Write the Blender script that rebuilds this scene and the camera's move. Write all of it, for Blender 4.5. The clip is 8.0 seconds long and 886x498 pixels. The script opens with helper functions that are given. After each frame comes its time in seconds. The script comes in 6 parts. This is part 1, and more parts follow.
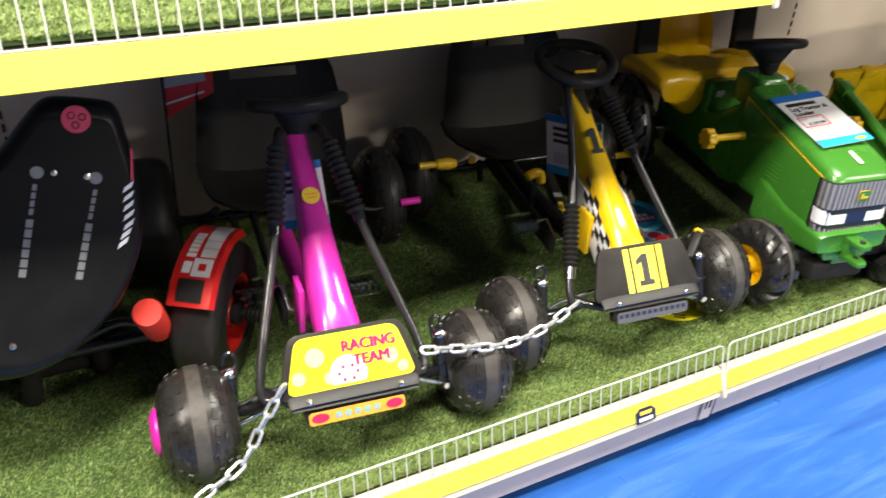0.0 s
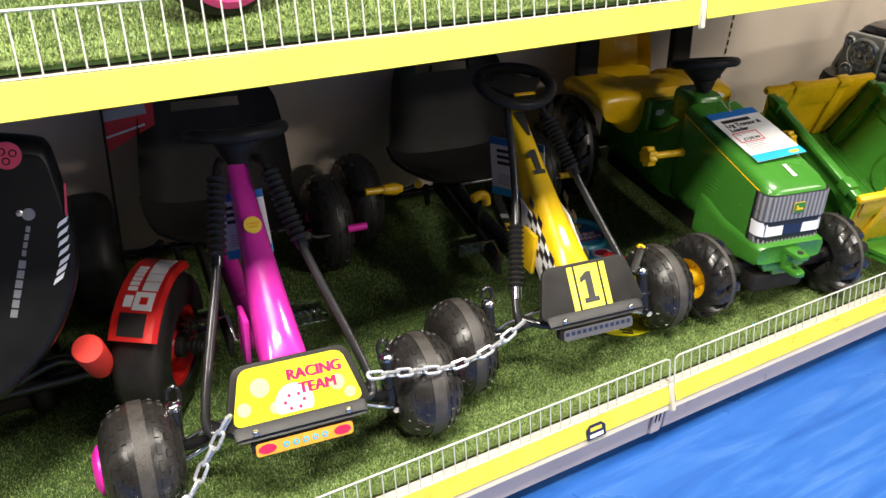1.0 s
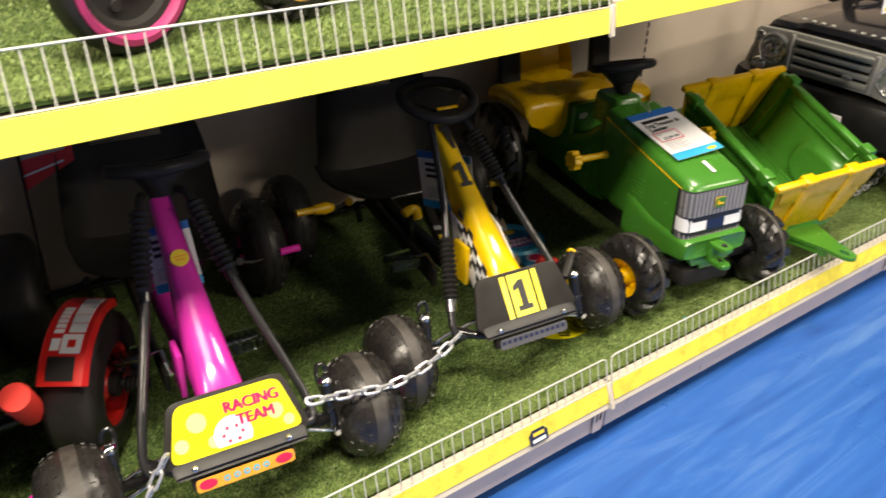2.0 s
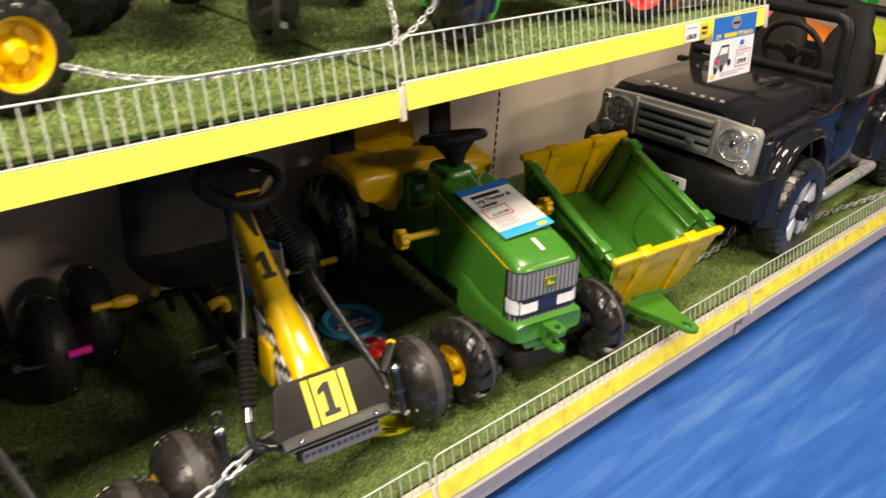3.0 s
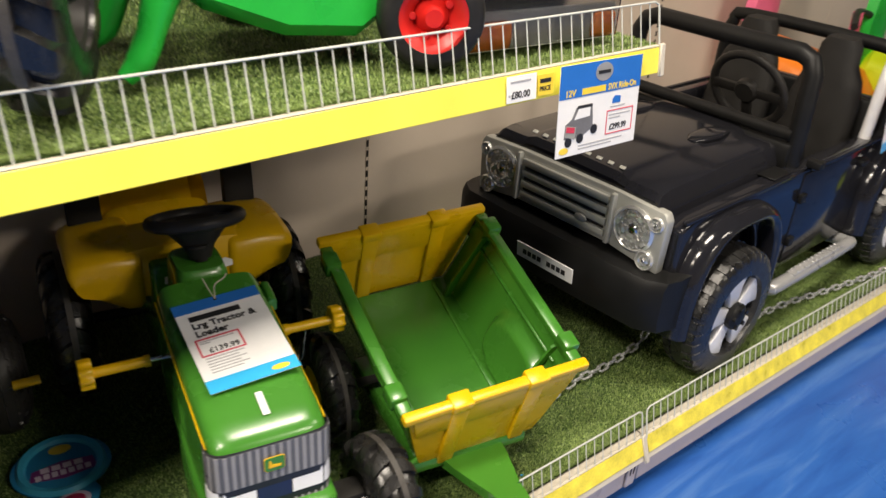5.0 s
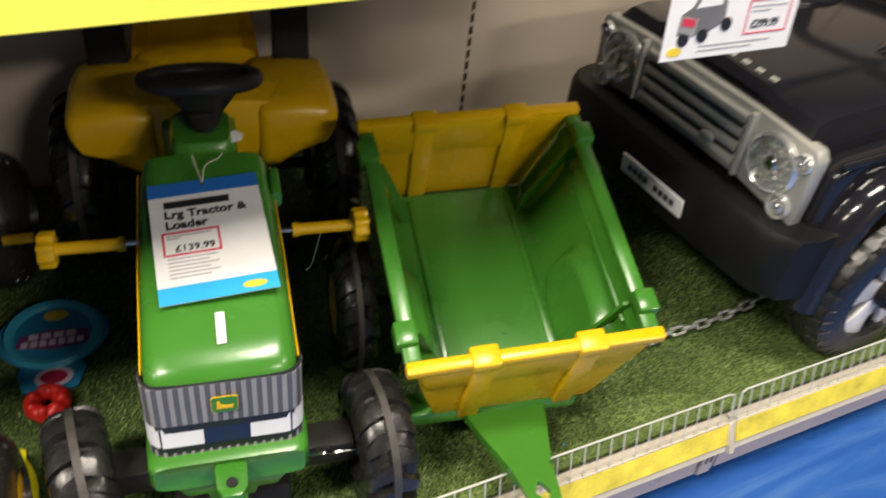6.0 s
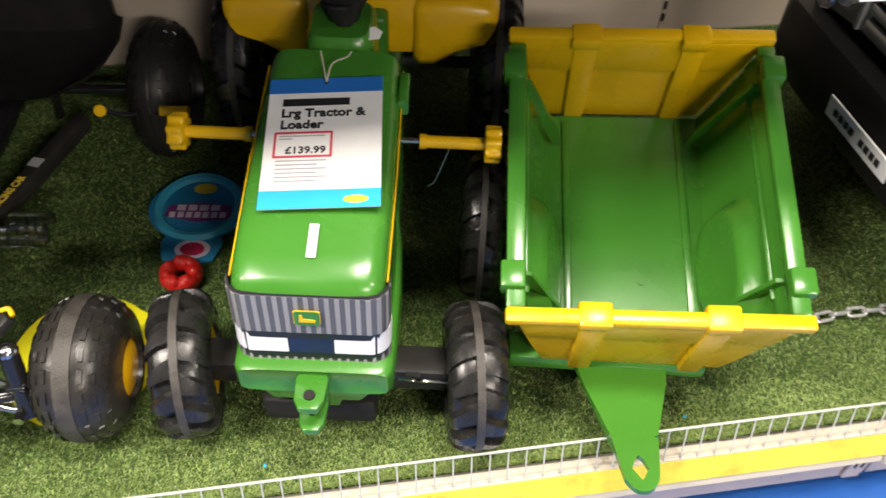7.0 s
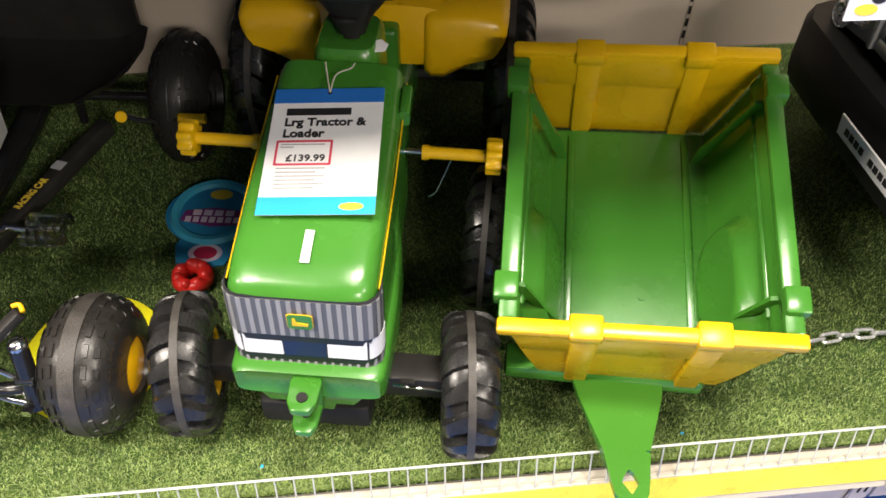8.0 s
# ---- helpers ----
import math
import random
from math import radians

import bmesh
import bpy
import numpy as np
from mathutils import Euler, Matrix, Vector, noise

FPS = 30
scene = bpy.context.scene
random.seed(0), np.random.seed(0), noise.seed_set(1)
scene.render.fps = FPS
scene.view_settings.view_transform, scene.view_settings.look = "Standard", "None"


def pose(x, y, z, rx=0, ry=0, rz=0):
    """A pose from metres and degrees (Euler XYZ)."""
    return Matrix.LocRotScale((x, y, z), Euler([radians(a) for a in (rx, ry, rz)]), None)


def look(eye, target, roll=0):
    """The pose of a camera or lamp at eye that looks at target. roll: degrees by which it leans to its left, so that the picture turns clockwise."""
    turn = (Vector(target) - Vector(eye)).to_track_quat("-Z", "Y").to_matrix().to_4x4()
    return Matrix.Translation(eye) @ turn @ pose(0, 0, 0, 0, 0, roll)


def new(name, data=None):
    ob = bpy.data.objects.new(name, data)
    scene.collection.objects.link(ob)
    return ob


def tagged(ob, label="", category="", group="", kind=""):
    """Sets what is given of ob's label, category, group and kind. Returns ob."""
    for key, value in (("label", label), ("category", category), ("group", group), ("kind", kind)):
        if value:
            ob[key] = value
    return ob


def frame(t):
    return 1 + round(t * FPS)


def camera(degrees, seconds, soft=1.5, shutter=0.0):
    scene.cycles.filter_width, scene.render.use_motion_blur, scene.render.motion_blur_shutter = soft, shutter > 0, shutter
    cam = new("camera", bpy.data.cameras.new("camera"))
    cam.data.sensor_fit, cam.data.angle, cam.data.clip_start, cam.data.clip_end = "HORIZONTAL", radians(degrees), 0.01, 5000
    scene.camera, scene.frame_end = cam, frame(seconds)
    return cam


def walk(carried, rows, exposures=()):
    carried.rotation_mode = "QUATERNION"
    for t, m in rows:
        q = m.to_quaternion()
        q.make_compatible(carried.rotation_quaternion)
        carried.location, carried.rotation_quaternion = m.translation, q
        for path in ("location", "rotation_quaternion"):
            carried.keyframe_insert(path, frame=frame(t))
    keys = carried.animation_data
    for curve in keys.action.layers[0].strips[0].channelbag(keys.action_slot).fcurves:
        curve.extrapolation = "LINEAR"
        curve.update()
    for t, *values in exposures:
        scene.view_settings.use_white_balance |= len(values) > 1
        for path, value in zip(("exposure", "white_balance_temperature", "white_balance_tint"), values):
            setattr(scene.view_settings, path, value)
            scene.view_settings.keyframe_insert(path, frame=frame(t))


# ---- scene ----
cam = camera(56.4, 8.0, shutter=0.5)
PATH = [
    (0, (0.569, -0.946, 1.384), (1.412, 0.509, 0.302), 4.1),
    (0.5, (0.581, -0.951, 1.386), (1.509, 0.483, 0.347), 4.4),
    (1, (0.596, -0.972, 1.389), (1.531, 0.468, 0.363), 3.6),
    (1.2, (0.603, -0.973, 1.394), (1.539, 0.466, 0.367), 3.0),
    (2.3, (0.652, -0.989, 1.432), (1.77, 0.338, 0.438), 2.0),
    (2.5, (0.71, -0.99, 1.441), (1.88, 0.313, 0.475), 2.2),
    (3, (0.925, -0.985, 1.454), (2.154, 0.296, 0.533), 3.2),
    (3.5, (1.127, -0.946, 1.427), (2.363, 0.335, 0.515), 2.7),
    (4, (1.391, -0.862, 1.426), (2.656, 0.391, 0.516), 2.6),
    (4.2, (1.482, -0.835, 1.433), (2.757, 0.409, 0.524), 3.0),
    (5.3, (1.983, -0.788, 1.391), (3.06, 0.576, 0.401), 6.1),
    (5.5, (2.062, -0.734, 1.36), (3.08, 0.625, 0.304), 7.7),
    (6, (2.197, -0.627, 1.317), (2.972, 0.728, 0.067), 7.0),
    (6.5, (2.289, -0.567, 1.298), (2.791, 0.754, -0.117), 5.4),
    (7, (2.359, -0.553, 1.301), (2.612, 0.768, -0.179), 2.7),
    (7.5, (2.389, -0.562, 1.308), (2.551, 0.77, -0.175), 1.2),
    (8, (2.416, -0.576, 1.312), (2.577, 0.78, -0.149), 1.2),
]
walk(cam, [(t, look(eye, target, roll)) for t, eye, target, roll in PATH],
     [(0.0, 0.40, 6600, 9), (1.0, 0.20, 6500, 10), (2.5, -0.12, 7500, 11), (3.0, -0.18, 7500, 11), (3.5, -0.20, 7500, 11), (4.0, -0.20, 7200, 11), (5.5, -0.32, 6900, 11), (6.0, -0.32, 6800, 11), (6.5, 0.02, 6700, 11), (7.0, 0.17, 6700, 12), (8.0, 0.29, 6700, 12)])


# ---- light and exposure ----
scene.view_settings.exposure = 0.0
world = bpy.data.worlds.new("shop_air")
scene.world = world
world.use_nodes = True
world.node_tree.nodes["Background"].inputs[0].default_value = (1.0, 0.97, 0.92, 1)
world.node_tree.nodes["Background"].inputs[1].default_value = 0.006


# ---- small helpers ----
def xf(bm, m):
    bmesh.ops.transform(bm, matrix=m, verts=bm.verts)
    return bm


def join(*many):
    """Joins several bmeshes into the first."""
    first = many[0]
    for other in many[1:]:
        me = bpy.data.meshes.new("tmp")
        other.to_mesh(me)
        first.from_mesh(me)
        bpy.data.meshes.remove(me)
        other.free()
    return first


def box(sx, sy, sz, at=(0, 0, 0), bev=0.0, seg=2, rot=(0, 0, 0)):
    bm = bmesh.new()
    bmesh.ops.create_cube(bm, size=1.0, matrix=Matrix.Diagonal((sx, sy, sz, 1)))
    if bev:
        bmesh.ops.bevel(bm, geom=bm.edges[:], offset=bev, segments=seg, profile=0.5, affect="EDGES")
    return xf(bm, pose(*at, *rot))


def lathe(profile, seg=32, at=(0, 0, 0), rot=(0, 0, 0), closed=False):
    """Turns (radius, height) pairs about z."""
    bm = bmesh.new()
    rings = []
    for r, z in profile:
        if r < 1e-6:
            rings.append([bm.verts.new((0, 0, z))])
        else:
            rings.append([bm.verts.new((r * math.cos(2 * math.pi * k / seg), r * math.sin(2 * math.pi * k / seg), z)) for k in range(seg)])
    pairs = list(zip(rings, rings[1:])) + ([(rings[-1], rings[0])] if closed else [])
    for a, b in pairs:
        for k in range(seg):
            n = (k + 1) % seg
            if len(a) == 1 and len(b) > 1:
                bm.faces.new((a[0], b[n], b[k]))
            elif len(b) == 1 and len(a) > 1:
                bm.faces.new((a[k], a[n], b[0]))
            elif len(a) > 1:
                bm.faces.new((a[k], a[n], b[n], b[k]))
    bmesh.ops.recalc_face_normals(bm, faces=bm.faces)
    return xf(bm, pose(*at, *rot))


def cyl(r, h, at=(0, 0, 0), rot=(0, 0, 0), seg=20, r2=None, bev=0.0):
    r2 = r if r2 is None else r2
    b = bev
    prof = [(0, -h / 2), (r - b, -h / 2)] + ([(r, -h / 2 + b)] if b else []) + ([(r2, h / 2 - b)] if b else []) + [(r2 - b, h / 2), (0, h / 2)]
    return lathe(prof, seg, at, rot)


def ball(r, at=(0, 0, 0), seg=16, flat=1.0):
    prof = [(r * math.sin(math.pi * k / 8), -r * flat * math.cos(math.pi * k / 8)) for k in range(9)]
    prof[0], prof[-1] = (0, -r * flat), (0, r * flat)
    return lathe(prof, seg, at)


def smooth_path(pts, n=6):
    """Catmull-Rom through the points."""
    pts = [Vector(p) for p in pts]
    if len(pts) < 3:
        return pts
    ext = [2 * pts[0] - pts[1]] + pts + [2 * pts[-1] - pts[-2]]
    out = []
    for a, b, c, d in zip(ext, ext[1:], ext[2:], ext[3:]):
        for k in range(n):
            t = k / n
            out.append(0.5 * (2 * b + (c - a) * t + (2 * a - 5 * b + 4 * c - d) * t * t + (3 * b - a - 3 * c + d) * t ** 3))
    return out + [pts[-1]]


def tube(pts, r, seg=10, closed=False, radii=None, smooth=0):
    """A round bar along the points."""
    pts = smooth_path(pts, smooth) if smooth else [Vector(p) for p in pts]
    n = len(pts)
    bm = bmesh.new()
    rings = []
    side = None
    for k, p in enumerate(pts):
        if closed:
            d = pts[(k + 1) % n] - pts[k - 1]
        else:
            d = pts[min(k + 1, n - 1)] - pts[max(k - 1, 0)]
        d.normalize()
        if side is None:
            side = d.orthogonal().normalized()
        side = (side - d * side.dot(d)).normalized()
        up = d.cross(side)
        rr = radii[min(k, len(radii) - 1)] if radii else r
        rings.append([bm.verts.new(p + rr * (math.cos(2 * math.pi * i / seg) * side + math.sin(2 * math.pi * i / seg) * up)) for i in range(seg)])
    for a, b in list(zip(rings, rings[1:])) + ([(rings[-1], rings[0])] if closed else []):
        for i in range(seg):
            j = (i + 1) % seg
            bm.faces.new((a[i], a[j], b[j], b[i]))
    if not closed:
        bm.faces.new(rings[0][::-1])
        bm.faces.new(rings[-1])
    bmesh.ops.recalc_face_normals(bm, faces=bm.faces)
    return bm


def loft(rings, cap=True):
    """Skins rings of points that all have the same count."""
    bm = bmesh.new()
    rows = [[bm.verts.new(p) for p in ring] for ring in rings]
    n = len(rows[0])
    for a, b in zip(rows, rows[1:]):
        for i in range(n):
            j = (i + 1) % n
            bm.faces.new((a[i], a[j], b[j], b[i]))
    if cap:
        bm.faces.new(rows[0][::-1])
        bm.faces.new(rows[-1])
    bmesh.ops.recalc_face_normals(bm, faces=bm.faces)
    return bm


def oval(hw, hh, y, cx=0.0, cz=0.0, p=4.0, n=28):
    """A rounded rectangle in the plane y."""
    out = []
    for k in range(n):
        a = 2 * math.pi * (k + 0.5) / n
        c, s = math.cos(a), math.sin(a)
        out.append((cx + hw * math.copysign(abs(c) ** (2 / p), c), y, cz + hh * math.copysign(abs(s) ** (2 / p), s)))
    return out


def prism(poly, thick, m=Matrix(), bev=0.0, seg=2):
    """A flat outline in x and y, made thick along z."""
    bm = bmesh.new()
    low = [bm.verts.new((x, y, -thick / 2)) for x, y in poly]
    high = [bm.verts.new((x, y, thick / 2)) for x, y in poly]
    n = len(poly)
    bm.faces.new(low[::-1])
    bm.faces.new(high)
    for i in range(n):
        j = (i + 1) % n
        bm.faces.new((low[i], low[j], high[j], high[i]))
    bmesh.ops.recalc_face_normals(bm, faces=bm.faces)
    if bev:
        sharp = [e for e in bm.edges if len(e.link_faces) == 2 and e.calc_face_angle(0) > 0.6]
        bmesh.ops.bevel(bm, geom=sharp, offset=bev, segments=seg, profile=0.5, affect="EDGES")
    return xf(bm, m)


def frame_of(o, x, y):
    """A pose with its x along x, its y near y and its origin at o."""
    x, y = Vector(x).normalized(), Vector(y)
    z = x.cross(y).normalized()
    y = z.cross(x)
    m = Matrix((x, y, z)).transposed().to_4x4()
    m.translation = o
    return m


def mesh_of(name, bm, material, angle=38):
    me = bpy.data.meshes.new(name)
    bm.to_mesh(me)
    bm.free()
    me.materials.append(material)
    me.shade_smooth()
    me.set_sharp_from_angle(angle=radians(angle))
    return me


def part(name, bm, material, parent, label="", angle=38):
    ob = new(name, mesh_of(name, bm, material, angle))
    ob.parent = parent
    return tagged(ob, label)


def share(name, me, parent, m=Matrix(), label=""):
    """One more object on a mesh that exists."""
    ob = new(name, me)
    ob.parent = parent
    ob.matrix_basis = m
    return tagged(ob, label)


def thing(name, label, category, m=Matrix(), group="", kind=""):
    ob = tagged(new(name), label, category, group, kind)
    ob.empty_display_size = 0.05
    ob.matrix_basis = m
    return ob


def solid(name, bm, material, label, category="", kind="", group="", m=Matrix(), angle=38):
    ob = tagged(new(name, mesh_of(name, bm, material, angle)), label, category, group, kind)
    ob.matrix_basis = m
    return ob


def lettering(name, body, size, material, parent, m, thick=0.0004, squeeze=1.0, align="LEFT", bold=0.018, heavy=0.0):
    cu = bpy.data.curves.new(name, "FONT")
    cu.body, cu.size, cu.extrude, cu.align_x = body, size, thick, align
    cu.resolution_u = 3
    cu.offset = bold * size
    tmp = new(name, cu)
    me = bpy.data.meshes.new_from_object(tmp.evaluated_get(bpy.context.evaluated_depsgraph_get()))
    bpy.data.objects.remove(tmp)
    if heavy:
        bm = bmesh.new()
        for k in (-1, 0, 1):
            bm.from_mesh(me)
            bmesh.ops.translate(bm, vec=(heavy * size, heavy * size * 0.45 * k, thick * 0.2 * k), verts=bm.verts[:])
        bm.to_mesh(me)
        bm.free()
    me.materials.clear()
    me.materials.append(material)
    ob = new(name, me)
    ob.parent = parent
    ob.matrix_basis = m @ Matrix.Diagonal((squeeze, 1, 1, 1))
    return ob


# ---- materials ----
def mat(name, rgb, rough=0.5, metal=0.0, var=0.12, scale=18.0, bump=0.1, fine=220.0, coat=0.0, wear=0.15, spec=0.5, per=0.0):
    """Colour that drifts at two scales, gloss that varies with wear, and a fine relief."""
    m = bpy.data.materials.new(name)
    m.use_nodes = True
    nt = m.node_tree
    N, L = nt.nodes, nt.links
    b = N["Principled BSDF"]
    b.inputs["Metallic"].default_value = metal
    b.inputs["Coat Weight"].default_value = coat
    b.inputs["Coat Roughness"].default_value = 0.08
    b.inputs["Specular IOR Level"].default_value = spec
    co = N.new("ShaderNodeTexCoord")
    big = N.new("ShaderNodeTexNoise")
    big.inputs["Scale"].default_value, big.inputs["Detail"].default_value = scale, 5
    small = N.new("ShaderNodeTexNoise")
    small.inputs["Scale"].default_value, small.inputs["Detail"].default_value = fine, 3
    L.new(co.outputs["Object"], big.inputs["Vector"])
    L.new(co.outputs["Object"], small.inputs["Vector"])
    add = N.new("ShaderNodeMath")
    add.operation = "MULTIPLY_ADD"
    add.inputs[1].default_value = 0.4
    L.new(small.outputs["Fac"], add.inputs[0])
    L.new(big.outputs["Fac"], add.inputs[2])
    ramp = N.new("ShaderNodeMapRange")
    ramp.inputs["From Min"].default_value, ramp.inputs["From Max"].default_value = 0.45, 0.95
    ramp.inputs["To Min"].default_value, ramp.inputs["To Max"].default_value = 1 - var, 1 + var
    L.new(add.outputs[0], ramp.inputs["Value"])
    last = ramp.outputs[0]
    if per:
        info = N.new("ShaderNodeObjectInfo")
        pm = N.new("ShaderNodeMapRange")
        pm.inputs["To Min"].default_value, pm.inputs["To Max"].default_value = 1 - per, 1 + per
        L.new(info.outputs["Random"], pm.inputs["Value"])
        mul = N.new("ShaderNodeMath")
        mul.operation = "MULTIPLY"
        L.new(last, mul.inputs[0])
        L.new(pm.outputs[0], mul.inputs[1])
        last = mul.outputs[0]
    col = N.new("ShaderNodeVectorMath")
    col.operation = "SCALE"
    col.inputs[0].default_value = rgb
    L.new(last, col.inputs["Scale"])
    L.new(col.outputs[0], b.inputs["Base Color"])
    rr = N.new("ShaderNodeMapRange")
    rr.inputs["From Min"].default_value, rr.inputs["From Max"].default_value = 0.3, 0.7
    rr.inputs["To Min"].default_value, rr.inputs["To Max"].default_value = max(0.02, rough * (1 - wear)), min(1, rough * (1 + wear))
    L.new(big.outputs["Fac"], rr.inputs["Value"])
    L.new(rr.outputs[0], b.inputs["Roughness"])
    if bump:
        bp = N.new("ShaderNodeBump")
        bp.inputs["Strength"].default_value, bp.inputs["Distance"].default_value = bump, 0.002
        L.new(small.outputs["Fac"], bp.inputs["Height"])
        L.new(bp.outputs[0], b.inputs["Normal"])
    return m


def floor_material():
    """Blue vinyl with long cloudy marbling."""
    m = mat("blue_vinyl", (0.02, 0.12, 0.55), 0.3, var=0.1, scale=3, bump=0.03, fine=90)
    N, L = m.node_tree.nodes, m.node_tree.links
    b = N["Principled BSDF"]
    co = N.new("ShaderNodeTexCoord")
    mp = N.new("ShaderNodeMapping")
    mp.inputs["Rotation"].default_value = (0, 0, radians(25))
    mp.inputs["Scale"].default_value = (1.1, 9.0, 1)
    L.new(co.outputs["Object"], mp.inputs["Vector"])
    no = N.new("ShaderNodeTexNoise")
    no.inputs["Scale"].default_value, no.inputs["Detail"].default_value, no.inputs["Roughness"].default_value = 1.6, 9, 0.62
    no.inputs["Distortion"].default_value = 0.8
    L.new(mp.outputs[0], no.inputs["Vector"])
    cr = N.new("ShaderNodeValToRGB")
    e = cr.color_ramp.elements
    e[0].position, e[0].color = 0.3, (0.016, 0.080, 0.33, 1)
    e[1].position, e[1].color = 0.86, (0.11, 0.24, 0.53, 1)
    mid = e.new(0.52)
    mid.color = (0.026, 0.118, 0.42, 1)
    L.new(no.outputs["Fac"], cr.inputs["Fac"])
    L.new(cr.outputs[0], b.inputs["Base Color"])
    return m


def turf_material(name, dark, light):
    m = bpy.data.materials.new(name)
    m.use_nodes = True
    N, L = m.node_tree.nodes, m.node_tree.links
    b = N["Principled BSDF"]
    b.inputs["Roughness"].default_value = 0.36
    geo = N.new("ShaderNodeNewGeometry")
    co = N.new("ShaderNodeTexCoord")
    no = N.new("ShaderNodeTexNoise")
    no.inputs["Scale"].default_value, no.inputs["Detail"].default_value = 14, 4
    L.new(co.outputs["Object"], no.inputs["Vector"])
    mix = N.new("ShaderNodeMath")
    mix.operation = "MULTIPLY_ADD"
    mix.inputs[1].default_value = 0.70
    L.new(geo.outputs["Random Per Island"], mix.inputs[0])
    sub = N.new("ShaderNodeMath")
    sub.operation = "MULTIPLY_ADD"
    sub.inputs[1].default_value, sub.inputs[2].default_value = 0.6, -0.10
    L.new(no.outputs["Fac"], sub.inputs[0])
    L.new(sub.outputs[0], mix.inputs[2])
    cr = N.new("ShaderNodeValToRGB")
    e = cr.color_ramp.elements
    e[0].position, e[0].color = 0.1, (*dark, 1)
    e[1].position, e[1].color = 0.95, (*light, 1)
    L.new(mix.outputs[0], cr.inputs["Fac"])
    L.new(cr.outputs[0], b.inputs["Base Color"])
    return m


def clear_material(name, rgb=(0.9, 0.9, 0.9), rough=0.12):
    m = bpy.data.materials.new(name)
    m.use_nodes = True
    b = m.node_tree.nodes["Principled BSDF"]
    b.inputs["Base Color"].default_value = (*rgb, 1)
    b.inputs["Transmission Weight"].default_value = 1.0
    b.inputs["Roughness"].default_value = rough
    b.inputs["IOR"].default_value = 1.45
    return m


def lamp_material(name, rgb, power):
    m = bpy.data.materials.new(name)
    m.use_nodes = True
    b = m.node_tree.nodes["Principled BSDF"]
    b.inputs["Base Color"].default_value = (*rgb, 1)
    b.inputs["Emission Color"].default_value = (*rgb, 1)
    b.inputs["Emission Strength"].default_value = power
    return m


VINYL = floor_material()
GRASS = turf_material("turf_blade", (0.036, 0.082, 0.011), (0.35, 0.47, 0.14))
THATCH = mat("turf_backing", (0.030, 0.066, 0.010), 0.95, var=0.4, scale=60, bump=0.8, fine=420)
WALL = mat("beige_panel_paint", (0.60, 0.51, 0.42), 0.55, var=0.05, scale=4, bump=0.05, fine=300)
# near-black colour stands for the shade inside slots, holes and gaps
SLOT = mat("slot_shade", (0.012, 0.011, 0.010), 0.8, var=0.2)
GREYPAINT = mat("plinth_grey_paint", (0.60, 0.50, 0.45), 0.4, var=0.10, scale=9, bump=0.05, wear=0.4)
YELLOWSTRIP = mat("yellow_ticket_strip", (0.90, 0.82, 0.11), 0.32, var=0.06, scale=10, bump=0.02)
YELLOWWORN = mat("scuffed_yellow_strip", (0.78, 0.66, 0.07), 0.4, var=0.25, scale=26, bump=0.05, wear=0.4)
WHITESTEEL = mat("white_coated_steel", (0.74, 0.75, 0.74), 0.35, var=0.06, bump=0.03)
GUARDWIRE = mat("dulled_white_wire", (0.56, 0.57, 0.53), 0.4, var=0.08, bump=0.03)
DECKSTEEL = mat("grey_coated_steel", (0.22, 0.20, 0.18), 0.5, var=0.08, bump=0.03)
CREAMSTEEL = mat("cream_coated_steel", (0.58, 0.53, 0.44), 0.4, var=0.08, scale=12, bump=0.03)
CARD = mat("white_card", (0.82, 0.82, 0.82), 0.35, var=0.03, scale=30, bump=0.02)
CARDBLUE = mat("card_blue_print", (0.02, 0.16, 0.55), 0.35, var=0.05)
CARDCYAN = mat("card_cyan_print", (0.03, 0.42, 0.78), 0.35, var=0.05)
CARDRED = mat("card_red_print", (0.62, 0.05, 0.09), 0.4, var=0.05)
CARDYELLOW = mat("card_yellow_print", (0.85, 0.62, 0.06), 0.4, var=0.06)
CARDGREY = mat("card_grey_print", (0.36, 0.36, 0.38), 0.5, var=0.1)
INK = mat("black_ink", (0.018, 0.018, 0.02), 0.45, var=0.1)
NAVY = mat("navy_ink", (0.012, 0.02, 0.06), 0.4, var=0.1)
CHROME = mat("bright_chrome", (0.72, 0.72, 0.73), 0.16, 1.0, var=0.06, bump=0.02)
ZINC = mat("zinc_chain", (0.66, 0.67, 0.68), 0.26, 0.6, var=0.15, scale=60, bump=0.05)
BLACKTUBE = mat("black_gloss_tube", (0.012, 0.012, 0.013), 0.22, var=0.15, bump=0.03, coat=0.3)
BLACKPLASTIC = mat("black_moulded_plastic", (0.024, 0.0225, 0.021), 0.40, var=0.18, scale=25, bump=0.18, fine=500, spec=0.16)
BLACKMATT = mat("dull_black_plastic", (0.019, 0.018, 0.017), 0.62, var=0.18, scale=20, bump=0.25, fine=600, spec=0.2)
RUBBER = mat("black_rubber", (0.020, 0.019, 0.018), 0.42, var=0.22, scale=30, bump=0.2, fine=300, wear=0.3, spec=0.25)
TYRE = mat("dusty_toy_tyre", (0.017, 0.0165, 0.016), 0.30, var=0.3, scale=26, bump=0.25, fine=260, wear=0.35)
LIPBLACK = mat("satin_black_lip", (0.022, 0.022, 0.022), 0.45, var=0.15, bump=0.15, fine=500, spec=0.4)
SHELLRIM = mat("satin_shell_rim", (0.006, 0.006, 0.006), 0.36, var=0.15, bump=0.1, fine=500, spec=0.22)
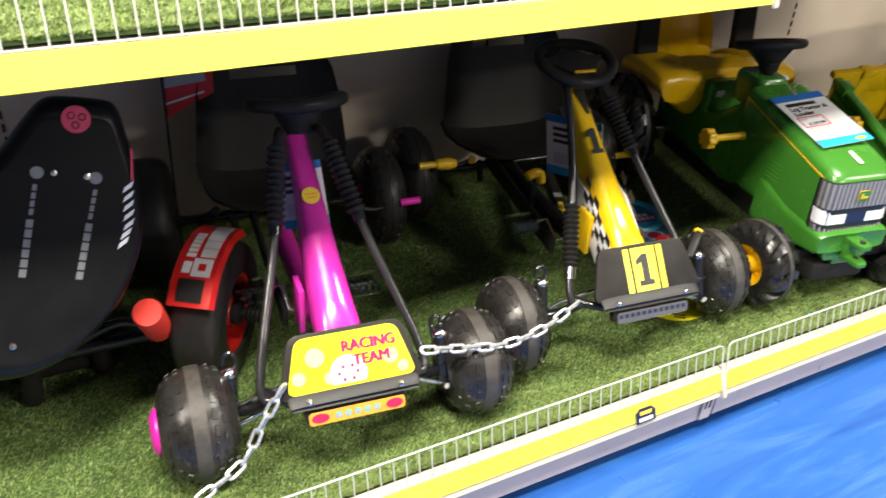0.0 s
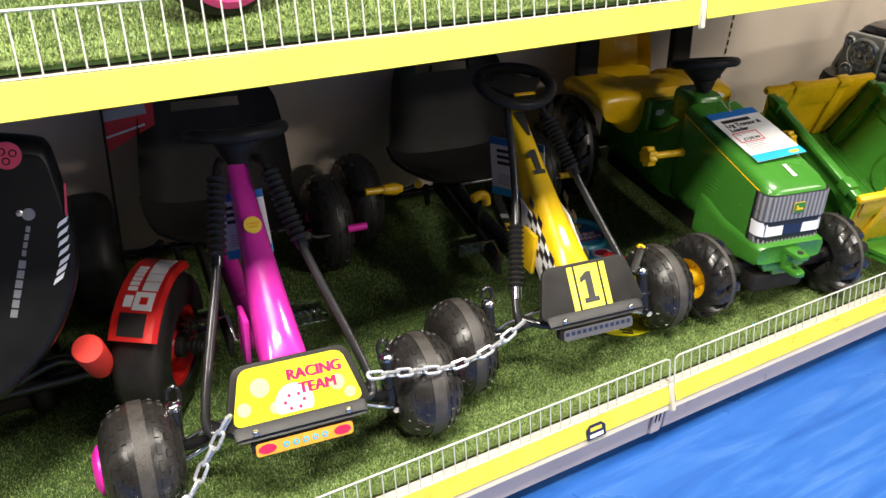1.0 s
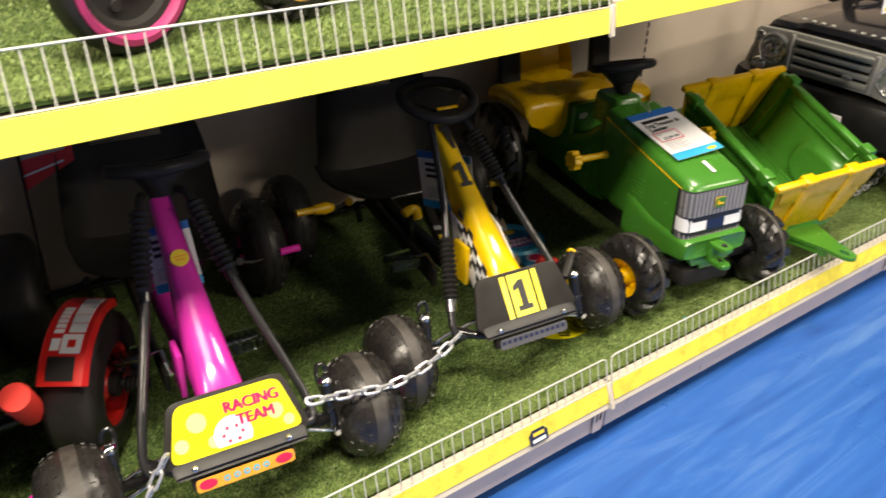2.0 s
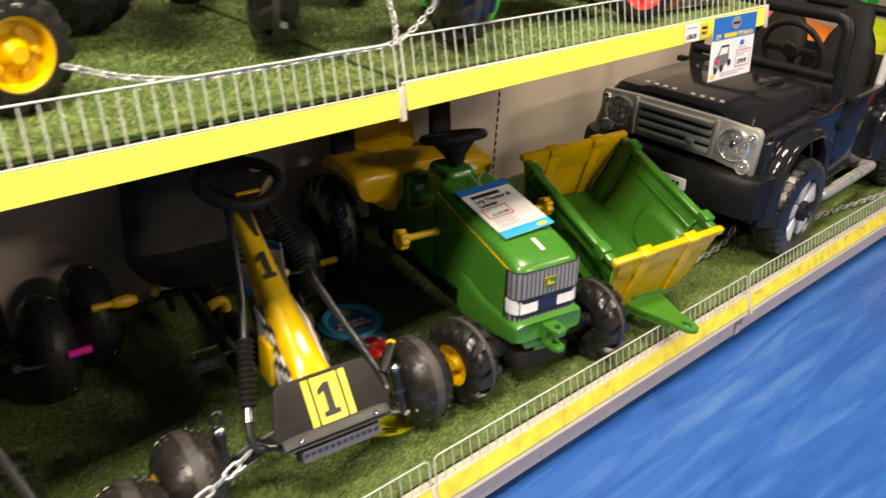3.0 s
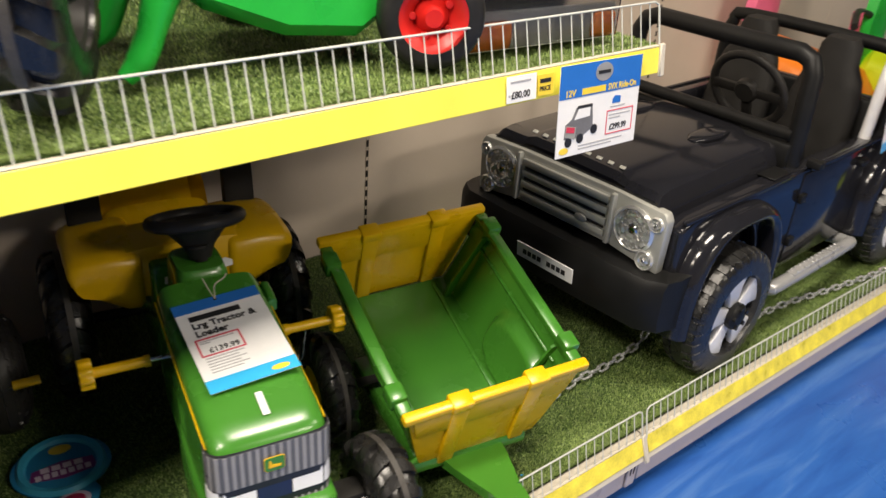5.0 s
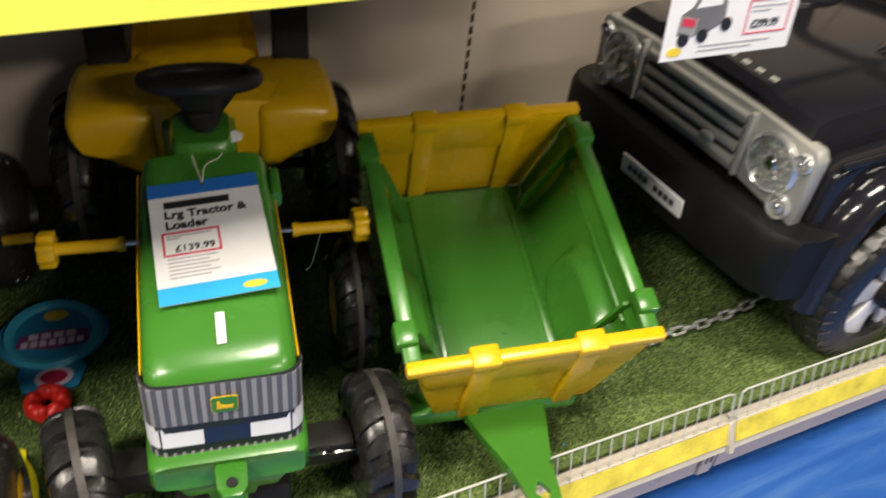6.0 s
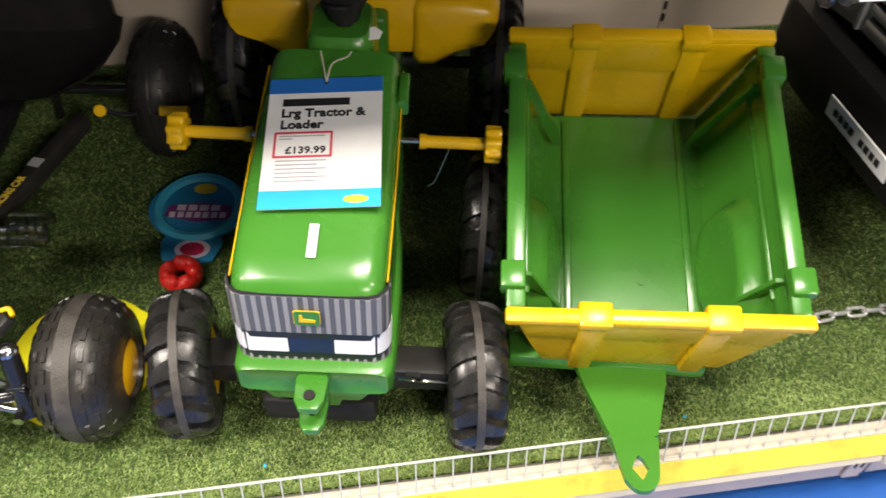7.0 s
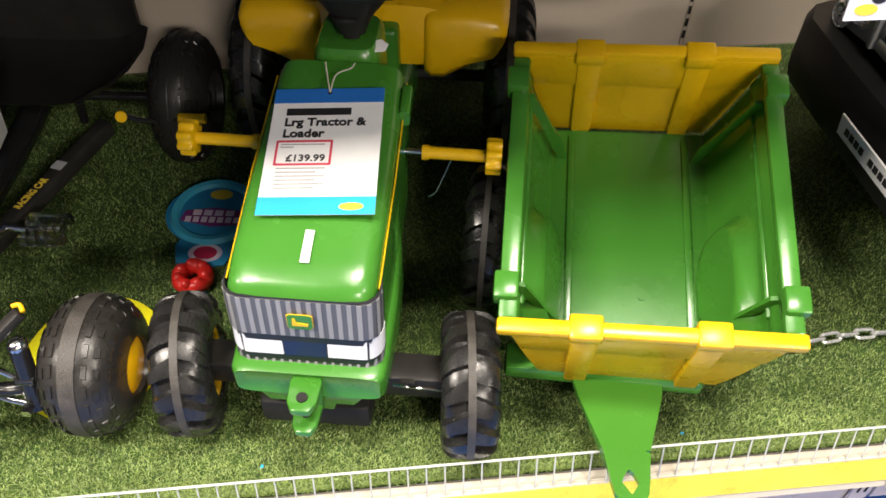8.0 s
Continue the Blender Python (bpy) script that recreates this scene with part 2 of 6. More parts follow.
SHELLBLACK = mat("matt_black_shell", (0.007, 0.007, 0.007), 0.5, var=0.2, scale=20, bump=0.1, fine=500, spec=0.10)
DIMPRINT = mat("dull_grey_print", (0.16, 0.16, 0.17), 0.5, var=0.15)
KARTTYRE = mat("dusty_balloon_tyre", (0.020, 0.0185, 0.017), 0.29, var=0.3, scale=22, bump=0.2, fine=260, wear=0.4)
LUGTYRE = mat("satin_moulded_tyre", (0.016, 0.0155, 0.015), 0.25, var=0.25, scale=26, bump=0.12, fine=260, wear=0.25, spec=0.5)
TYREBAND = mat("worn_tyre_band", (0.050, 0.045, 0.040), 0.5, var=0.3, scale=50, bump=0.5, fine=420)
PINK = mat("magenta_metallic_paint", (0.62, 0.030, 0.37), 0.24, 0.0, var=0.06, bump=0.04, fine=700, coat=0.5)
HOTPINK = mat("hot_pink_plastic", (0.80, 0.02, 0.42), 0.35, var=0.06, bump=0.03)
KARTYELLOW = mat("yellow_gloss_paint", (0.82, 0.52, 0.01), 0.24, var=0.06, bump=0.03, coat=0.5)
LEMON = mat("lemon_sticker", (0.86, 0.80, 0.02), 0.32, var=0.05, bump=0.01)
ORANGESTICK = mat("orange_sticker", (0.80, 0.36, 0.04), 0.35, var=0.12, scale=60)
REDSTICK = mat("red_sticker", (0.55, 0.02, 0.08), 0.35, var=0.08)
WHITESTICK = mat("white_sticker", (0.80, 0.80, 0.80), 0.32, var=0.04)
BLUESTICK = mat("light_blue_sticker", (0.05, 0.42, 0.62), 0.35, var=0.08)
LILAC = mat("pale_lilac_print", (0.80, 0.66, 0.78), 0.35, var=0.05)
RED = mat("red_moulded_plastic", (0.62, 0.018, 0.014), 0.35, var=0.07, bump=0.05)
REDFOAM = mat("red_foam_grip", (0.88, 0.05, 0.035), 0.7, var=0.1, bump=0.35, fine=600)
GREEN = mat("green_moulded_plastic", (0.047, 0.200, 0.022), 0.26, var=0.07, scale=12, bump=0.05, fine=350, wear=0.12, coat=0.15)
YELLOW = mat("yellow_moulded_plastic", (0.80, 0.47, 0.006), 0.30, var=0.06, scale=14, bump=0.05, fine=350, wear=0.3)
LIME = mat("bright_green_plastic", (0.01, 0.45, 0.05), 0.3, var=0.06, bump=0.04)
GRILLE = mat("grey_grille_print", (0.10, 0.10, 0.105), 0.32, var=0.06, fine=900, bump=0.05)
GRILLELIGHT = mat("pale_grille_print", (0.27, 0.265, 0.265), 0.32, var=0.08, fine=900, bump=0.05)
# slight blue in this black stands for the floor's reflection in the bodywork
JEEPBLACK = mat("black_car_gloss_blue_cast", (0.013, 0.013, 0.016), 0.12, var=0.08, scale=8, bump=0.012, fine=120, coat=0.15, spec=0.42)
JEEPTRIM = mat("dark_grey_trim", (0.009, 0.009, 0.009), 0.42, var=0.12, bump=0.12, fine=500, spec=0.22)
SILVER = mat("satin_silver_plastic", (0.40, 0.40, 0.365), 0.34, 0.25, var=0.06, bump=0.03)
STEELGREY = mat("steel_grey_bar", (0.42, 0.42, 0.42), 0.30, 0.35, var=0.08, bump=0.03)
CLEAR = clear_material("clear_pedal_plastic", (0.42, 0.42, 0.42), 0.2)
SUBLUE = mat("toy_blue_card", (0.02, 0.24, 0.46), 0.35, var=0.1, bump=0.02)
TWINE = mat("beige_twine", (0.55, 0.50, 0.40), 0.9, var=0.2, bump=0.4)
# colour of the unseen closing walls, kept dark to limit bounce light
SHOP = mat("dark_unseen_wall", (0.18, 0.17, 0.155), 0.7, var=0.3, scale=2.5, bump=0.1)
CEIL = mat("grey_shop_ceiling", (0.16, 0.16, 0.16), 0.8, var=0.06, bump=0.3)
ORANGE = mat("orange_toy_plastic", (0.85, 0.22, 0.02), 0.35, var=0.06, bump=0.03)
PINKTOY = mat("pink_toy_plastic", (0.85, 0.16, 0.30), 0.35, var=0.06, bump=0.03)
YELLOWGREEN = mat("lime_yellow_toy_plastic", (0.62, 0.75, 0.02), 0.35, var=0.06, bump=0.03)

TURF_Z = 0.17       # lower deck, top of the turf backing
UPPER_Z = 1.035     # upper deck
BACK_Y = 1.12
BAYS = (-2.13, -0.797, 0.535, 1.868, 3.2, 4.533, 5.866, 7.2)


# ---- structure ----
solid("floor", box(16, 10, 0.1, (2.5, -2.6, -0.05)), VINYL, "blue marbled vinyl shop floor with pale streaks", "floor", "structure")
solid("ceiling", box(16, 10, 0.1, (2.5, -2.6, 3.35)), CEIL, "dark grey shop ceiling with long light panels", "ceiling", "structure")
# added walls out of view; their darkness holds down fill under the shelf
solid("wall_south", box(16, 0.1, 3.4, (2.5, -5.2, 1.65)), SHOP, "plain unseen wall across the shop aisle, darkened to cut bounce light", "wall", "structure")
solid("wall_west", box(0.1, 10, 3.4, (-5.4, -2.6, 1.65)), SHOP, "plain unseen wall closing the aisle, darkened to cut bounce light", "wall", "structure")
solid("wall_east", box(0.1, 10, 3.4, (10.4, -2.6, 1.65)), SHOP, "plain unseen wall at the aisle's far end, darkened to cut bounce light", "wall", "structure")


def back_panels():
    """Painted back panels with slotted uprights between the bays."""
    wall = thing("wall_north", "beige painted steel back panels of the shelving", "wall", kind="structure")
    for a, b in zip(BAYS, BAYS[1:]):
        for z0, z1 in ((0.0, 0.99), (0.994, 2.0), (2.004, 3.3)):
            part("panel", box(b - a - 0.009, 0.02, z1 - z0, ((a + b) / 2, BACK_Y + 0.012, (z0 + z1) / 2), 0.002, 1), WALL, wall)
    slot = mesh_of("slot", box(0.0062, 0.006, 0.020), SLOT)
    for x in BAYS:
        post = part("upright", box(0.0086, 0.05, 3.3, (x, BACK_Y + 0.0272, 1.65), 0.0005, 1), WALL, wall)
        if -0.9 < x < 5:
            for k in range(40):
                share("slot", slot, post, pose(x, BACK_Y + 0.002, 0.2 + 0.033 * k))
    return wall


back_panels()
solid("wall_behind", box(16, 0.08, 3.4, (2.5, BACK_Y + 0.12, 1.65)), WALL, "plain wall behind the shelving", "wall", "structure")


def base_plinth():
    p = thing("plinth", "scuffed grey steel plinth under the lowest shelf", "plinth", kind="structure")
    for a, b in zip(BAYS, BAYS[1:]):
        part("plinth_panel", box(b - a - 0.003, 0.012, 0.088, ((a + b) / 2, -0.012, 0.082), 0.002, 1), GREYPAINT, p)
        cap = part("joint_cover", box(0.032, 0.006, 0.080, (b - 0.03, -0.0215, 0.082), 0.002, 1), GREYPAINT, p)
        for dx in (-0.006, 0.006):
            part("vent_slot", box(0.003, 0.003, 0.03, (b - 0.03 + dx, -0.0245, 0.092)), SLOT, cap)
    # dark strip paints the shade under the plinth
    part("toe_shade_strip", box(BAYS[-1] - BAYS[0], 0.02, 0.06, (2.5, 0.05, 0.03)), SLOT, p)


base_plinth()


def deck(name, y0, z, x0, x1, label):
    return solid(name, box(x1 - x0, BACK_Y - y0, 0.03, ((x0 + x1) / 2, (y0 + BACK_Y) / 2, z - 0.017), 0.002, 1), DECKSTEEL, label, "shelf", "structure")


deck("lower_deck", 0.0, TURF_Z - 0.004, BAYS[0], BAYS[-1], "grey steel lower shelf deck under artificial turf")
deck("upper_deck", 0.134, UPPER_Z - 0.016, BAYS[0], 3.2, "grey steel upper shelf deck under artificial turf")
solid("deck_end_bracket", prism([(0.16, UPPER_Z - 0.04), (BACK_Y, UPPER_Z - 0.04), (BACK_Y, UPPER_Z - 0.16), (0.9, UPPER_Z - 0.12)], 0.004,
      Matrix(((0, 0, 1, 3.198), (1, 0, 0, 0), (0, 1, 0, 0), (0, 0, 0, 1)))), WHITESTEEL, "white steel bracket at the end of the upper shelf", "bracket", "structure")


def ticket_strip(x0, x1, top, low, material, label, deep=0.012, lip=0.0, rise=0.0):
    """A sloped price rail: a ledge behind and a coloured face that leans out."""
    (y0, z0), (y1, z1) = top, low
    rail = thing("ticket_strip", label, "price rail", Matrix.Translation((x0, 0, 0)) @ pose(0, 0, z0, 0, -rise, 0) @ Matrix.Translation((-x0, 0, -z0)), kind="structure")
    mid = ((x0 + x1) / 2, (y0 + y1) / 2, (z0 + z1) / 2)
    tall = math.hypot(y1 - y0, z1 - z0)
    lean = math.degrees(math.atan2(y0 - y1, z0 - z1))
    part("back_rail", box(x1 - x0 - 0.004, 0.006, tall + (0.012 if lip else 0.0), (mid[0], mid[1] + 0.005, mid[2] + (0 if lip else 0.002)), 0.001, 1, (-lean, 0, 0)), CREAMSTEEL, rail)
    part("face", box(x1 - x0 - 0.016, 0.003, tall - lip, (mid[0], mid[1] + (y0 - y1) / tall * lip / 2, mid[2] + (z0 - z1) / tall * lip / 2), 0.001, 1, (-lean, 0, 0)), material, rail)
    part("ledge", box(x1 - x0 - 0.004, deep, 0.003, (mid[0], y0 - 0.001 + deep / 2, z0 + 0.002), 0.001, 1), CREAMSTEEL, rail)
    part("end_clip", box(0.014, 0.007, tall + 0.014, (x1 - 0.004, mid[1] - 0.003, mid[2]), 0.002, 1, (-lean, 0, 0)), CREAMSTEEL, rail)
    return rail


def wire_fence(x0, x1, y, z0, z1, label, group, lean=0.0, rise=0.0):
    """A low wire guard: one bent frame and upright bars."""
    f = thing("wire_guard", label, "wire guard", pose(x0, y, z0, 0, -rise, 0) @ pose(0, 0, 0, lean, 0, 0), group)
    w, h = x1 - x0, z1 - z0
    r = 0.006
    pts = [(0, 0, 0), (0, 0, h - 2 * r), (0.3 * r, 0, h - 0.3 * r - 0.003), (2 * r, 0, h), (w - 2 * r, 0, h), (w - 0.3 * r, 0, h - 0.3 * r - 0.003), (w, 0, h - 2 * r), (w, 0, 0)]
    part("frame_wire", tube(pts, 0.0020, 8), GUARDWIRE, f)
    part("bottom_wire", tube([(0, 0.002, 0.004), (w, 0.002, 0.004)], 0.0016, 6), GUARDWIRE, f)
    n = round(w / 0.0266)
    bar = mesh_of("bar", tube([(0, 0, 0), (0, 0, h)], 0.00125, 6), GUARDWIRE)
    for k in range(1, n):
        share("bar", bar, f, pose(w * k / n, 0.001, 0))


for a, b in zip(BAYS[2:6], BAYS[3:7]):
    ticket_strip(a, b, (-0.016, 0.170), (-0.036, 0.119), YELLOWWORN, "scuffed yellow price rail along the lowest shelf", 0.022, 0.011)
    wire_fence(a + 0.008, b - 0.008, -0.0185, 0.164, 0.242, "white coated wire guard along the lowest shelf edge", "lower shelf guards", -13)
for a, b, z, rise, ledge in ((-0.797, 0.535, 1.015, 0.0, 0.004), (0.535, 1.868, 1.0155, 0.06, 0.004), (1.868, 3.180, 1.0265, 0.55, 0.010)):
    ticket_strip(a, b, (0.127, z), (0.120, z - 0.048), YELLOWSTRIP, "bright yellow price rail along the upper shelf", ledge, rise=rise)
    wire_fence(a + 0.008, b - 0.008, 0.1275, z - 0.002, z + 0.083, "white coated wire guard along the upper shelf edge", "upper shelf guards", -13, rise)


def turf(name, x0, x1, y0, y1, z, per_m2, tall, label, seed, thick=0.006):
    """A sheet of backing with many bent blades."""
    sheet = solid(name, box(x1 - x0, y1 - y0, thick, ((x0 + x1) / 2, (y0 + y1) / 2, z + 0.002 - thick / 2)), THATCH, label, "artificial turf", "stuff")
    rng = np.random.default_rng(seed)
    n = int((x1 - x0) * (y1 - y0) * per_m2)
    u = rng.random(n)
    px = x0 + (x1 - x0) * rng.random(n)
    py = y0 + (y1 - y0) * u ** 1.8
    ang, lean = rng.random(n) * 2 * np.pi, rng.random(n) * 1.2 + 0.2
    h = tall * (0.6 + 0.6 * rng.random(n))
    w = 0.00035 + 0.00045 * rng.random(n)
    dx, dy = np.cos(ang), np.sin(ang)
    base = np.stack([px, py, np.full(n, z + 0.001)], 1)
    side = np.stack([-dy * w, dx * w, 0 * w], 1)
    mid = base + np.stack([dx * h * 0.35 * lean, dy * h * 0.35 * lean, h * 0.6], 1)
    tip = base + np.stack([dx * h * lean, dy * h * lean, h * (1 - 0.35 * lean)], 1)
    co = np.stack([base - side, base + side, mid + side * 0.8, mid - side * 0.8, tip], 1).reshape(-1, 3)
    k = np.arange(n)[:, None] * 5
    quads = (k + np.array([0, 1, 2, 3])).ravel()
    tris = (k + np.array([3, 2, 4])).ravel()
    me = bpy.data.meshes.new("blades")
    me.vertices.add(len(co))
    me.vertices.foreach_set("co", co.astype(np.float32).ravel())
    me.loops.add(7 * n)
    me.loops.foreach_set("vertex_index", np.concatenate([quads, tris]).astype(np.int32))
    me.polygons.add(2 * n)
    starts = np.concatenate([np.arange(n) * 4, 4 * n + np.arange(n) * 3])
    me.polygons.foreach_set("loop_start", starts.astype(np.int32))
    me.update(calc_edges=True)
    me.materials.append(GRASS)
    ob = new("blades", me)
    ob.parent = sheet
    tagged(ob, kind="stuff")
    return sheet


turf("lower_turf", 0.2, 5.2, 0.012, 1.10, TURF_Z, 125000, 0.0066, "green artificial turf laid over the lower shelf", 3)
turf("upper_turf", 0.2, 1.868, 0.136, 1.10, UPPER_Z - 0.009, 85000, 0.0080, "green artificial turf laid over the upper shelf", 4)
turf("upper_turf", 1.8685, 3.19, 0.136, 1.10, UPPER_Z - 0.002, 80000, 0.0080, "green artificial turf laid over the end of the upper shelf", 5, 0.016)


# ---- ceiling lights ----
def ceiling_light(x, y, wide=0.28, long=1.5, watts=60, rz=0):
    t = thing("ceiling_light", "white recessed ceiling light panel, lit", "ceiling light", pose(x, y, 3.29, 0, 0, rz), "ceiling lights")
    part("frame", box(long + 0.05, wide + 0.05, 0.03, (0, 0, 0), 0.004, 1), WHITESTEEL, t)
    part("diffuser", box(long, wide, 0.006, (0, 0, -0.019)), TUBE, t)
    la = bpy.data.lights.new("ceiling_lamp", "AREA")
    la.shape, la.size, la.size_y, la.energy, la.color = "RECTANGLE", long, wide, watts, (1.0, 0.925, 0.815)
    ob = new("ceiling_lamp", la)
    ob.matrix_basis = pose(x, y, 3.26, 0, 0, rz)


TUBE = lamp_material("lit_diffuser", (1.0, 0.95, 0.87), 6.0)
for gx, gy, watts in ((-1.5, -0.85, 92), (0.55, -0.82, 146), (2.85, -0.37, 90), (4.9, -2.3, 66), (3.5, -4.2, 158)):
    ceiling_light(gx, gy, 0.4, 1.0, watts)


# ---- wheels, chains and tags used by several things ----
def tyre_bm(radius, width, hole, rnd=2.6, seg=40, n=14):
    """A tyre about the x axis, and the function that gives its outer skin."""
    def skin(s):
        """s from -1 to 1 across the tread: radius and x."""
        a = s * math.pi / 2
        c, q = max(math.cos(a), 0), math.sin(a)
        deep = (radius - hole)
        return hole + deep * c ** (2 / rnd), width / 2 * math.copysign(abs(q) ** (2 / rnd), q)
    prof = [skin(-1 + 2 * k / n) for k in range(n + 1)]
    prof += [(hole - 0.004, width * 0.34), (hole - 0.004, -width * 0.34)]
    bm = lathe(prof, seg, closed=True)
    return xf(bm, Matrix(((0, 0, 1, 0), (1, 0, 0, 0), (0, 1, 0, 0), (0, 0, 0, 1)))), skin


def tread(skin, s0, s1, a0, a1, lift, slant=0.0, n=3, taper=0.0):
    """One raised tread block between two places across and two angles round the tyre."""
    bm = bmesh.new()
    grid = []
    for i in range(n + 1):
        s = s0 + (s1 - s0) * i / n
        row = []
        f = i / n
        for j in range(3):
            a = a0 + (a1 - a0) * j / 2 + slant * (s - s0)
            a += taper * f * (1 - j) * (a1 - a0) * 0.5
            r, x = skin(s)
            row.append(bm.verts.new((x, (r + lift) * math.cos(a), (r + lift) * math.sin(a))))
        grid.append(row)
    low = []
    for i in range(n + 1):
        s = s0 + (s1 - s0) * i / n
        row = []
        f = i / n
        for j in range(3):
            a = a0 + (a1 - a0) * (-0.12 + 1.24 * j / 2) + slant * (s - s0)
            a += taper * f * (1 - j) * (a1 - a0) * 0.5
            r, x = skin(s)
            row.append(bm.verts.new((x, (r - 0.003) * math.cos(a), (r - 0.003) * math.sin(a))))
        low.append(row)
    for i in range(n):
        for j in range(2):
            bm.faces.new((grid[i][j], grid[i][j + 1], grid[i + 1][j + 1], grid[i + 1][j]))
        bm.faces.new((grid[i][0], grid[i + 1][0], low[i + 1][0], low[i][0]))
        bm.faces.new((grid[i + 1][2], grid[i][2], low[i][2], low[i + 1][2]))
    for i in (0, n):
        for j in range(2):
            bm.faces.new((grid[i][j], grid[i][j + 1], low[i][j + 1], low[i][j]))
    bmesh.ops.recalc_face_normals(bm, faces=bm.faces)
    return bm


def merge_all(list_of_bm):
    me_list = list(list_of_bm)
    return join(*me_list)


def band_bm(skin, s0, s1, lift, seg=48):
    prof = [skin(s0 + (s1 - s0) * k / 4) for k in range(5)]
    prof = [(r + lift, x) for r, x in prof]
    prof = [(prof[0][0] - lift - 0.002, prof[0][1])] + prof + [(prof[-1][0] - lift - 0.002, prof[-1][1])]
    bm = lathe(prof, seg)
    return xf(bm, Matrix(((0, 0, 1, 0), (1, 0, 0, 0), (0, 1, 0, 0), (0, 0, 0, 1))))


XAX = Matrix(((0, 0, 1, 0), (1, 0, 0, 0), (0, 1, 0, 0), (0, 0, 0, 1)))
TWO = 2 * math.pi


def rim_bm(r, depth, holes=5):
    """A dished wheel centre about x with knobs round its hub."""
    bm = xf(lathe([(0, depth), (0.22 * r, depth), (0.28 * r, depth * 0.8), (0.5 * r, depth * 0.25), (0.78 * r, depth * 0.3), (0.86 * r, depth * 0.9), (r, depth), (r, -depth), (0.86 * r, -depth * 0.9), (0.5 * r, -depth * 0.25), (0.25 * r, -depth), (0, -depth)], 30), XAX)
    for k in range(holes):
        a = TWO * k / holes
        bm = join(bm, xf(cyl(0.11 * r, depth * 1.2, seg=10, bev=0.001), pose(0, 0.56 * r * math.cos(a), 0.56 * r * math.sin(a)) @ XAX))
    return bm


def balloon_meshes(radius, width, rim_mat):
    """Tyre, dusty middle band and rim of a wide kart wheel."""
    bm, skin = tyre_bm(radius, width, radius * 0.42, 2.15)
    blocks = []
    for row, (s0, s1) in enumerate(((0.20, 0.27), (0.36, 0.45), (0.56, 0.63))):
        n = (22, 20, 18)[row]
        for sign in (-1, 1):
            for k in range(n):
                a = TWO * (k + 0.5 * (row % 2)) / n
                w = TWO / n * (0.30 if row != 1 else 0.22)
                blocks.append(tread(skin, sign * s0, sign * s1, a - w, a + w, 0.0022, n=1))
    return (mesh_of("tyre", bm, KARTTYRE, 30), mesh_of("tread_band", band_bm(skin, -0.105, 0.105, 0.0014), TYREBAND),
            mesh_of("rim", rim_bm(radius * 0.43, width * 0.40), rim_mat), mesh_of("tread", merge_all(blocks), KARTTYRE, 30))


def lug_meshes(radius, width, rim_mat, n=15, rim=0.5):
    """A tractor wheel: a smooth carcass, curved lugs on either side and a worn middle rib."""
    bm, skin = tyre_bm(radius - 0.013, width * 0.94, radius * rim, 3.4)
    w = TWO / n
    lugs = [mesh_of("lug", tread(skin, sign * 0.016, sign * 0.88, -0.27 * w, 0.27 * w, 0.0125, slant=sign * 0.28, n=6, taper=0.62), LUGTYRE, 30) for sign in (-1, 1)]
    return (mesh_of("tyre", bm, LUGTYRE, 30), mesh_of("tread_band", band_bm(skin, -0.02, 0.02, 0.0130), TYREBAND),
            mesh_of("rim", rim_bm(radius * rim * 1.02, width * 0.42), rim_mat), (n, lugs))


def wheel(parent, meshes, at, rz=0, rx=0, label="", name="wheel"):
    """A wheel as a part, with band, rim and tread under it."""
    tyre, band, rim, more = meshes
    w = share(name, tyre, parent, pose(*at, rx, 0, rz), label)
    share("tread_band", band, w)
    share("rim", rim, w)
    if isinstance(more, tuple):
        n, lugs = more
        for i, me in enumerate(lugs):
            for k in range(n):
                share("lug", me, w, pose(0, 0, 0, 360 * (k + 0.5 * i) / n))
    else:
        tagged(share("tread", more, w), kind="stuff")
    return w


def link_mesh(length=0.042, width=0.0205, r=0.0031):
    pts = []
    h, w = length / 2 - width / 2, width / 2 - r
    for k in range(8):
        a = -math.pi / 2 + math.pi * k / 7
        pts.append((h + w * math.cos(a), w * math.sin(a), 0))
    for k in range(8):
        a = math.pi / 2 + math.pi * k / 7
        pts.append((-h + w * math.cos(a), w * math.sin(a), 0))
    return mesh_of("link", tube(pts, r, 7, closed=True), ZINC)


LINK = link_mesh()


def chain(points, label, size=1.0, twist=25):
    """Links laid one after another along a smooth line."""
    path = smooth_path(points, 24)
    pitch = 0.0312 * size
    t = thing("chain", label, "chain", group="security chains")
    left, k, last = 0.0, 0, path[0]
    for a, b in zip(path, path[1:]):
        step = (b - a).length
        while left <= step:
            p = a + (b - a) * (left / step)
            d = (b - a).normalized()
            m = frame_of(p, d, Vector((0, 0, 1)).cross(d) if abs(d.z) < 0.95 else Vector((1, 0, 0)))
            share("link", LINK, t, m @ pose(0, 0, 0, 90 * (k % 2) + twist, 0, 0) @ Matrix.Scale(size, 4))
            k += 1
            left += pitch
        left -= step
    return t


def bars(parent, name, m, rows, material, thick=0.0006, tall=0.003):
    """Unreadable print as plain bars: rows of (x0, x1, y)."""
    for x0, x1, y in rows:
        part(name, xf(box(x1 - x0, tall, thick, ((x0 + x1) / 2, y, 0)), m), material, parent)


# ---- green toy tractor ----
TR = pose(2.315, 0.088, TURF_Z + 0.006, 0, 0, -10.5)


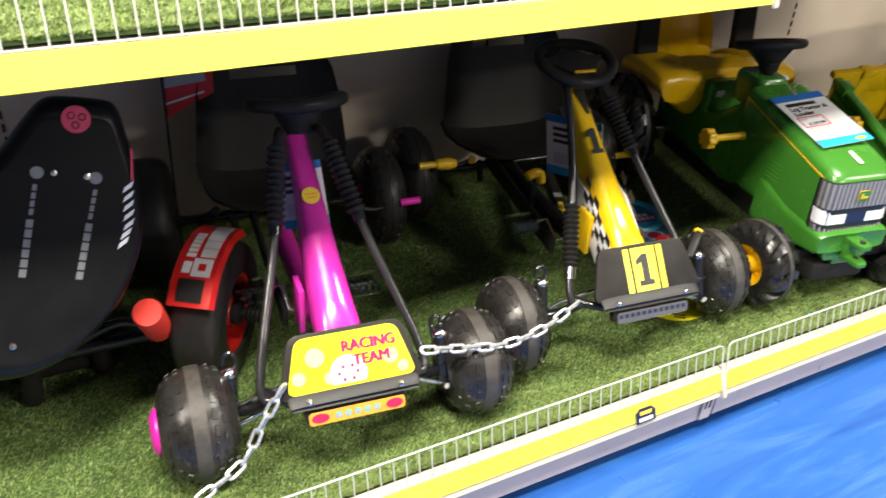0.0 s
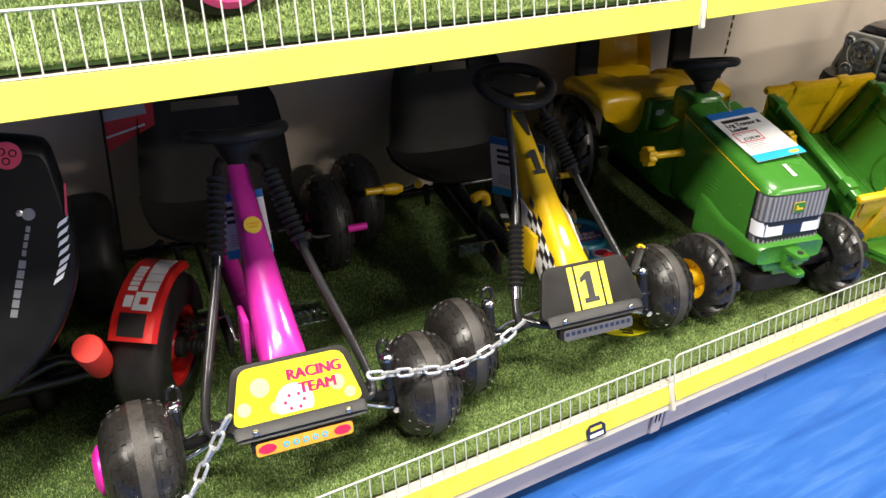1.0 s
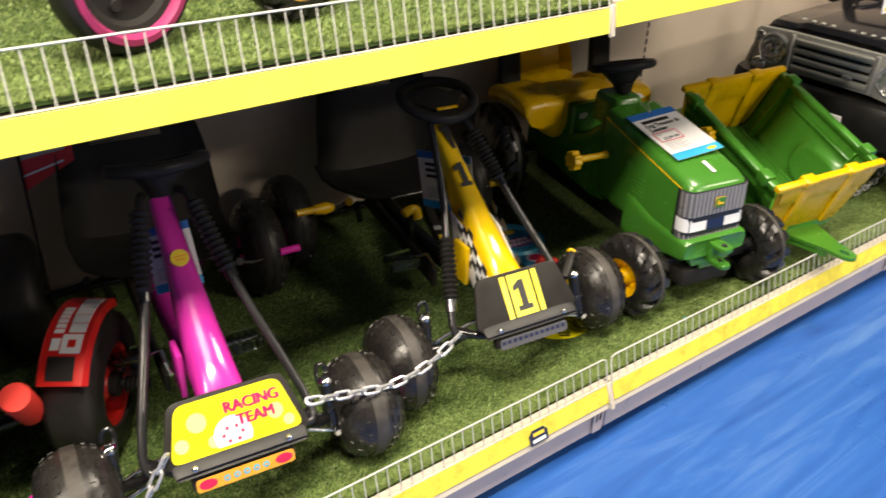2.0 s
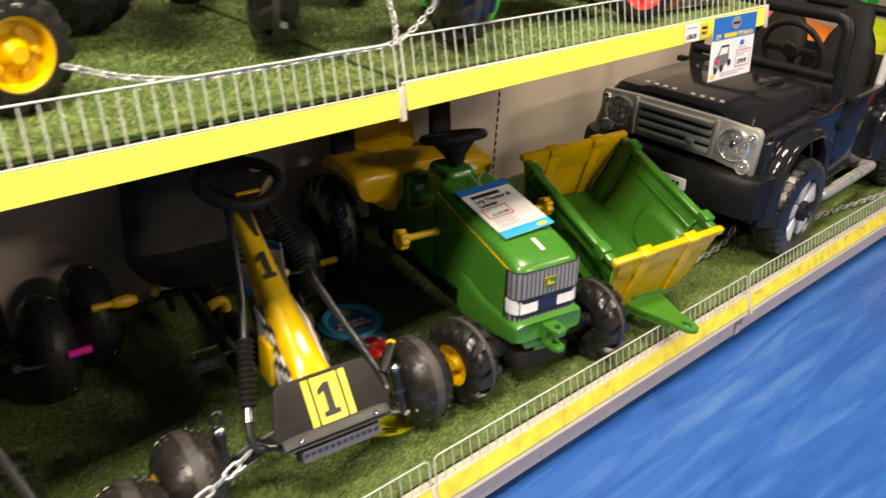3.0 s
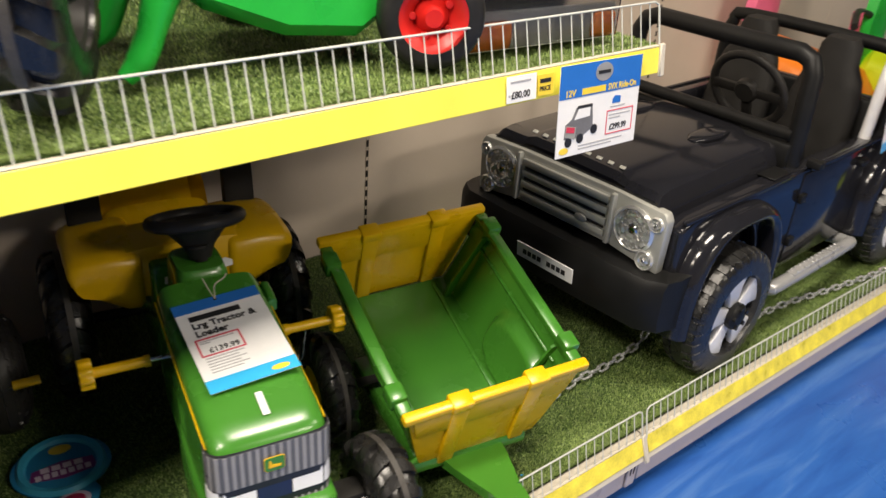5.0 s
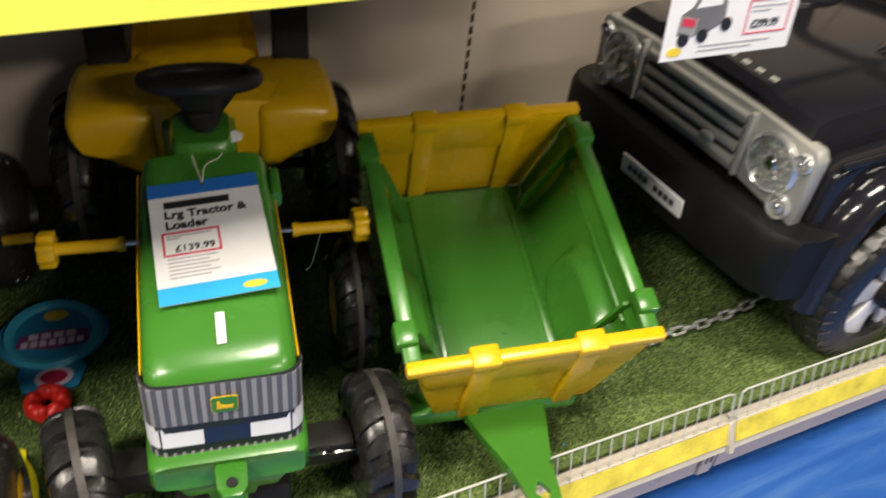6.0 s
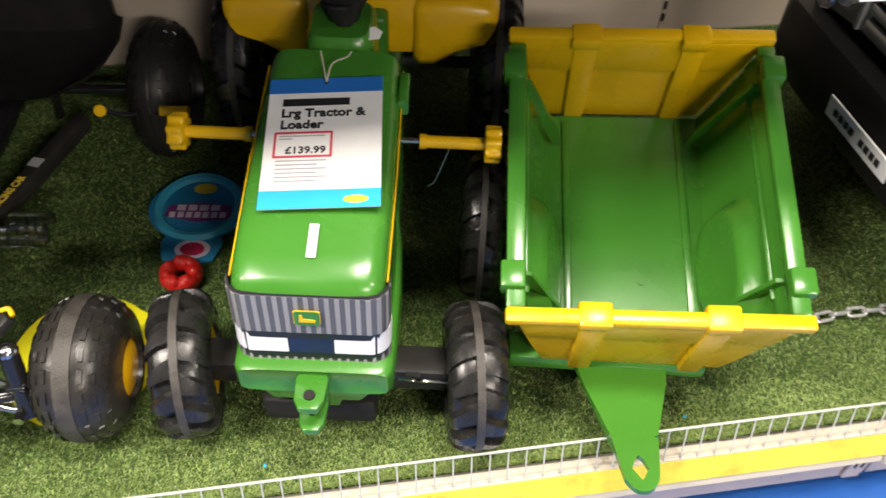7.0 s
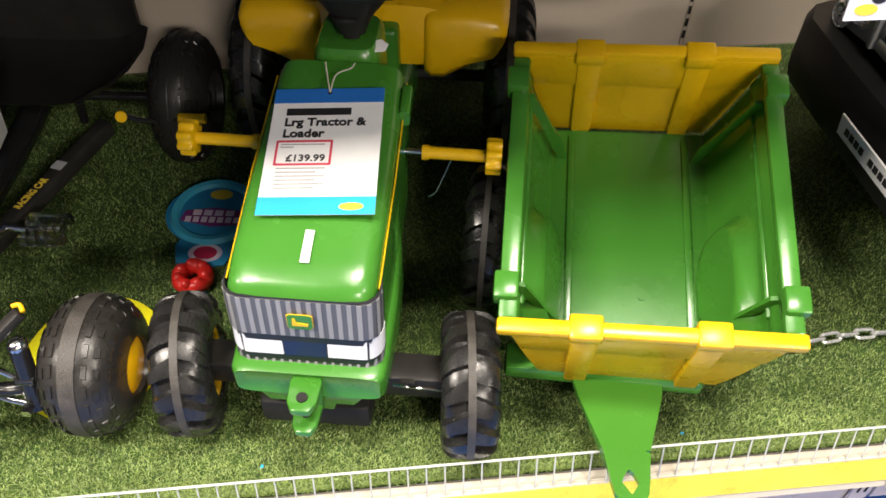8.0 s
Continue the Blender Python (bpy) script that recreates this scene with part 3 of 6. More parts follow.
def toy_tractor():
    t = thing("toy_tractor", "green ride-on toy tractor with yellow seat on artificial turf", "toy tractor", TR)
    # bonnet
    rings = []
    for y, hw, z0, z1, p in ((0.000, 0.072, 0.185, 0.338, 6), (0.002, 0.084, 0.175, 0.345, 7), (0.008, 0.092, 0.17, 0.353, 7), (0.018, 0.0965, 0.165, 0.361, 7), (0.05, 0.098, 0.16, 0.372, 8), (0.14, 0.099, 0.16, 0.392, 8), (0.27, 0.098, 0.16, 0.418, 8), (0.355, 0.096, 0.16, 0.434, 8), (0.378, 0.094, 0.16, 0.437, 8), (0.388, 0.088, 0.17, 0.430, 6)):
        rings.append(oval(hw, (z1 - z0) / 2, y, 0, (z0 + z1) / 2, p, 40))
    hood = part("bonnet", loft(rings), GREEN, t)
    # printed grille wraps round the nose
    def wrap(name, z0, z1, a0, a1, material, lift, parent, label=""):
        bm = bmesh.new()
        cols = []
        for k in range(25):
            u = a0 + (a1 - a0) * k / 24
            s_, w = math.copysign(1, u), abs(u)
            f = min(max((w - 0.075) / 0.025, 0.0), math.pi / 2)
            x = s_ * (min(w, 0.075) + 0.0255 * math.sin(f))
            y = -0.003 + 0.0255 * (1 - math.cos(f)) + max(0.0, w - 0.1143)
            d = Vector((s_ * math.sin(f), -math.cos(f), 0)) * lift
            cols.append((bm.verts.new((x + d.x, y + d.y, z0)), bm.verts.new((x + d.x, y + d.y + 0.004, z1))))
        for (a, b), (c, d) in zip(cols, cols[1:]):
            bm.faces.new((a, c, d, b))
        geom = bmesh.ops.extrude_face_region(bm, geom=bm.faces[:])
        vs = [v for v in geom["geom"] if isinstance(v, bmesh.types.BMVert)]
        for v in vs:
            v.co.x *= 0.985
            v.co.y += 0.003
        bmesh.ops.recalc_face_normals(bm, faces=bm.faces)
        return part(name, bm, material, parent, label)
    g = wrap("grille_sticker", 0.212, 0.345, -0.132, 0.132, INK, 0.0, t, "printed grey grille with white headlights")
    wrap("grille_field", 0.2755, 0.3425, -0.124, 0.124, GRILLE, 0.0008, g)
    wrap("grille_field", 0.214, 0.2305, -0.120, 0.120, GRILLE, 0.0008, g)
    for k in range(-9, 10):
        wrap("grille_rib", 0.2765, 0.3415, k * 0.0127 - 0.003, k * 0.0127 + 0.003, GRILLELIGHT, 0.0014, g)
    for k in range(-9, 10):
        wrap("grille_rib", 0.215, 0.2295, k * 0.0115 - 0.002, k * 0.0115 + 0.002, GRILLELIGHT, 0.0014, g)
    for a, b in ((-0.082, -0.030), (0.030, 0.082), (-0.122, -0.085), (0.085, 0.122)):
        wrap("printed_headlight", 0.2345, 0.2705, a, b, WHITESTICK, 0.0014, g)
    wrap("grille_gap", 0.2335, 0.2715, -0.028, 0.028, NAVY, 0.0014, g)
    # plain emblem shape
    em = prism([(x * 1.0, y) for x, y in ((-0.016, -0.009), (-0.012, -0.013), (0.012, -0.013), (0.016, -0.009), (0.016, 0.011), (0.012, 0.013), (-0.012, 0.013), (-0.016, 0.011))], 0.001)
    face = Matrix(((1, 0, 0, 0), (0, 0.04, 1, -0.0055), (0, 1, 0, 0.308), (0, 0, 0, 1)))
    part("emblem_rim", xf(xf(em.copy(), Matrix.Diagonal((1.06, 1.07, 1, 1))), Matrix.Translation((0, 0.0006, 0)) @ face), YELLOW, g)
    part("emblem", xf(em, face), GREEN, g)
    part("emblem_figure", xf(prism([(-0.010, -0.006), (0.010, -0.006), (0.011, -0.002), (-0.004, 0.0), (-0.006, 0.007), (-0.009, 0.007)], 0.001), Matrix.Translation((0, -0.001, 0)) @ face), YELLOW, g)
    part("white_flash", box(0.012, 0.048, 0.0012, (0.004, 0.062, 0.3775), 0.0004, 1, (12.5, 0, 0)), WHITESTICK, t)
    for sx in (-1, 1):
        part("side_stripe", tube([(sx * 0.0978, 0.03, 0.342), (sx * 0.0990, 0.2, 0.377), (sx * 0.0968, 0.37, 0.411)], 0.0013, 6), YELLOW, t)
        for k in range(5):
            part("side_vent", box(0.002, 0.05, 0.003, (sx * 0.0985, 0.2, 0.30 - k * 0.011), 0.0006, 1), GREEN, t)
        if sx > 0:
            part("bonnet_latch", loft([oval(0.008, 0.012, y, sx * 0.100, z, 4, 16) for y, z in ((0.30, 0.40), (0.31, 0.405), (0.345, 0.412), (0.352, 0.41))]), GREEN, t)
    # lower body with stepped bumper
    rings = [oval(hw, (z1 - z0) / 2, y, 0, (z0 + z1) / 2, 7, 36) for y, hw, z0, z1 in ((-0.016, 0.088, 0.172, 0.205), (-0.019, 0.099, 0.163, 0.212), (-0.010, 0.105, 0.156, 0.216), (0.03, 0.108, 0.150, 0.218), (0.12, 0.108, 0.12, 0.225), (0.2, 0.105, 0.11, 0.25), (0.24, 0.10, 0.11, 0.26))]
    part("lower_body", loft(rings), GREEN, t)
    part("bumper_skirt", prism([(-0.08, 0), (-0.06, -0.03), (-0.035, -0.03), (-0.03, -0.045), (0.03, -0.045), (0.035, -0.03), (0.06, -0.03), (0.08, 0)], 0.05, Matrix(((1, 0, 0, 0), (0, 0, 1, 0.012), (0, 1, 0, 0.164), (0, 0, 0, 1))), 0.003), GREEN, t)
    # towing eye
    hook = part("front_hitch", join(prism([(-0.022, 0.025), (-0.020, -0.012), (-0.012, -0.026), (0.012, -0.026), (0.020, -0.012), (0.022, 0.025)], 0.014, pose(0, -0.044, 0.196), 0.003), prism([(-0.020, 0.025), (-0.017, -0.016), (-0.010, -0.028), (0.010, -0.028), (0.017, -0.016), (0.020, 0.025)], 0.013, pose(0, -0.046, 0.150), 0.003), box(0.04, 0.016, 0.06, (0, -0.022, 0.172), 0.003)), GREEN, t)
    part("pin_hole", cyl(0.0075, 0.003, (0, -0.050, 0.2045), seg=16), SLOT, hook)
    part("pin_hole", cyl(0.006, 0.003, (0, -0.046, 0.1568), seg=16), SLOT, hook)
    # frame, rear body, axle
    part("chassis", join(box(0.12, 0.72, 0.06, (0, 0.40, 0.12), 0.01), box(0.16, 0.12, 0.05, (0, 0.05, 0.095), 0.008)), BLACKMATT, t)
    part("rear_body", loft([oval(hw, (z1 - z0) / 2, y, 0, (z0 + z1) / 2, 6, 28) for y, hw, z0, z1 in ((0.38, 0.07, 0.13, 0.40), (0.42, 0.085, 0.13, 0.38), (0.5, 0.08, 0.13, 0.32), (0.6, 0.075, 0.14, 0.27), (0.8, 0.075, 0.14, 0.27))]), GREEN, t)
    cowl = part("dashboard", loft([oval(hw, 0.5 * d, z, 0, 0, 5, 24) for z, hw, d in ((0.0, 0.052, 0.12), (0.06, 0.050, 0.12), (0.074, 0.048, 0.115), (0.082, 0.043, 0.10))]), GREEN, t)
    cowl.matrix_basis = pose(0, 0.452, 0.36) @ Matrix(((1, 0, 0, 0), (0, 0, -1, 0), (0, 1, 0, 0), (0, 0, 0, 1)))
    part("seat_support", box(0.125, 0.06, 0.17, (-0.005, 0.60, 0.285), 0.01, 3), GREEN, t)
    part("side_decal", prism([(-0.014, -0.008), (0.004, -0.010), (0.016, 0.002), (0.010, 0.010), (-0.012, 0.008)], 0.002, Matrix(((1, 0, 0, -0.03), (0, 0, 1, 0.569), (0, 1, 0, 0.335), (0, 0, 0, 1)))), WHITESTICK, t)
    part("key_tag", prism([(-0.02, -0.01), (0.014, -0.012), (0.022, 0), (0.014, 0.012), (-0.02, 0.01), (-0.026, 0)], 0.0012, pose(0.042, 0.420, 0.438, 14, 0, 20)), WHITESTICK, t, "small white paper tag")
    # steering wheel and column
    part("steering_column", join(lathe([(0.012, -0.085), (0.020, -0.05), (0.045, -0.012), (0.036, 0.0), (0.0, 0.0)], 20, (0.006, 0.463, 0.522), (-18, 0, 0)), tube([(0, 0.435, 0.47), (0, 0.457, 0.522)], 0.016, 14, radii=[0.022, 0.016]), *[lathe([(0.018, -0.003), (0.027, 0), (0.018, 0.003)], 16, (0, 0.437 + 0.0033 * k, 0.478 + 0.009 * k), (-18, 0, 0)) for k in range(4)]), BLACKMATT, t)
    sw = part("steering_wheel", join(tube([(0.083 * math.cos(TWO * k / 28), 0.083 * math.sin(TWO * k / 28), 0) for k in range(28)], 0.0125, 10, closed=True),
              lathe([(0.0, -0.075), (0.020, -0.075), (0.030, -0.050), (0.062, -0.012), (0.074, -0.004), (0.072, 0.0), (0.04, -0.006), (0.0, -0.008)], 28), prism([(-0.078, 0.02), (-0.03, -0.03), (0, -0.078), (0.03, -0.03), (0.078, 0.02), (0.03, 0.03), (-0.03, 0.03)], 0.012, pose(0, 0, -0.004), 0.002)), BLACKPLASTIC, t)
    sw.matrix_basis = pose(0.006, 0.464, 0.518, -18, 0, 0)
    # pedal handles that stick out on either side
    for sx in (-1, 1):
        part("cross_rod", tube([(sx * 0.08, 0.316, 0.327), (sx * 0.15, 0.316, 0.327)], 0.0045, 10), CHROME, t)
        part("yellow_grip", join(tube([(sx * 0.128, 0.316, 0.327), (sx * 0.225, 0.316, 0.327)], 0.0095, 12), tube([(sx * 0.124, 0.316, 0.327), (sx * 0.134, 0.316, 0.327)], 0.0115, 12)), YELLOW, t)
        knob = [(0.0255 * (1 + 0.12 * math.cos(8 * a)) * math.cos(a), 0.0255 * (1 + 0.12 * math.cos(8 * a)) * math.sin(a)) for a in (TWO * k / 48 for k in range(48))]
        part("knob", prism(knob, 0.024, pose(sx * 0.232, 0.316, 0.327) @ XAX, 0.003), YELLOW, t)
    part("loose_wire", tube([(0.168, 0.312, 0.318), (0.158, 0.295, 0.298), (0.148, 0.276, 0.284), (0.138, 0.268, 0.282)], 0.0012, 6, smooth=4), CHROME, t)
    # seat and mudguards
    part("seat", join(loft([oval(0.13, 0.035, 0.602, 0.008, 0.338, 4), oval(0.14, 0.058, 0.61, 0.008, 0.338, 5), oval(0.145, 0.066, 0.66, 0.008, 0.340, 5), oval(0.14, 0.055, 0.74, 0.008, 0.335, 5)]), loft([oval(0.135, 0.02, 0.62, 0, 0.33, 4), oval(0.14, 0.035, 0.66, 0, 0.325, 4), oval(0.13, 0.04, 0.80, 0, 0.315, 4), oval(0.12, 0.05, 0.86, 0, 0.33, 4)]),
         loft([[(x, 0.86 + 0.02 * (z - 0.3) / 0.3 + dy, z) for x, dy in ((-w, 0.0), (-w * 0.75, 0.035), (0, 0.05), (w * 0.75, 0.035), (w, 0.0), (w * 0.9, 0.07), (-w * 0.9, 0.07))] for z, w in ((0.29, 0.124), (0.36, 0.122), (0.41, 0.116), (0.455, 0.104), (0.492, 0.094), (0.500, 0.082))])), YELLOW, t)
    for sx in (-1, 1):
        rings = []
        for y, grow, z0, z1 in ((0.588, 0.80, 0.300, 0.362), (0.592, 0.93, 0.278, 0.380), (0.602, 0.98, 0.262, 0.388), (0.63, 1.0, 0.258, 0.394), (0.69, 1.0, 0.264, 0.396), (0.75, 1.0, 0.28, 0.392), (0.80, 0.98, 0.295, 0.382), (0.83, 0.92, 0.305, 0.370), (0.84, 0.82, 0.315, 0.360)):
            a, b = 0.088, 0.234
            m_, o = (a + b) / 2, 0.042
            ring = [(a, z1 - 0.014), (a + 0.004, z1 - 0.004), (a + 0.014, z1), (m_, z1 + 0.003), (b - 0.022, z1 - 0.002), (b - 0.007, z1 - 0.008), (b, z1 - 0.020), (b - 0.001, z1 - 0.034), (b - 0.012, z1 - 0.046),
                    (m_ + 0.016, (z0 + z1 - o) / 2 - 0.006), (a + 0.052, z0 + 0.012), (a + 0.036, z0 + 0.002), (a + 0.012, z0), (a, z0 + 0.012)]
            rings.append([(0.010 + sx * (m_ + (x - m_) * grow), y, z) for x, z in ring])
        part("mudguard", loft(rings), YELLOW, t, angle=60)
        part("roll_post", loft([oval(0.036, 0.018, 0, 0, 0, 5, 16), oval(0.033, 0.016, 0.34, 0, 0, 5, 16)]), BLACKMATT, t).matrix_basis = pose(0.010 + sx * 0.170, 0.80, 0.375, 90 - 8, 0, 0) @ Matrix(((1, 0, 0, 0), (0, 1, 0, 0), (0, 0, 1, 0), (0, 0, 0, 1)))
    part("front_axle", join(box(0.36, 0.05, 0.045, (0, 0.06, 0.115), 0.006), box(0.02, 0.008, 0.004, (0.13, 0.03, 0.14))), BLACKPLASTIC, t)
    part("axle_wire", tube([(0.11, 0.02, 0.145), (0.13, 0.015, 0.15), (0.145, 0.02, 0.142), (0.18, 0.02, 0.14)], 0.0022, 6, smooth=4), CHROME, t)
    front = lug_meshes(0.109, 0.090, YELLOW, 14)
    wheel(t, front, (-0.200, 0.055, 0.109), 11, label="black lugged front wheel", name="front_wheel")
    wheel(t, lug_meshes(0.109, 0.090, BLACKMATT, 14), (0.218, 0.055, 0.109), 5, label="black lugged front wheel", name="front_wheel")
    # rear rims are coloured black to stand for the shade under the mudguards
    rear = lug_meshes(0.166, 0.10, BLACKMATT, 17, 0.45)
    for sx in (-1, 1):
        wheel(t, rear, (0.012 + sx * 0.240, 0.75, 0.166), 0, label="large black lugged rear wheel", name="rear_wheel")
    part("rear_axle", tube([(-0.24, 0.75, 0.166), (0.26, 0.75, 0.166)], 0.012, 10), BLACKMATT, t)
    return t


toy_tractor()


def tractor_tag():
    """The price card that lies tied to the bonnet."""
    m = frame_of((2.354, 0.290, 0.5915), (0.155, -0.021, 0.009), (0.035, 0.212, 0.041))
    t = thing("price_tag", "white and blue laminated price card tied to a bonnet", "price tag", m)
    w, h = 0.154, 0.216
    part("card", box(w, h, 0.0012, (0, 0, 0), 0.0004, 1), CARD, t)
    part("blue_header", box(w, 0.026, 0.0006, (0, h / 2 - 0.013, 0.001)), CARDBLUE, t)
    part("cyan_footer", box(w, 0.028, 0.0006, (0, -h / 2 + 0.014, 0.001)), CARDCYAN, t)
    part("footer_emblem", prism([(0.016 * math.cos(TWO * k / 20), 0.006 * math.sin(TWO * k / 20)) for k in range(20)], 0.0006, pose(0.046, -h / 2 + 0.012, 0.0015)), CARDYELLOW, t)
    part("brand_bar", box(0.090, 0.0125, 0.0006, (-0.012, 0.0655, 0.001)), INK, t)
    lettering("title", "Lrg Tractor &", 0.0195, INK, t, pose(-0.058, 0.0405, 0.001), squeeze=1.02, bold=0.03)
    lettering("title", "Loader", 0.0195, INK, t, pose(-0.058, 0.0205, 0.001), squeeze=1.02, bold=0.03)
    part("price_frame", join(*[box(*s, 0.0008, at) for s, at in (((0.074, 0.003), (-0.026, 0.013, 0.001)), ((0.074, 0.003), (-0.026, -0.0265, 0.001)), ((0.003, 0.0415), (-0.063, -0.0068, 0.001)), ((0.003, 0.0415), (0.011, -0.0068, 0.001)))]), CARDRED, t)
    lettering("price", "£139.99", 0.0155, INK, t, pose(-0.049, -0.021, 0.001), squeeze=1.06, bold=0.02)
    bars(t, "small_print", pose(0, 0, 0.0009), [(-0.058, 0.002, 0.0075), (-0.058, -0.04, 0.003)], CARDGREY, tall=0.0016)
    bars(t, "small_print", pose(0, 0, 0.0009), [(-0.060, 0.006 - 0.012 * (k % 2), -0.033 - 0.0065 * k) for k in range(6)], CARDGREY, tall=0.0017)
    part("eyelet", cyl(0.003, 0.0008, (0.0, h / 2 - 0.008, 0.0015), seg=12), SLOT, t)
    part("string", join(tube([(0, h / 2 - 0.008, 0.002), (-0.004, h / 2 + 0.012, 0.008), (-0.008, h / 2 + 0.035, 0.018)], 0.0011, 6, smooth=5), tube([(0, h / 2 - 0.008, 0.002), (0.008, h / 2 + 0.016, 0.012), (0.028, h / 2 + 0.026, 0.014), (0.035, h / 2 + 0.03, 0.02)], 0.0011, 6, smooth=5)), TWINE, t)


tractor_tag()


# ---- tipping trailer ----
def toy_trailer():
    fl, fr = Vector((2.572, 0.084, 0.448)), Vector((2.952, 0.004, 0.468))
    bl, br = Vector((2.645, 0.504, 0.588)), Vector((3.02, 0.420, 0.612))
    back = ((bl - fl) + (br - fr)) / 2
    m = frame_of((fl + fr) / 2, fr - fl, back)
    t = thing("toy_trailer", "green toy trailer with yellow end boards, hitch over the guard", "toy trailer", m)
    W, D, H = 0.195, back.length, 0.205     # half width, length, depth below the rails
    b = 0.125                              # half width of the floor
    th = 0.006
    floor_ = [oval(b + 0.006, 0.005, y, 0, -H, 8, 16) for y in (0.012, D - 0.012)]
    tub = part("tub_floor", join(loft(floor_), *[box(0.012, D - 0.05, 0.006, (sx * 0.095, D / 2, -H + 0.006), 0.002) for sx in (-1, 1)], cyl(0.006, 0.003, (0.02, 0.13, -H + 0.006), seg=14)), GREEN, t)
    for sx in (-1, 1):
        # a side wall leans out, with a raised wheel arch pressed into it
        bm = bmesh.new()
        rows = []
        ny, nz = 64, 28
        for i in range(ny + 1):
            y = 0.012 + (D - 0.024) * i / ny
            row = []
            for k in range(nz + 1):
                f = k / nz
                x = b + (W - 0.012 - b) * (f ** 0.8)
                z = -H + (H - 0.012) * f
                d = (abs((y - 0.135) / 0.108) ** 2.6 + abs((f - 0.34) / 0.36) ** 2.6) ** (1 / 2.6)
                e = min(max((1 - d) / 0.24, 0.0), 1.0)
                bulge = 0.027 * e * e * (3 - 2 * e)
                ridge = 0.005 if 0.0 < (f - 0.78) < 0.10 else 0
                row.append(bm.verts.new((sx * (x - bulge - ridge), y, z)))
            rows.append(row)
        for r0, r1 in zip(rows, rows[1:]):
            for k in range(nz):
                bm.faces.new((r0[k], r0[k + 1], r1[k + 1], r1[k]))
        geom = bmesh.ops.extrude_face_region(bm, geom=bm.faces[:])
        bmesh.ops.translate(bm, vec=(sx * th, 0, -0.002), verts=[v for v in geom["geom"] if isinstance(v, bmesh.types.BMVert)])
        bmesh.ops.recalc_face_normals(bm, faces=bm.faces)
        side = part("side_wall", bm, GREEN, t, angle=50)
        part("top_rail", box(0.026, D - 0.02, 0.016, (sx * (W - 0.010), D / 2, -0.008), 0.004), GREEN, side)
        part("lower_rail", box(0.008, D - 0.10, 0.012, (sx * (W - 0.026), D / 2, -0.055), 0.003, 2, (0, sx * -18, 0)), GREEN, side)
        for y in (0.055, D - 0.055):
            part("post_clip", box(0.034, 0.040, 0.034, (sx * (W - 0.006), y, -0.006), 0.005), GREEN, side)
            part("corner_brace", prism([(0, 0), (0.020, -0.004), (0.034, -0.04), (0.052, -0.09), (0.072, -0.135), (0.080, -0.182), (0.066, -0.182), (0.03, -0.07)], 0.006,
                 Matrix(((-sx, 0, 0, sx * (W - 0.012)), (0, 0, 1, y + (0.012 if y < 0.2 else -0.012)), (0, 1, 0, -0.018), (0, 0, 0, 1)))), GREEN, side)
    for y, s in ((0.0, -1), (D, 1)):
        def edge(f):
            return b + (W - 0.012 - b) * f ** 0.8 + 0.004
        steps = [k / 8 for k in range(9)]
        poly = [(-edge(f), -H * (1 - f)) for f in steps[::-1]] + [(edge(f), -H * (1 - f)) for f in steps]
        mm = Matrix(((1, 0, 0, 0), (0, 0, 1, y), (0, 1, 0, 0), (0, 0, 0, 1)))
        board = part("end_board", prism(poly, 0.008, mm, 0.002), YELLOW, t, "yellow ribbed end board")
        part("top_bar", box(2 * W + 0.008, 0.022, 0.020, (0, y + s * 0.002, 0.0), 0.005), YELLOW, board)
        top_poly = [(-edge(f) + 0.006, -H * (1 - f)) for f in (1, 0.9, 0.8, 0.66)] + [(edge(f) - 0.006, -H * (1 - f)) for f in (0.66, 0.8, 0.9, 1)]
        part("upper_panel", prism(top_poly, 0.020, mm, 0.002), YELLOW, board)
        for x in (-0.082, 0.082):
            part("upright_rib", prism([(-0.019, 0.012), (0.019, 0.012), (0.0165, -H + 0.004), (-0.0165, -H + 0.004)], 0.026, Matrix(((1, 0, 0, x), (0, 0, 1, y), (0, 1, 0, 0), (0, 0, 0, 1))), 0.004), YELLOW, board)
            part("rib_cap", box(0.045, 0.036, 0.024, (x, y, 0.001), 0.005), YELLOW, board)
    inv = m.inverted()
    # drawbar: a flat tongue with a diamond hole, lying over the guard
    tip, z = Vector((2.742, -0.076)), 0.262
    p0, p1 = Vector((2.700, 0.17)), Vector((2.850, 0.15))
    axis = ((p0 + p1) / 2 - tip).normalized()
    nrm = Vector((axis.y, -axis.x))
    L0 = ((p0 + p1) / 2 - tip).length
    half = [(-0.024, 0.006), (-0.020, 0.014), (-0.008, 0.023), (0.012, 0.027), (0.06, 0.034), (L0 * 0.62, 0.062), (L0, 0.078)]
    left = [tip + axis * a - nrm * w for a, w in half]
    right = [tip + axis * a + nrm * w for a, w in half][::-1]
    hole = [tip + axis * a + nrm * w for a, w in ((-0.008, 0), (0.010, 0.012), (0.024, 0.006), (0.030, 0), (0.024, -0.006), (0.010, -0.012))]
    bm = bmesh.new()
    ring_o = left + right
    # split into a nose with the hole and a tongue behind it
    nose_o = left[:5] + right[-5:]
    tongue = left[4:] + right[:3]
    def flat(points, zc, thick):
        q = prism([(p.x, p.y) for p in points], thick, Matrix.Translation((0, 0, zc)))
        return xf(q, inv)
    nose = bmesh.new()
    outer = nose_o
    m_ = len(outer)
    cen = tip + axis * 0.011
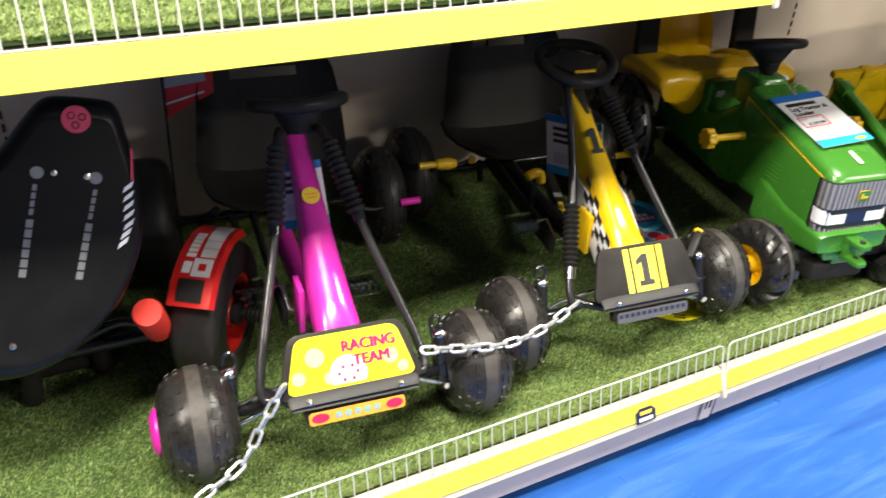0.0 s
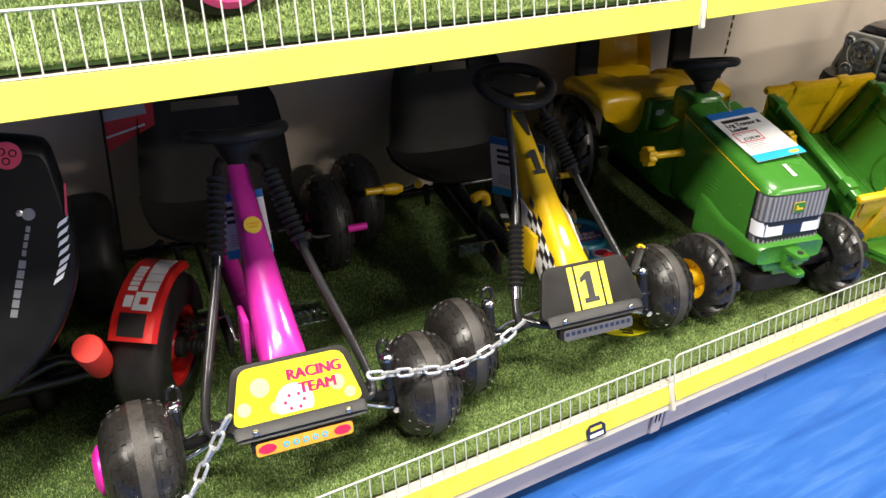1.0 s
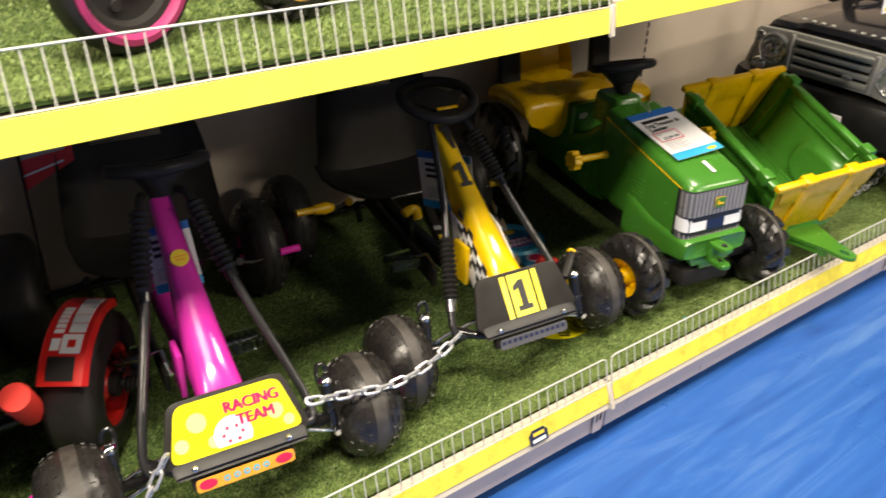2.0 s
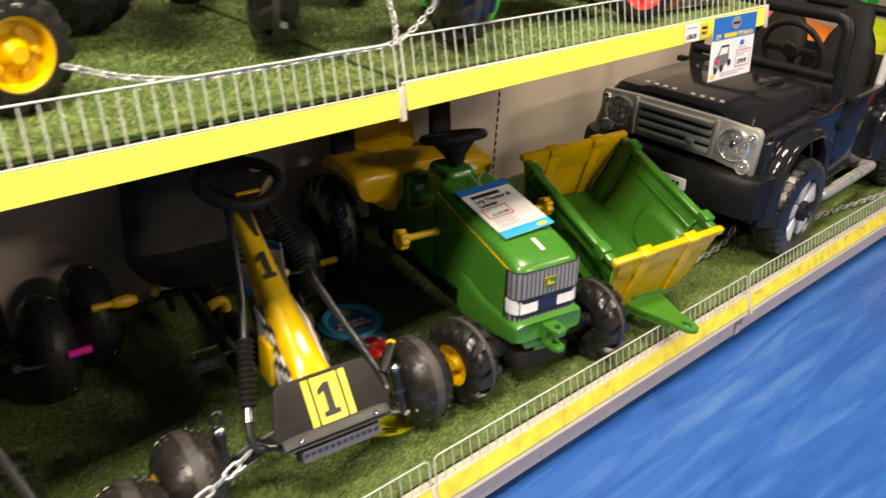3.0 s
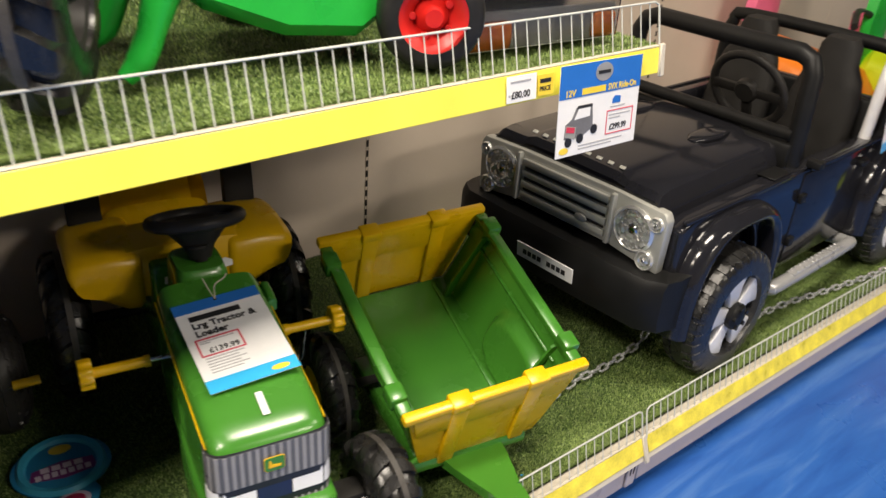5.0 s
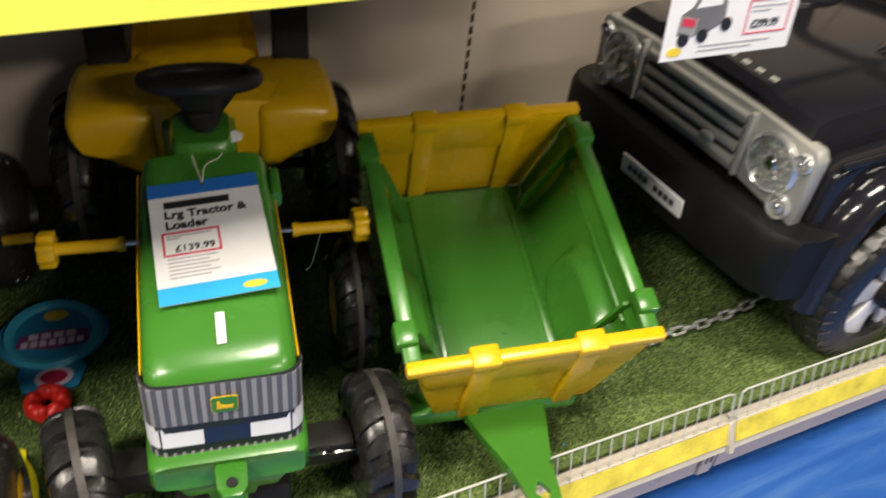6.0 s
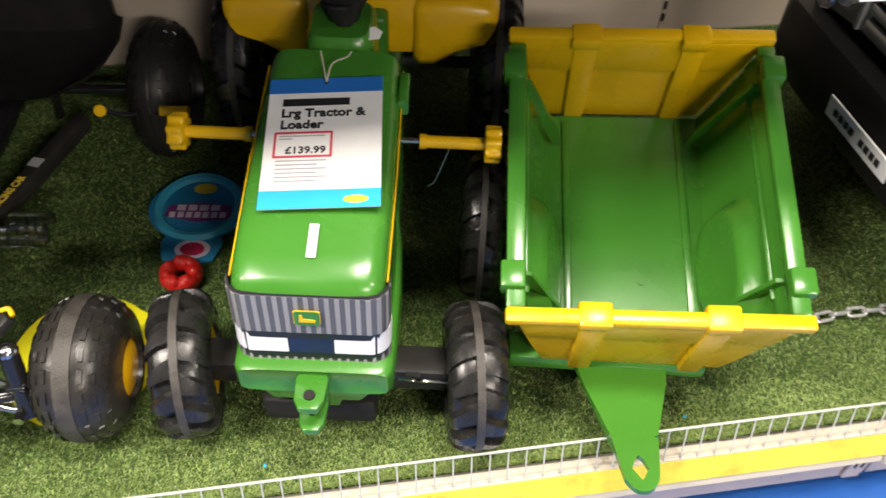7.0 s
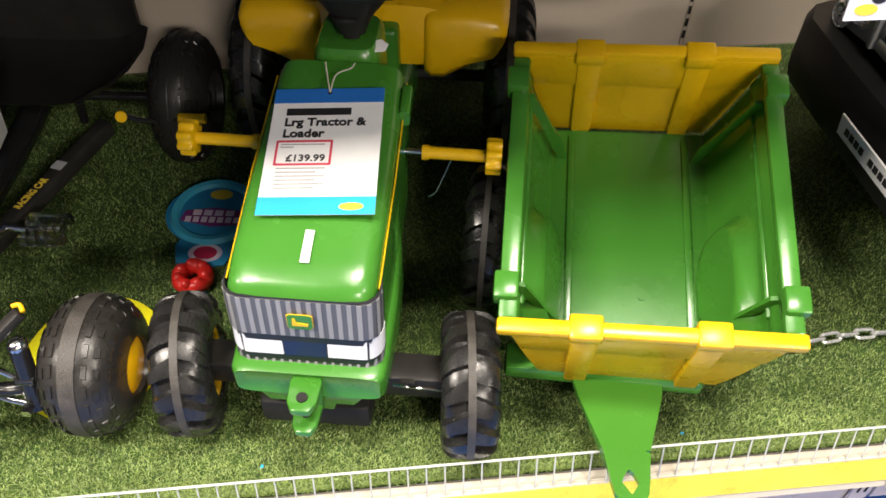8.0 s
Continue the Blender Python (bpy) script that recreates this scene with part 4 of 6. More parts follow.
    def at_angle(poly, a):
        best, d = None, Vector((math.cos(a), math.sin(a)))
        for i in range(len(poly)):
            p, q = poly[i] - cen, poly[(i + 1) % len(poly)] - cen
            den = d.x * (q.y - p.y) - d.y * (q.x - p.x)
            if abs(den) < 1e-9:
                continue
            r = (p.x * (q.y - p.y) - p.y * (q.x - p.x)) / den
            s_ = (p.x * d.y - p.y * d.x) / den
            if r > 0 and -1e-6 <= s_ <= 1 + 1e-6 and (best is None or r < best):
                best = r
        return cen + d * (best or 0.01)
    N_ = 40
    rings = []
    for poly, dz in ((outer, -0.005), (outer, 0.005), (hole, 0.005), (hole, -0.005)):
        rings.append([nose.verts.new((*at_angle(poly, TWO * k / N_), z + dz)) for k in range(N_)])
    for a, c in zip(rings, rings[1:] + rings[:1]):
        for k in range(N_):
            nose.faces.new((a[k], a[(k + 1) % N_], c[(k + 1) % N_], c[k]))
    bmesh.ops.recalc_face_normals(nose, faces=nose.faces)
    bar_ = part("drawbar", join(xf(nose, inv), flat(tongue, z, 0.010), flat([tip + axis * 0.05 - nrm * 0.028, left[-1], left[-1] + nrm * 0.008, tip + axis * 0.05 - nrm * 0.022], z - 0.012, 0.022), flat([tip + axis * 0.05 + nrm * 0.022, right[0] - nrm * 0.008, right[0], tip + axis * 0.05 + nrm * 0.028], z - 0.012, 0.022)), GREEN, t)
    bm.free()
    # under frame, axle and wheels
    yaw = math.degrees(math.atan2(fr.y - fl.y, fr.x - fl.x))
    g = Matrix.Translation((2.806, 0.345, 0)) @ pose(0, 0, 0, 0, 0, yaw)
    part("under_frame", join(xf(box(0.20, 0.34, 0.05, (0, -0.04, 0.245), 0.01), inv @ g), xf(box(0.30, 0.05, 0.03, (-0.01, -0.225, 0.262), 0.008), inv @ g)), GREEN, t)
    part("axle", xf(tube([(-0.2, 0, 0.302), (0.2, 0, 0.302)], 0.010, 10), inv @ g), BLACKMATT, t)
    tw = lug_meshes(0.126, 0.074, YELLOW, 15)
    for sx in (-1, 1):
        w = wheel(t, tw, (0, 0, 0), label="black lugged trailer wheel")
        w.matrix_basis = inv @ g @ pose(sx * 0.208, 0.0, TURF_Z + 0.132)
    return t


toy_trailer()


# ---- pedal karts ----
def bellows(a, b, r0=0.0125, r1=0.0195, folds=12):
    """A pleated rubber sleeve from a to b."""
    a, b = Vector(a), Vector(b)
    n = folds * 4
    pts = [a + (b - a) * k / n for k in range(n + 1)]
    return tube(pts, r0, 14, radii=[r0 + (r1 - r0) * (0.5 - 0.5 * math.cos(TWO * k / 4)) for k in range(n + 1)])


GUNMETAL = mat("smoky_chrome_rod", (0.055, 0.055, 0.057), 0.22, 0.6, var=0.1, bump=0.03)


PALELEMON = mat("pale_lemon_print", (0.86, 0.76, 0.27), 0.45, var=0.05)


def rounded(poly, r, n=4):
    """A polygon with its corners rounded off."""
    out = []
    for k, p in enumerate(poly):
        p, a, b = Vector(p), Vector(poly[k - 1]), Vector(poly[(k + 1) % len(poly)])
        q0, q1 = p + (a - p).normalized() * r, p + (b - p).normalized() * r
        for i in range(n + 1):
            f = i / n
            out.append(tuple(q0 * (1 - f) ** 2 + p * 2 * f * (1 - f) + q1 * f * f))
    return out


PLATE_EDGE = rounded([(-0.134, -0.055), (0.134, -0.055), (0.104, 0.057), (-0.104, 0.057)], 0.020)


def pedal_kart(m, paint, accent, rim_mat, boots, label, seed, plate):
    """boots: for each side the stretch of the rod that its rubber boot covers."""
    t = thing("pedal_kart", label, "pedal kart", m, "pedal karts")
    # deep tapered steering column
    rings = []
    for y, zt, hw, deep in ((-0.02, 0.245, 0.043, 0.055), (0.0, 0.268, 0.043, 0.085), (0.05, 0.298, 0.041, 0.115), (0.12, 0.345, 0.036, 0.120), (0.2, 0.405, 0.029, 0.095), (0.27, 0.458, 0.0245, 0.065), (0.325, 0.500, 0.0215, 0.045)):
        n = 20
        ring = []
        for k in range(n):
            a = TWO * (k + 0.5) / n
            c, s_ = math.cos(a), math.sin(a)
            q = 2 / 2.6
            x, u = hw * math.copysign(abs(c) ** q, c), math.copysign(abs(s_) ** q, s_)
            h = deep * (0.35 if u > 0 else 0.65) * u
            ring.append((x, y - 0.5 * h, zt - deep * 0.35 + 0.85 * h))
        rings.append(ring)
    col = part("steering_column", loft(rings), paint, t)
    # a lower spine runs back under the seat
    part("frame_spine", tube([(0, 0.02, 0.20), (0, 0.2, 0.15), (0, 0.45, 0.13), (0, 0.75, 0.15)], 0.026, 14, smooth=5), BLACKTUBE if seed else paint, t)
    part("column_bracket", box(0.012, 0.06, 0.10, (-0.05, 0.11, 0.235), 0.004), paint, t)
    # front plate, lip and its stickers
    pm = Matrix(((1, 0, 0, 0), (0, 0.62, -0.785, -0.068), (0, 0.785, 0.62, 0.232), (0, 0, 0, 1)))
    part("front_plate", prism(PLATE_EDGE, 0.012, pm, 0.003), BLACKPLASTIC, t)
    lip = part("bumper_lip", loft([oval(w, 0.0055, y, 0, z, 5, 28) for y, z, w in ((-0.119, 0.181, 0.112), (-0.123, 0.184, 0.118), (-0.113, 0.191, 0.120), (-0.098, 0.195, 0.120))]), LIPBLACK, t)
    part("bumper_under", box(0.185, 0.018, 0.030, (0.0, -0.112, 0.160), 0.004, 2, (-20, 0, 0)), BLACKPLASTIC, t)
    for sx in (-1, 1):
        part("plate_bolt", ball(0.0062, (sx * 0.084, -0.119, 0.1935), 12), CHROME, lip)
    plate(t, pm)
    # steering rods with rubber boots
    for sx, (f0, f1) in zip((-1, 1), boots):
        top, mid, end = Vector((sx * 0.050, 0.265, 0.500)), Vector((sx * 0.085, 0.14, 0.375)), Vector((sx * 0.155, -0.035, 0.180)) if sx < 0 or not seed else Vector((0.166, -0.006, 0.182))
        low = Vector((sx * 0.125, -0.065, 0.160)) if sx < 0 or not seed else Vector((0.150, -0.045, 0.160))
        rod = part("steering_rod", tube([(sx * 0.035, 0.31, 0.51), top, mid, end, low], 0.0088, 12, smooth=5), GUNMETAL, t)
        def along(f):
            return top + (mid - top) * (f * 2) if f < 0.5 else mid + (end - mid) * (f * 2 - 1)
        part("rubber_boot", bellows(along(f0), along(f1)), RUBBER, rod, "pleated black rubber boot")
        part("boot_collar", tube([along(f1), along(f1 + 0.05)], 0.0125, 12), CHROME if sx < 0 and f1 > 0.6 else BLACKTUBE, rod)
        # stub axle, kingpin, forked lever and ball joints
        arm = part("stub_axle", join(tube([(sx * 0.12, -0.05, 0.16), (sx * 0.165, -0.025, 0.118), (sx * 0.21, -0.01, 0.108), (sx * 0.25, 0.0, 0.108)], 0.011, 12, smooth=4),
                   tube([(sx * 0.211, -0.029, 0.082), (sx * 0.204, 0.004, 0.184)], 0.0142, 14), box(0.028, 0.03, 0.012, (sx * 0.207, -0.012, 0.135), 0.003)), BLACKTUBE, t)
        part("cap_nut", ball(0.0152, (sx * 0.204, 0.005, 0.186), 16, 0.8), CHROME, arm)
        if seed and sx > 0:
            bar = part("lock_lever", xf(box(0.019, 0.072, 0.017, (0, 0, 0), 0.005), Matrix.Translation((0.190, 0.010, 0.212)) @ Vector((0.049, 0.043, 0.034)).to_track_quat("Y", "Z").to_matrix().to_4x4()), BLACKPLASTIC, t)
            part("lever_edge", tube([(0.204, 0.034, 0.237), (0.214, 0.0365, 0.2375), (0.221, 0.027, 0.234)], 0.0035, 8, smooth=3), YELLOW, bar)
        else:
            part("hook_loop", tube([(sx * 0.196, 0.010, 0.165), (sx * 0.190, 0.018, 0.200), (sx * 0.196, 0.024, 0.216), (sx * 0.208, 0.024, 0.212), (sx * 0.212, 0.020, 0.196)], 0.0045, 8, smooth=4), BLACKTUBE, arm)
        part("tie_rod", tube([(sx * 0.203, -0.030, 0.089), (sx * 0.176, -0.029, 0.098), (sx * 0.150, -0.026, 0.109)], 0.0055, 10), CHROME, t)
        part("track_rod", tube([(sx * 0.03, 0.03, 0.12), (sx * 0.15, 0.01, 0.115), (sx * 0.205, -0.012, 0.112)], 0.0045, 8), CHROME, t)
        part("joint_nut", cyl(0.008, 0.012, (sx * 0.206, -0.047, 0.098), (90, 0, 0), seg=6), CHROME, arm)
    part("front_tube", tube([(-0.15, -0.04, 0.165), (-0.1, -0.085, 0.165), (0, -0.095, 0.165), (0.1, -0.085, 0.165), (0.15, -0.04, 0.165)], 0.010, 10, smooth=5), BLACKTUBE, t)
    # steering wheel
    sw = part("steering_wheel", join(tube([(0.091 * math.cos(TWO * k / 30), 0.091 * math.sin(TWO * k / 30) * 0.92, 0.004 * math.cos(2 * TWO * k / 30)) for k in range(30)], 0.0135, 10, closed=True),
              prism([(-0.086, 0.018), (-0.05, -0.02), (-0.03, -0.05), (0.03, -0.05), (0.05, -0.02), (0.086, 0.018), (0.04, 0.022), (-0.04, 0.022)], 0.016, pose(0, 0, -0.004), 0.004), lathe([(0.0, -0.062), (0.026, -0.060), (0.034, -0.045), (0.052, -0.012), (0.050, 0.002), (0.036, 0.006), (0, 0.007)], 24)), BLACKPLASTIC, t)
    sw.matrix_basis = pose(0.010, 0.355, 0.545, 12 if seed else -22, 0, 0)
    part("wheel_pad", box(0.056, 0.010, 0.004, (0, -0.052, 0.006), 0.0015, 1), accent, sw)
    # bucket seat with a hand hole through its back
    n = 13
    bm = bmesh.new()
    prof = [(0.50, 0.225), (0.53, 0.215), (0.60, 0.200), (0.68, 0.195), (0.725, 0.215), (0.745, 0.27), (0.765, 0.36), (0.777, 0.414), (0.783, 0.436), (0.790, 0.464), (0.796, 0.486), (0.806, 0.492)]
    rows = []
    for i, (y, z) in enumerate(prof):
        hw = (0.160, 0.172, 0.180, 0.186, 0.188, 0.186, 0.178, 0.172, 0.168, 0.162, 0.150, 0.142)[i]
        row = []
        for k in range(n):
            u = -1 + 2 * k / (n - 1)
            lift = 0.035 * abs(u) ** 4
            row.append(bm.verts.new((0.020 + hw * u, y - (0.045 * abs(u) ** 6 if i > 4 else 0), z + (lift if i <= 4 else 0))))
        rows.append(row)
    for i, (r0, r1) in enumerate(zip(rows, rows[1:])):
        for k in range(n - 1):
            if not (i == 8 and 3 <= k <= 8):
                bm.faces.new((r0[k], r0[k + 1], r1[k + 1], r1[k]))
    geom = bmesh.ops.extrude_face_region(bm, geom=bm.faces[:])
    bmesh.ops.translate(bm, vec=(0, 0.014, -0.012), verts=[v for v in geom["geom"] if isinstance(v, bmesh.types.BMVert)])
    bmesh.ops.recalc_face_normals(bm, faces=bm.faces)
    part("seat", bm, BLACKPLASTIC, t, "black moulded bucket seat with a hand hole", 45)
    for sx in (-1, 1):
        part("seat_strut", tube([(sx * 0.12, 0.55, 0.20), (sx * 0.10, 0.58, 0.13)], 0.009, 8), BLACKTUBE, t)
        inner, outer, z = (0.150, 0.300, 0.214) if sx < 0 else (0.196, 0.352, 0.172)
        part("strut_bolt", xf(cyl(0.011, 0.008, seg=16, bev=0.002), pose(sx * inner, 0.535, z + 0.004, 70, 0, 0)), accent if seed else BLACKTUBE, t)
        lever = part("brake_lever", tube([(sx * inner, 0.545, z), (sx * (inner + 0.04), 0.545, z - 0.012), (sx * (outer - 0.03), 0.540, z)], 0.0055, 8, smooth=3), BLACKTUBE, t)
        part("grip", tube([(sx * (outer - 0.050), 0.540, z), (sx * outer, 0.538, z + 0.002)], 0.0095, 12), accent, lever)
        if seed and sx < 0:
            part("grip_knuckle", tube([(sx * (outer - 0.105), 0.540, z - 0.004), (sx * (outer - 0.085), 0.540, z - 0.002), (sx * (outer - 0.05), 0.540, z)], 0.016, 14, radii=[0.010, 0.017, 0.013]), accent, lever)
    if seed:
        gear = part("gear_lever", tube([(-0.050, 0.36, 0.14), (-0.060, 0.345, 0.245)], 0.006, 8), BLACKTUBE, t)
        part("gear_grip", tube([(-0.088, 0.335, 0.262), (-0.066, 0.338, 0.268), (-0.050, 0.34, 0.262), (-0.046, 0.338, 0.240)], 0.012, 12, smooth=3), accent, gear)
    # pedals and crank
    for sx, (y, z) in ((-1, (0.27, 0.17)), (1, (0.29, 0.125))):
        part("crank", tube([(sx * 0.03, 0.22, 0.14), (sx * 0.05, 0.22, 0.14), (sx * 0.055, y, z), (sx * 0.075, y, z), (sx * 0.15, y, z)], 0.0055, 8), CHROME, t)
        part("pedal", join(box(0.075, 0.012, 0.022, (sx * 0.125, y - 0.026, z), 0.004), box(0.075, 0.012, 0.022, (sx * 0.125, y + 0.026, z), 0.004), *[box(0.006, 0.05, 0.018, (sx * 0.125 + dx, y, z), 0.002, 1, (0, 0, 20)) for dx in (-0.03, -0.015, 0, 0.015, 0.03)]), CLEAR, t, "clear plastic pedal")
    part("chain_guard", box(0.012, 0.42, 0.05, (-0.06, 0.42, 0.15), 0.005, 2, (6, 0, 0)), BLACKPLASTIC, t)
    # wheels
    front = balloon_meshes(0.106, 0.124 if seed else 0.138, rim_mat)
    for sx in (-1, 1):
        wheel(t, front, (sx * 0.278 + (0.007 if seed and sx > 0 else 0) + (0.010 if not seed and sx < 0 else 0), -0.02 if sx < 0 else 0.032 * seed, 0.106 if seed else 0.104), 0, 17 * sx, "wide black balloon wheel", "front_wheel")
    # rear tyres get duller rubber and a darker band, suggesting deep-shelf shade
    rear = list(balloon_meshes(0.130, 0.112, BLACKMATT if seed else rim_mat))
    rear[1] = mesh_of("tread_band", tube([(0.0, 0.1302 * math.cos(TWO * k / 40), 0.1302 * math.sin(TWO * k / 40)) for k in range(40)], 0.0015, 5, closed=True), TYRE)
    rear[0] = mesh_of("tyre", tyre_bm(0.130, 0.112, 0.055, 2.15)[0], RUBBER, 30)
    for sx in (-1, 1):
        wheel(t, rear, (sx * 0.282, 0.66, 0.130), 0, 33 * sx, "wide black balloon wheel", "rear_wheel")
    if seed:
        for sx in (-1, 1):
            part("hub_cap", lathe([(0.0, 0.004), (0.040, 0.003), (0.052, -0.004), (0.054, -0.012), (0.0, -0.012)], 32, (sx * 0.338, 0.032 if sx > 0 else -0.02, 0.106), (0, sx * 90, 0)), paint, t, "yellow hub cap")
        # lettered side guard over the chain
        gm = frame_of((0.066, 0.40, 0.098), (0.29, 0.957, 0.0), (-0.957, 0.29, 0.0))
        guard = part("side_guard", xf(loft([oval(0.016, 0.018, y, 0, 0, 4, 16) for y in (-0.16, -0.15, 0.10, 0.20, 0.21)]), gm @ Matrix(((0, 1, 0, 0), (-1, 0, 0, 0), (0, 0, 1, 0), (0, 0, 0, 1)))), BLACKPLASTIC, t)
        lettering("guard_text", "RACING CAR", 0.019, CARDYELLOW, t, gm @ pose(-0.055, -0.006, 0.0186), squeeze=0.72, bold=0.03)
        part("guard_label", box(0.022, 0.022, 0.001, (0.066, 0, 0.0188)), CARDGREY, guard).matrix_basis = gm
        # studded strip under the lip
        low = Matrix.Translation((0, -0.1275, 0.161)) @ pose(0, 0, 0, 70, 0, 0)
        strip = part("lower_sticker", prism(rounded([(-0.088, -0.012), (0.088, -0.012), (0.088, 0.012), (-0.088, 0.012)], 0.007), 0.001, low @ pose(0, 0, 0.003)), GRILLE, t, "dull blue printed strip")
        bars(strip, "strip_print", low @ pose(0, 0, 0.0036), [(-0.084 + 0.0142 * k, -0.075 + 0.0142 * k, 0.003) for k in range(12)], NAVY, tall=0.008)
    else:
        for sx in (-1, 1):
            part("hub_cap", lathe([(0.0, 0.006), (0.030, 0.005), (0.044, -0.004), (0.044, -0.012), (0.0, -0.012)], 28, (sx * 0.345, -0.02 if sx < 0 else 0.0, 0.104), (0, sx * 90, 0)), accent, t, "hot pink hub cap")
    part("rear_axle", tube([(-0.28, 0.66, 0.130), (0.28, 0.66, 0.130)], 0.010, 10), BLACKTUBE, t)
    return t


def disc(r, n=24, sy=1.0):
    return [(r * math.cos(TWO * k / n), r * sy * math.sin(TWO * k / n)) for k in range(n)]


def pink_plate(t, pm):
    face = part("plate_sticker", prism([(x * 0.89, y * 0.86) for x, y in PLATE_EDGE], 0.0012, pm @ pose(0, 0, 0.0066)), LEMON, t, "yellow sticker with pink lettering and pale blobs")
    up = pm @ pose(0, 0, 0.0078)
    for r, x, y, mt in ((0.017, -0.062, 0.012, PALELEMON), (0.034, -0.006, -0.026, LILAC), (0.012, -0.095, -0.02, PALELEMON), (0.014, 0.075, -0.008, PALELEMON), (0.010, 0.095, -0.03, PALELEMON), (0.011, -0.04, -0.028, PALELEMON)):
        clip = [(max(-0.112, min(0.112, x + px)), max(-0.042, min(0.043, y + py))) for px, py in disc(r)]
        part("pale_blob", prism(clip, 0.0006, up @ pose(0, 0, 0.0001 * (r > 0.03))), mt, face)
    for k in range(6):
        part("dot", prism(disc(0.0032, 10), 0.0006, up @ pose(-0.006 + 0.017 * math.cos(TWO * k / 6), -0.024 + 0.013 * math.sin(TWO * k / 6), 0.0008)), REDSTICK, face)
    lettering("team_text", "RACING", 0.0275, REDTEXT, t, up @ pose(-0.016, 0.013, 0.0004), squeeze=0.98, bold=0.0, heavy=0.062)
    lettering("team_text", "TEAM", 0.0275, REDTEXT, t, up @ pose(0.002, -0.014, 0.0004), squeeze=0.98, bold=0.0, heavy=0.062)
    low = Matrix.Translation((0, -0.1275, 0.161)) @ pose(0, 0, 0, 70, 0, 0)
    strip = part("lower_sticker", prism(rounded([(-0.088, -0.012), (0.088, -0.012), (0.088, 0.012), (-0.088, 0.012)], 0.007), 0.001, low @ pose(0, 0, 0.003)), ORANGESTICK, t)
    for x in (-0.068, 0.068):
        part("red_oval", prism(disc(0.016, 20, 0.55), 0.0008, low @ pose(x, 0, 0.0038)), REDSTICK, strip)
    for x in (-0.035, -0.0175, 0, 0.0175, 0.035):
        part("blue_dot", prism(disc(0.0058, 14), 0.0008, low @ pose(x, 0, 0.0038)), BLUESTICK, strip)
        part("dot_middle", prism(disc(0.0025, 10), 0.0008, low @ pose(x, 0, 0.0044)), ORANGESTICK, strip)
    dm = frame_of((0.0, 0.205, 0.4175), (1, 0, 0), (0, 0.78, 0.62))
    badge = part("round_sticker", prism(disc(0.0175), 0.0016, dm), CARDYELLOW, t)
    bars(badge, "badge_print", dm @ pose(0, 0, 0.001), [(-0.012, 0.012, 0.003), (-0.009, 0.009, -0.004)], ORANGESTICK, tall=0.0035)


REDTEXT = mat("magenta_lettering", (0.70, 0.015, 0.12), 0.35, var=0.05)


FIGURE_ONE = [(-0.017, 0.0), (0.020, 0.0), (0.020, 0.011), (0.011, 0.011), (0.011, 0.068), (-0.002, 0.068), (-0.019, 0.056), (-0.019, 0.045), (-0.006, 0.051), (-0.006, 0.011), (-0.017, 0.011)]


def number_plate_front(t, pm):
    """Black plate with a yellow panel and the figure 1."""
    up = pm @ pose(0, 0, 0.0068)
    face = part("plate_sticker", prism([(-0.029, -0.046), (0.029, -0.046), (0.029, 0.049), (-0.029, 0.049)], 0.0012, up), LEMON, t, "yellow panel with a black figure one")
    for sx in (-1, 1):
        part("plate_stripe", prism([(sx * 0.0415 - 0.0065, -0.046), (sx * 0.0415 + 0.0065, -0.046), (sx * 0.0415 + 0.0065, 0.049), (sx * 0.0415 - 0.0065, 0.049)], 0.0012, up), LEMON, face)
    part("figure", prism(FIGURE_ONE, 0.001, up @ pose(-0.002, -0.034, 0.001)), INK, t)
    # column: black flash, figure, checks
    dm = frame_of((0, 0.2, 0.4105), (1, 0, 0), (0, 0.78, 0.625))
    part("black_flash", prism([(-0.012, 0.135), (0.014, 0.135), (0.010, 0.072), (0.004, 0.072)], 0.002, dm @ pose(0, 0, 0.0)), INK, t)
    part("figure", prism([(x * 0.8, y * 0.92) for x, y in FIGURE_ONE], 0.0012, dm @ pose(-0.003, -0.030, 0.0032)), INK, t)
    # chequered side panels of the lower column
    for sx in (-1, 1):
        fm = Matrix(((0, 0, sx, sx * 0.0435), (1, 0, 0, 0.0), (0, 1, 0, 0.0), (0, 0, 0, 1)))
        panel = part("side_panel", prism([(-0.02, 0.16), (0.05, 0.18), (0.16, 0.27), (0.18, 0.335), (0.10, 0.315), (0.03, 0.262), (-0.02, 0.232)], 0.003, fm, 0.001), WHITESTICK, t, "white panel with black checks")
        for i in range(7):
            for k in range(5):
                if (i + k) % 2 == 0:
                    y, z = -0.014 + 0.022 * i, 0.178 + 0.017 * i * 0.8 + 0.0185 * k
                    if z < 0.185 + 0.85 * (y + 0.02) + 0.05 and z > 0.158 + 0.62 * max(0, y):
                        part("check", prism([(y, z), (y + 0.021, z + 0.012), (y + 0.021, z + 0.029), (y, z + 0.017)], 0.0012, Matrix.Translation((sx * 0.0020, 0, 0)) @ fm), INK, panel)


pedal_kart(pose(1.012, 0.180, TURF_Z + 0.006, 0, 0, -7), PINK, HOTPINK, HOTPINK, ((0.0, 0.44), (0.0, 0.42)), "magenta pedal go-kart with black balloon tyres on turf", 0, pink_plate)
pedal_kart(pose(1.702, 0.195, TURF_Z + 0.006, 0, 0, -7), KARTYELLOW, YELLOW, KARTYELLOW, ((0.64, 0.90), (0.04, 0.40)), "yellow pedal go-kart numbered one with black balloon tyres", 1, number_plate_front)


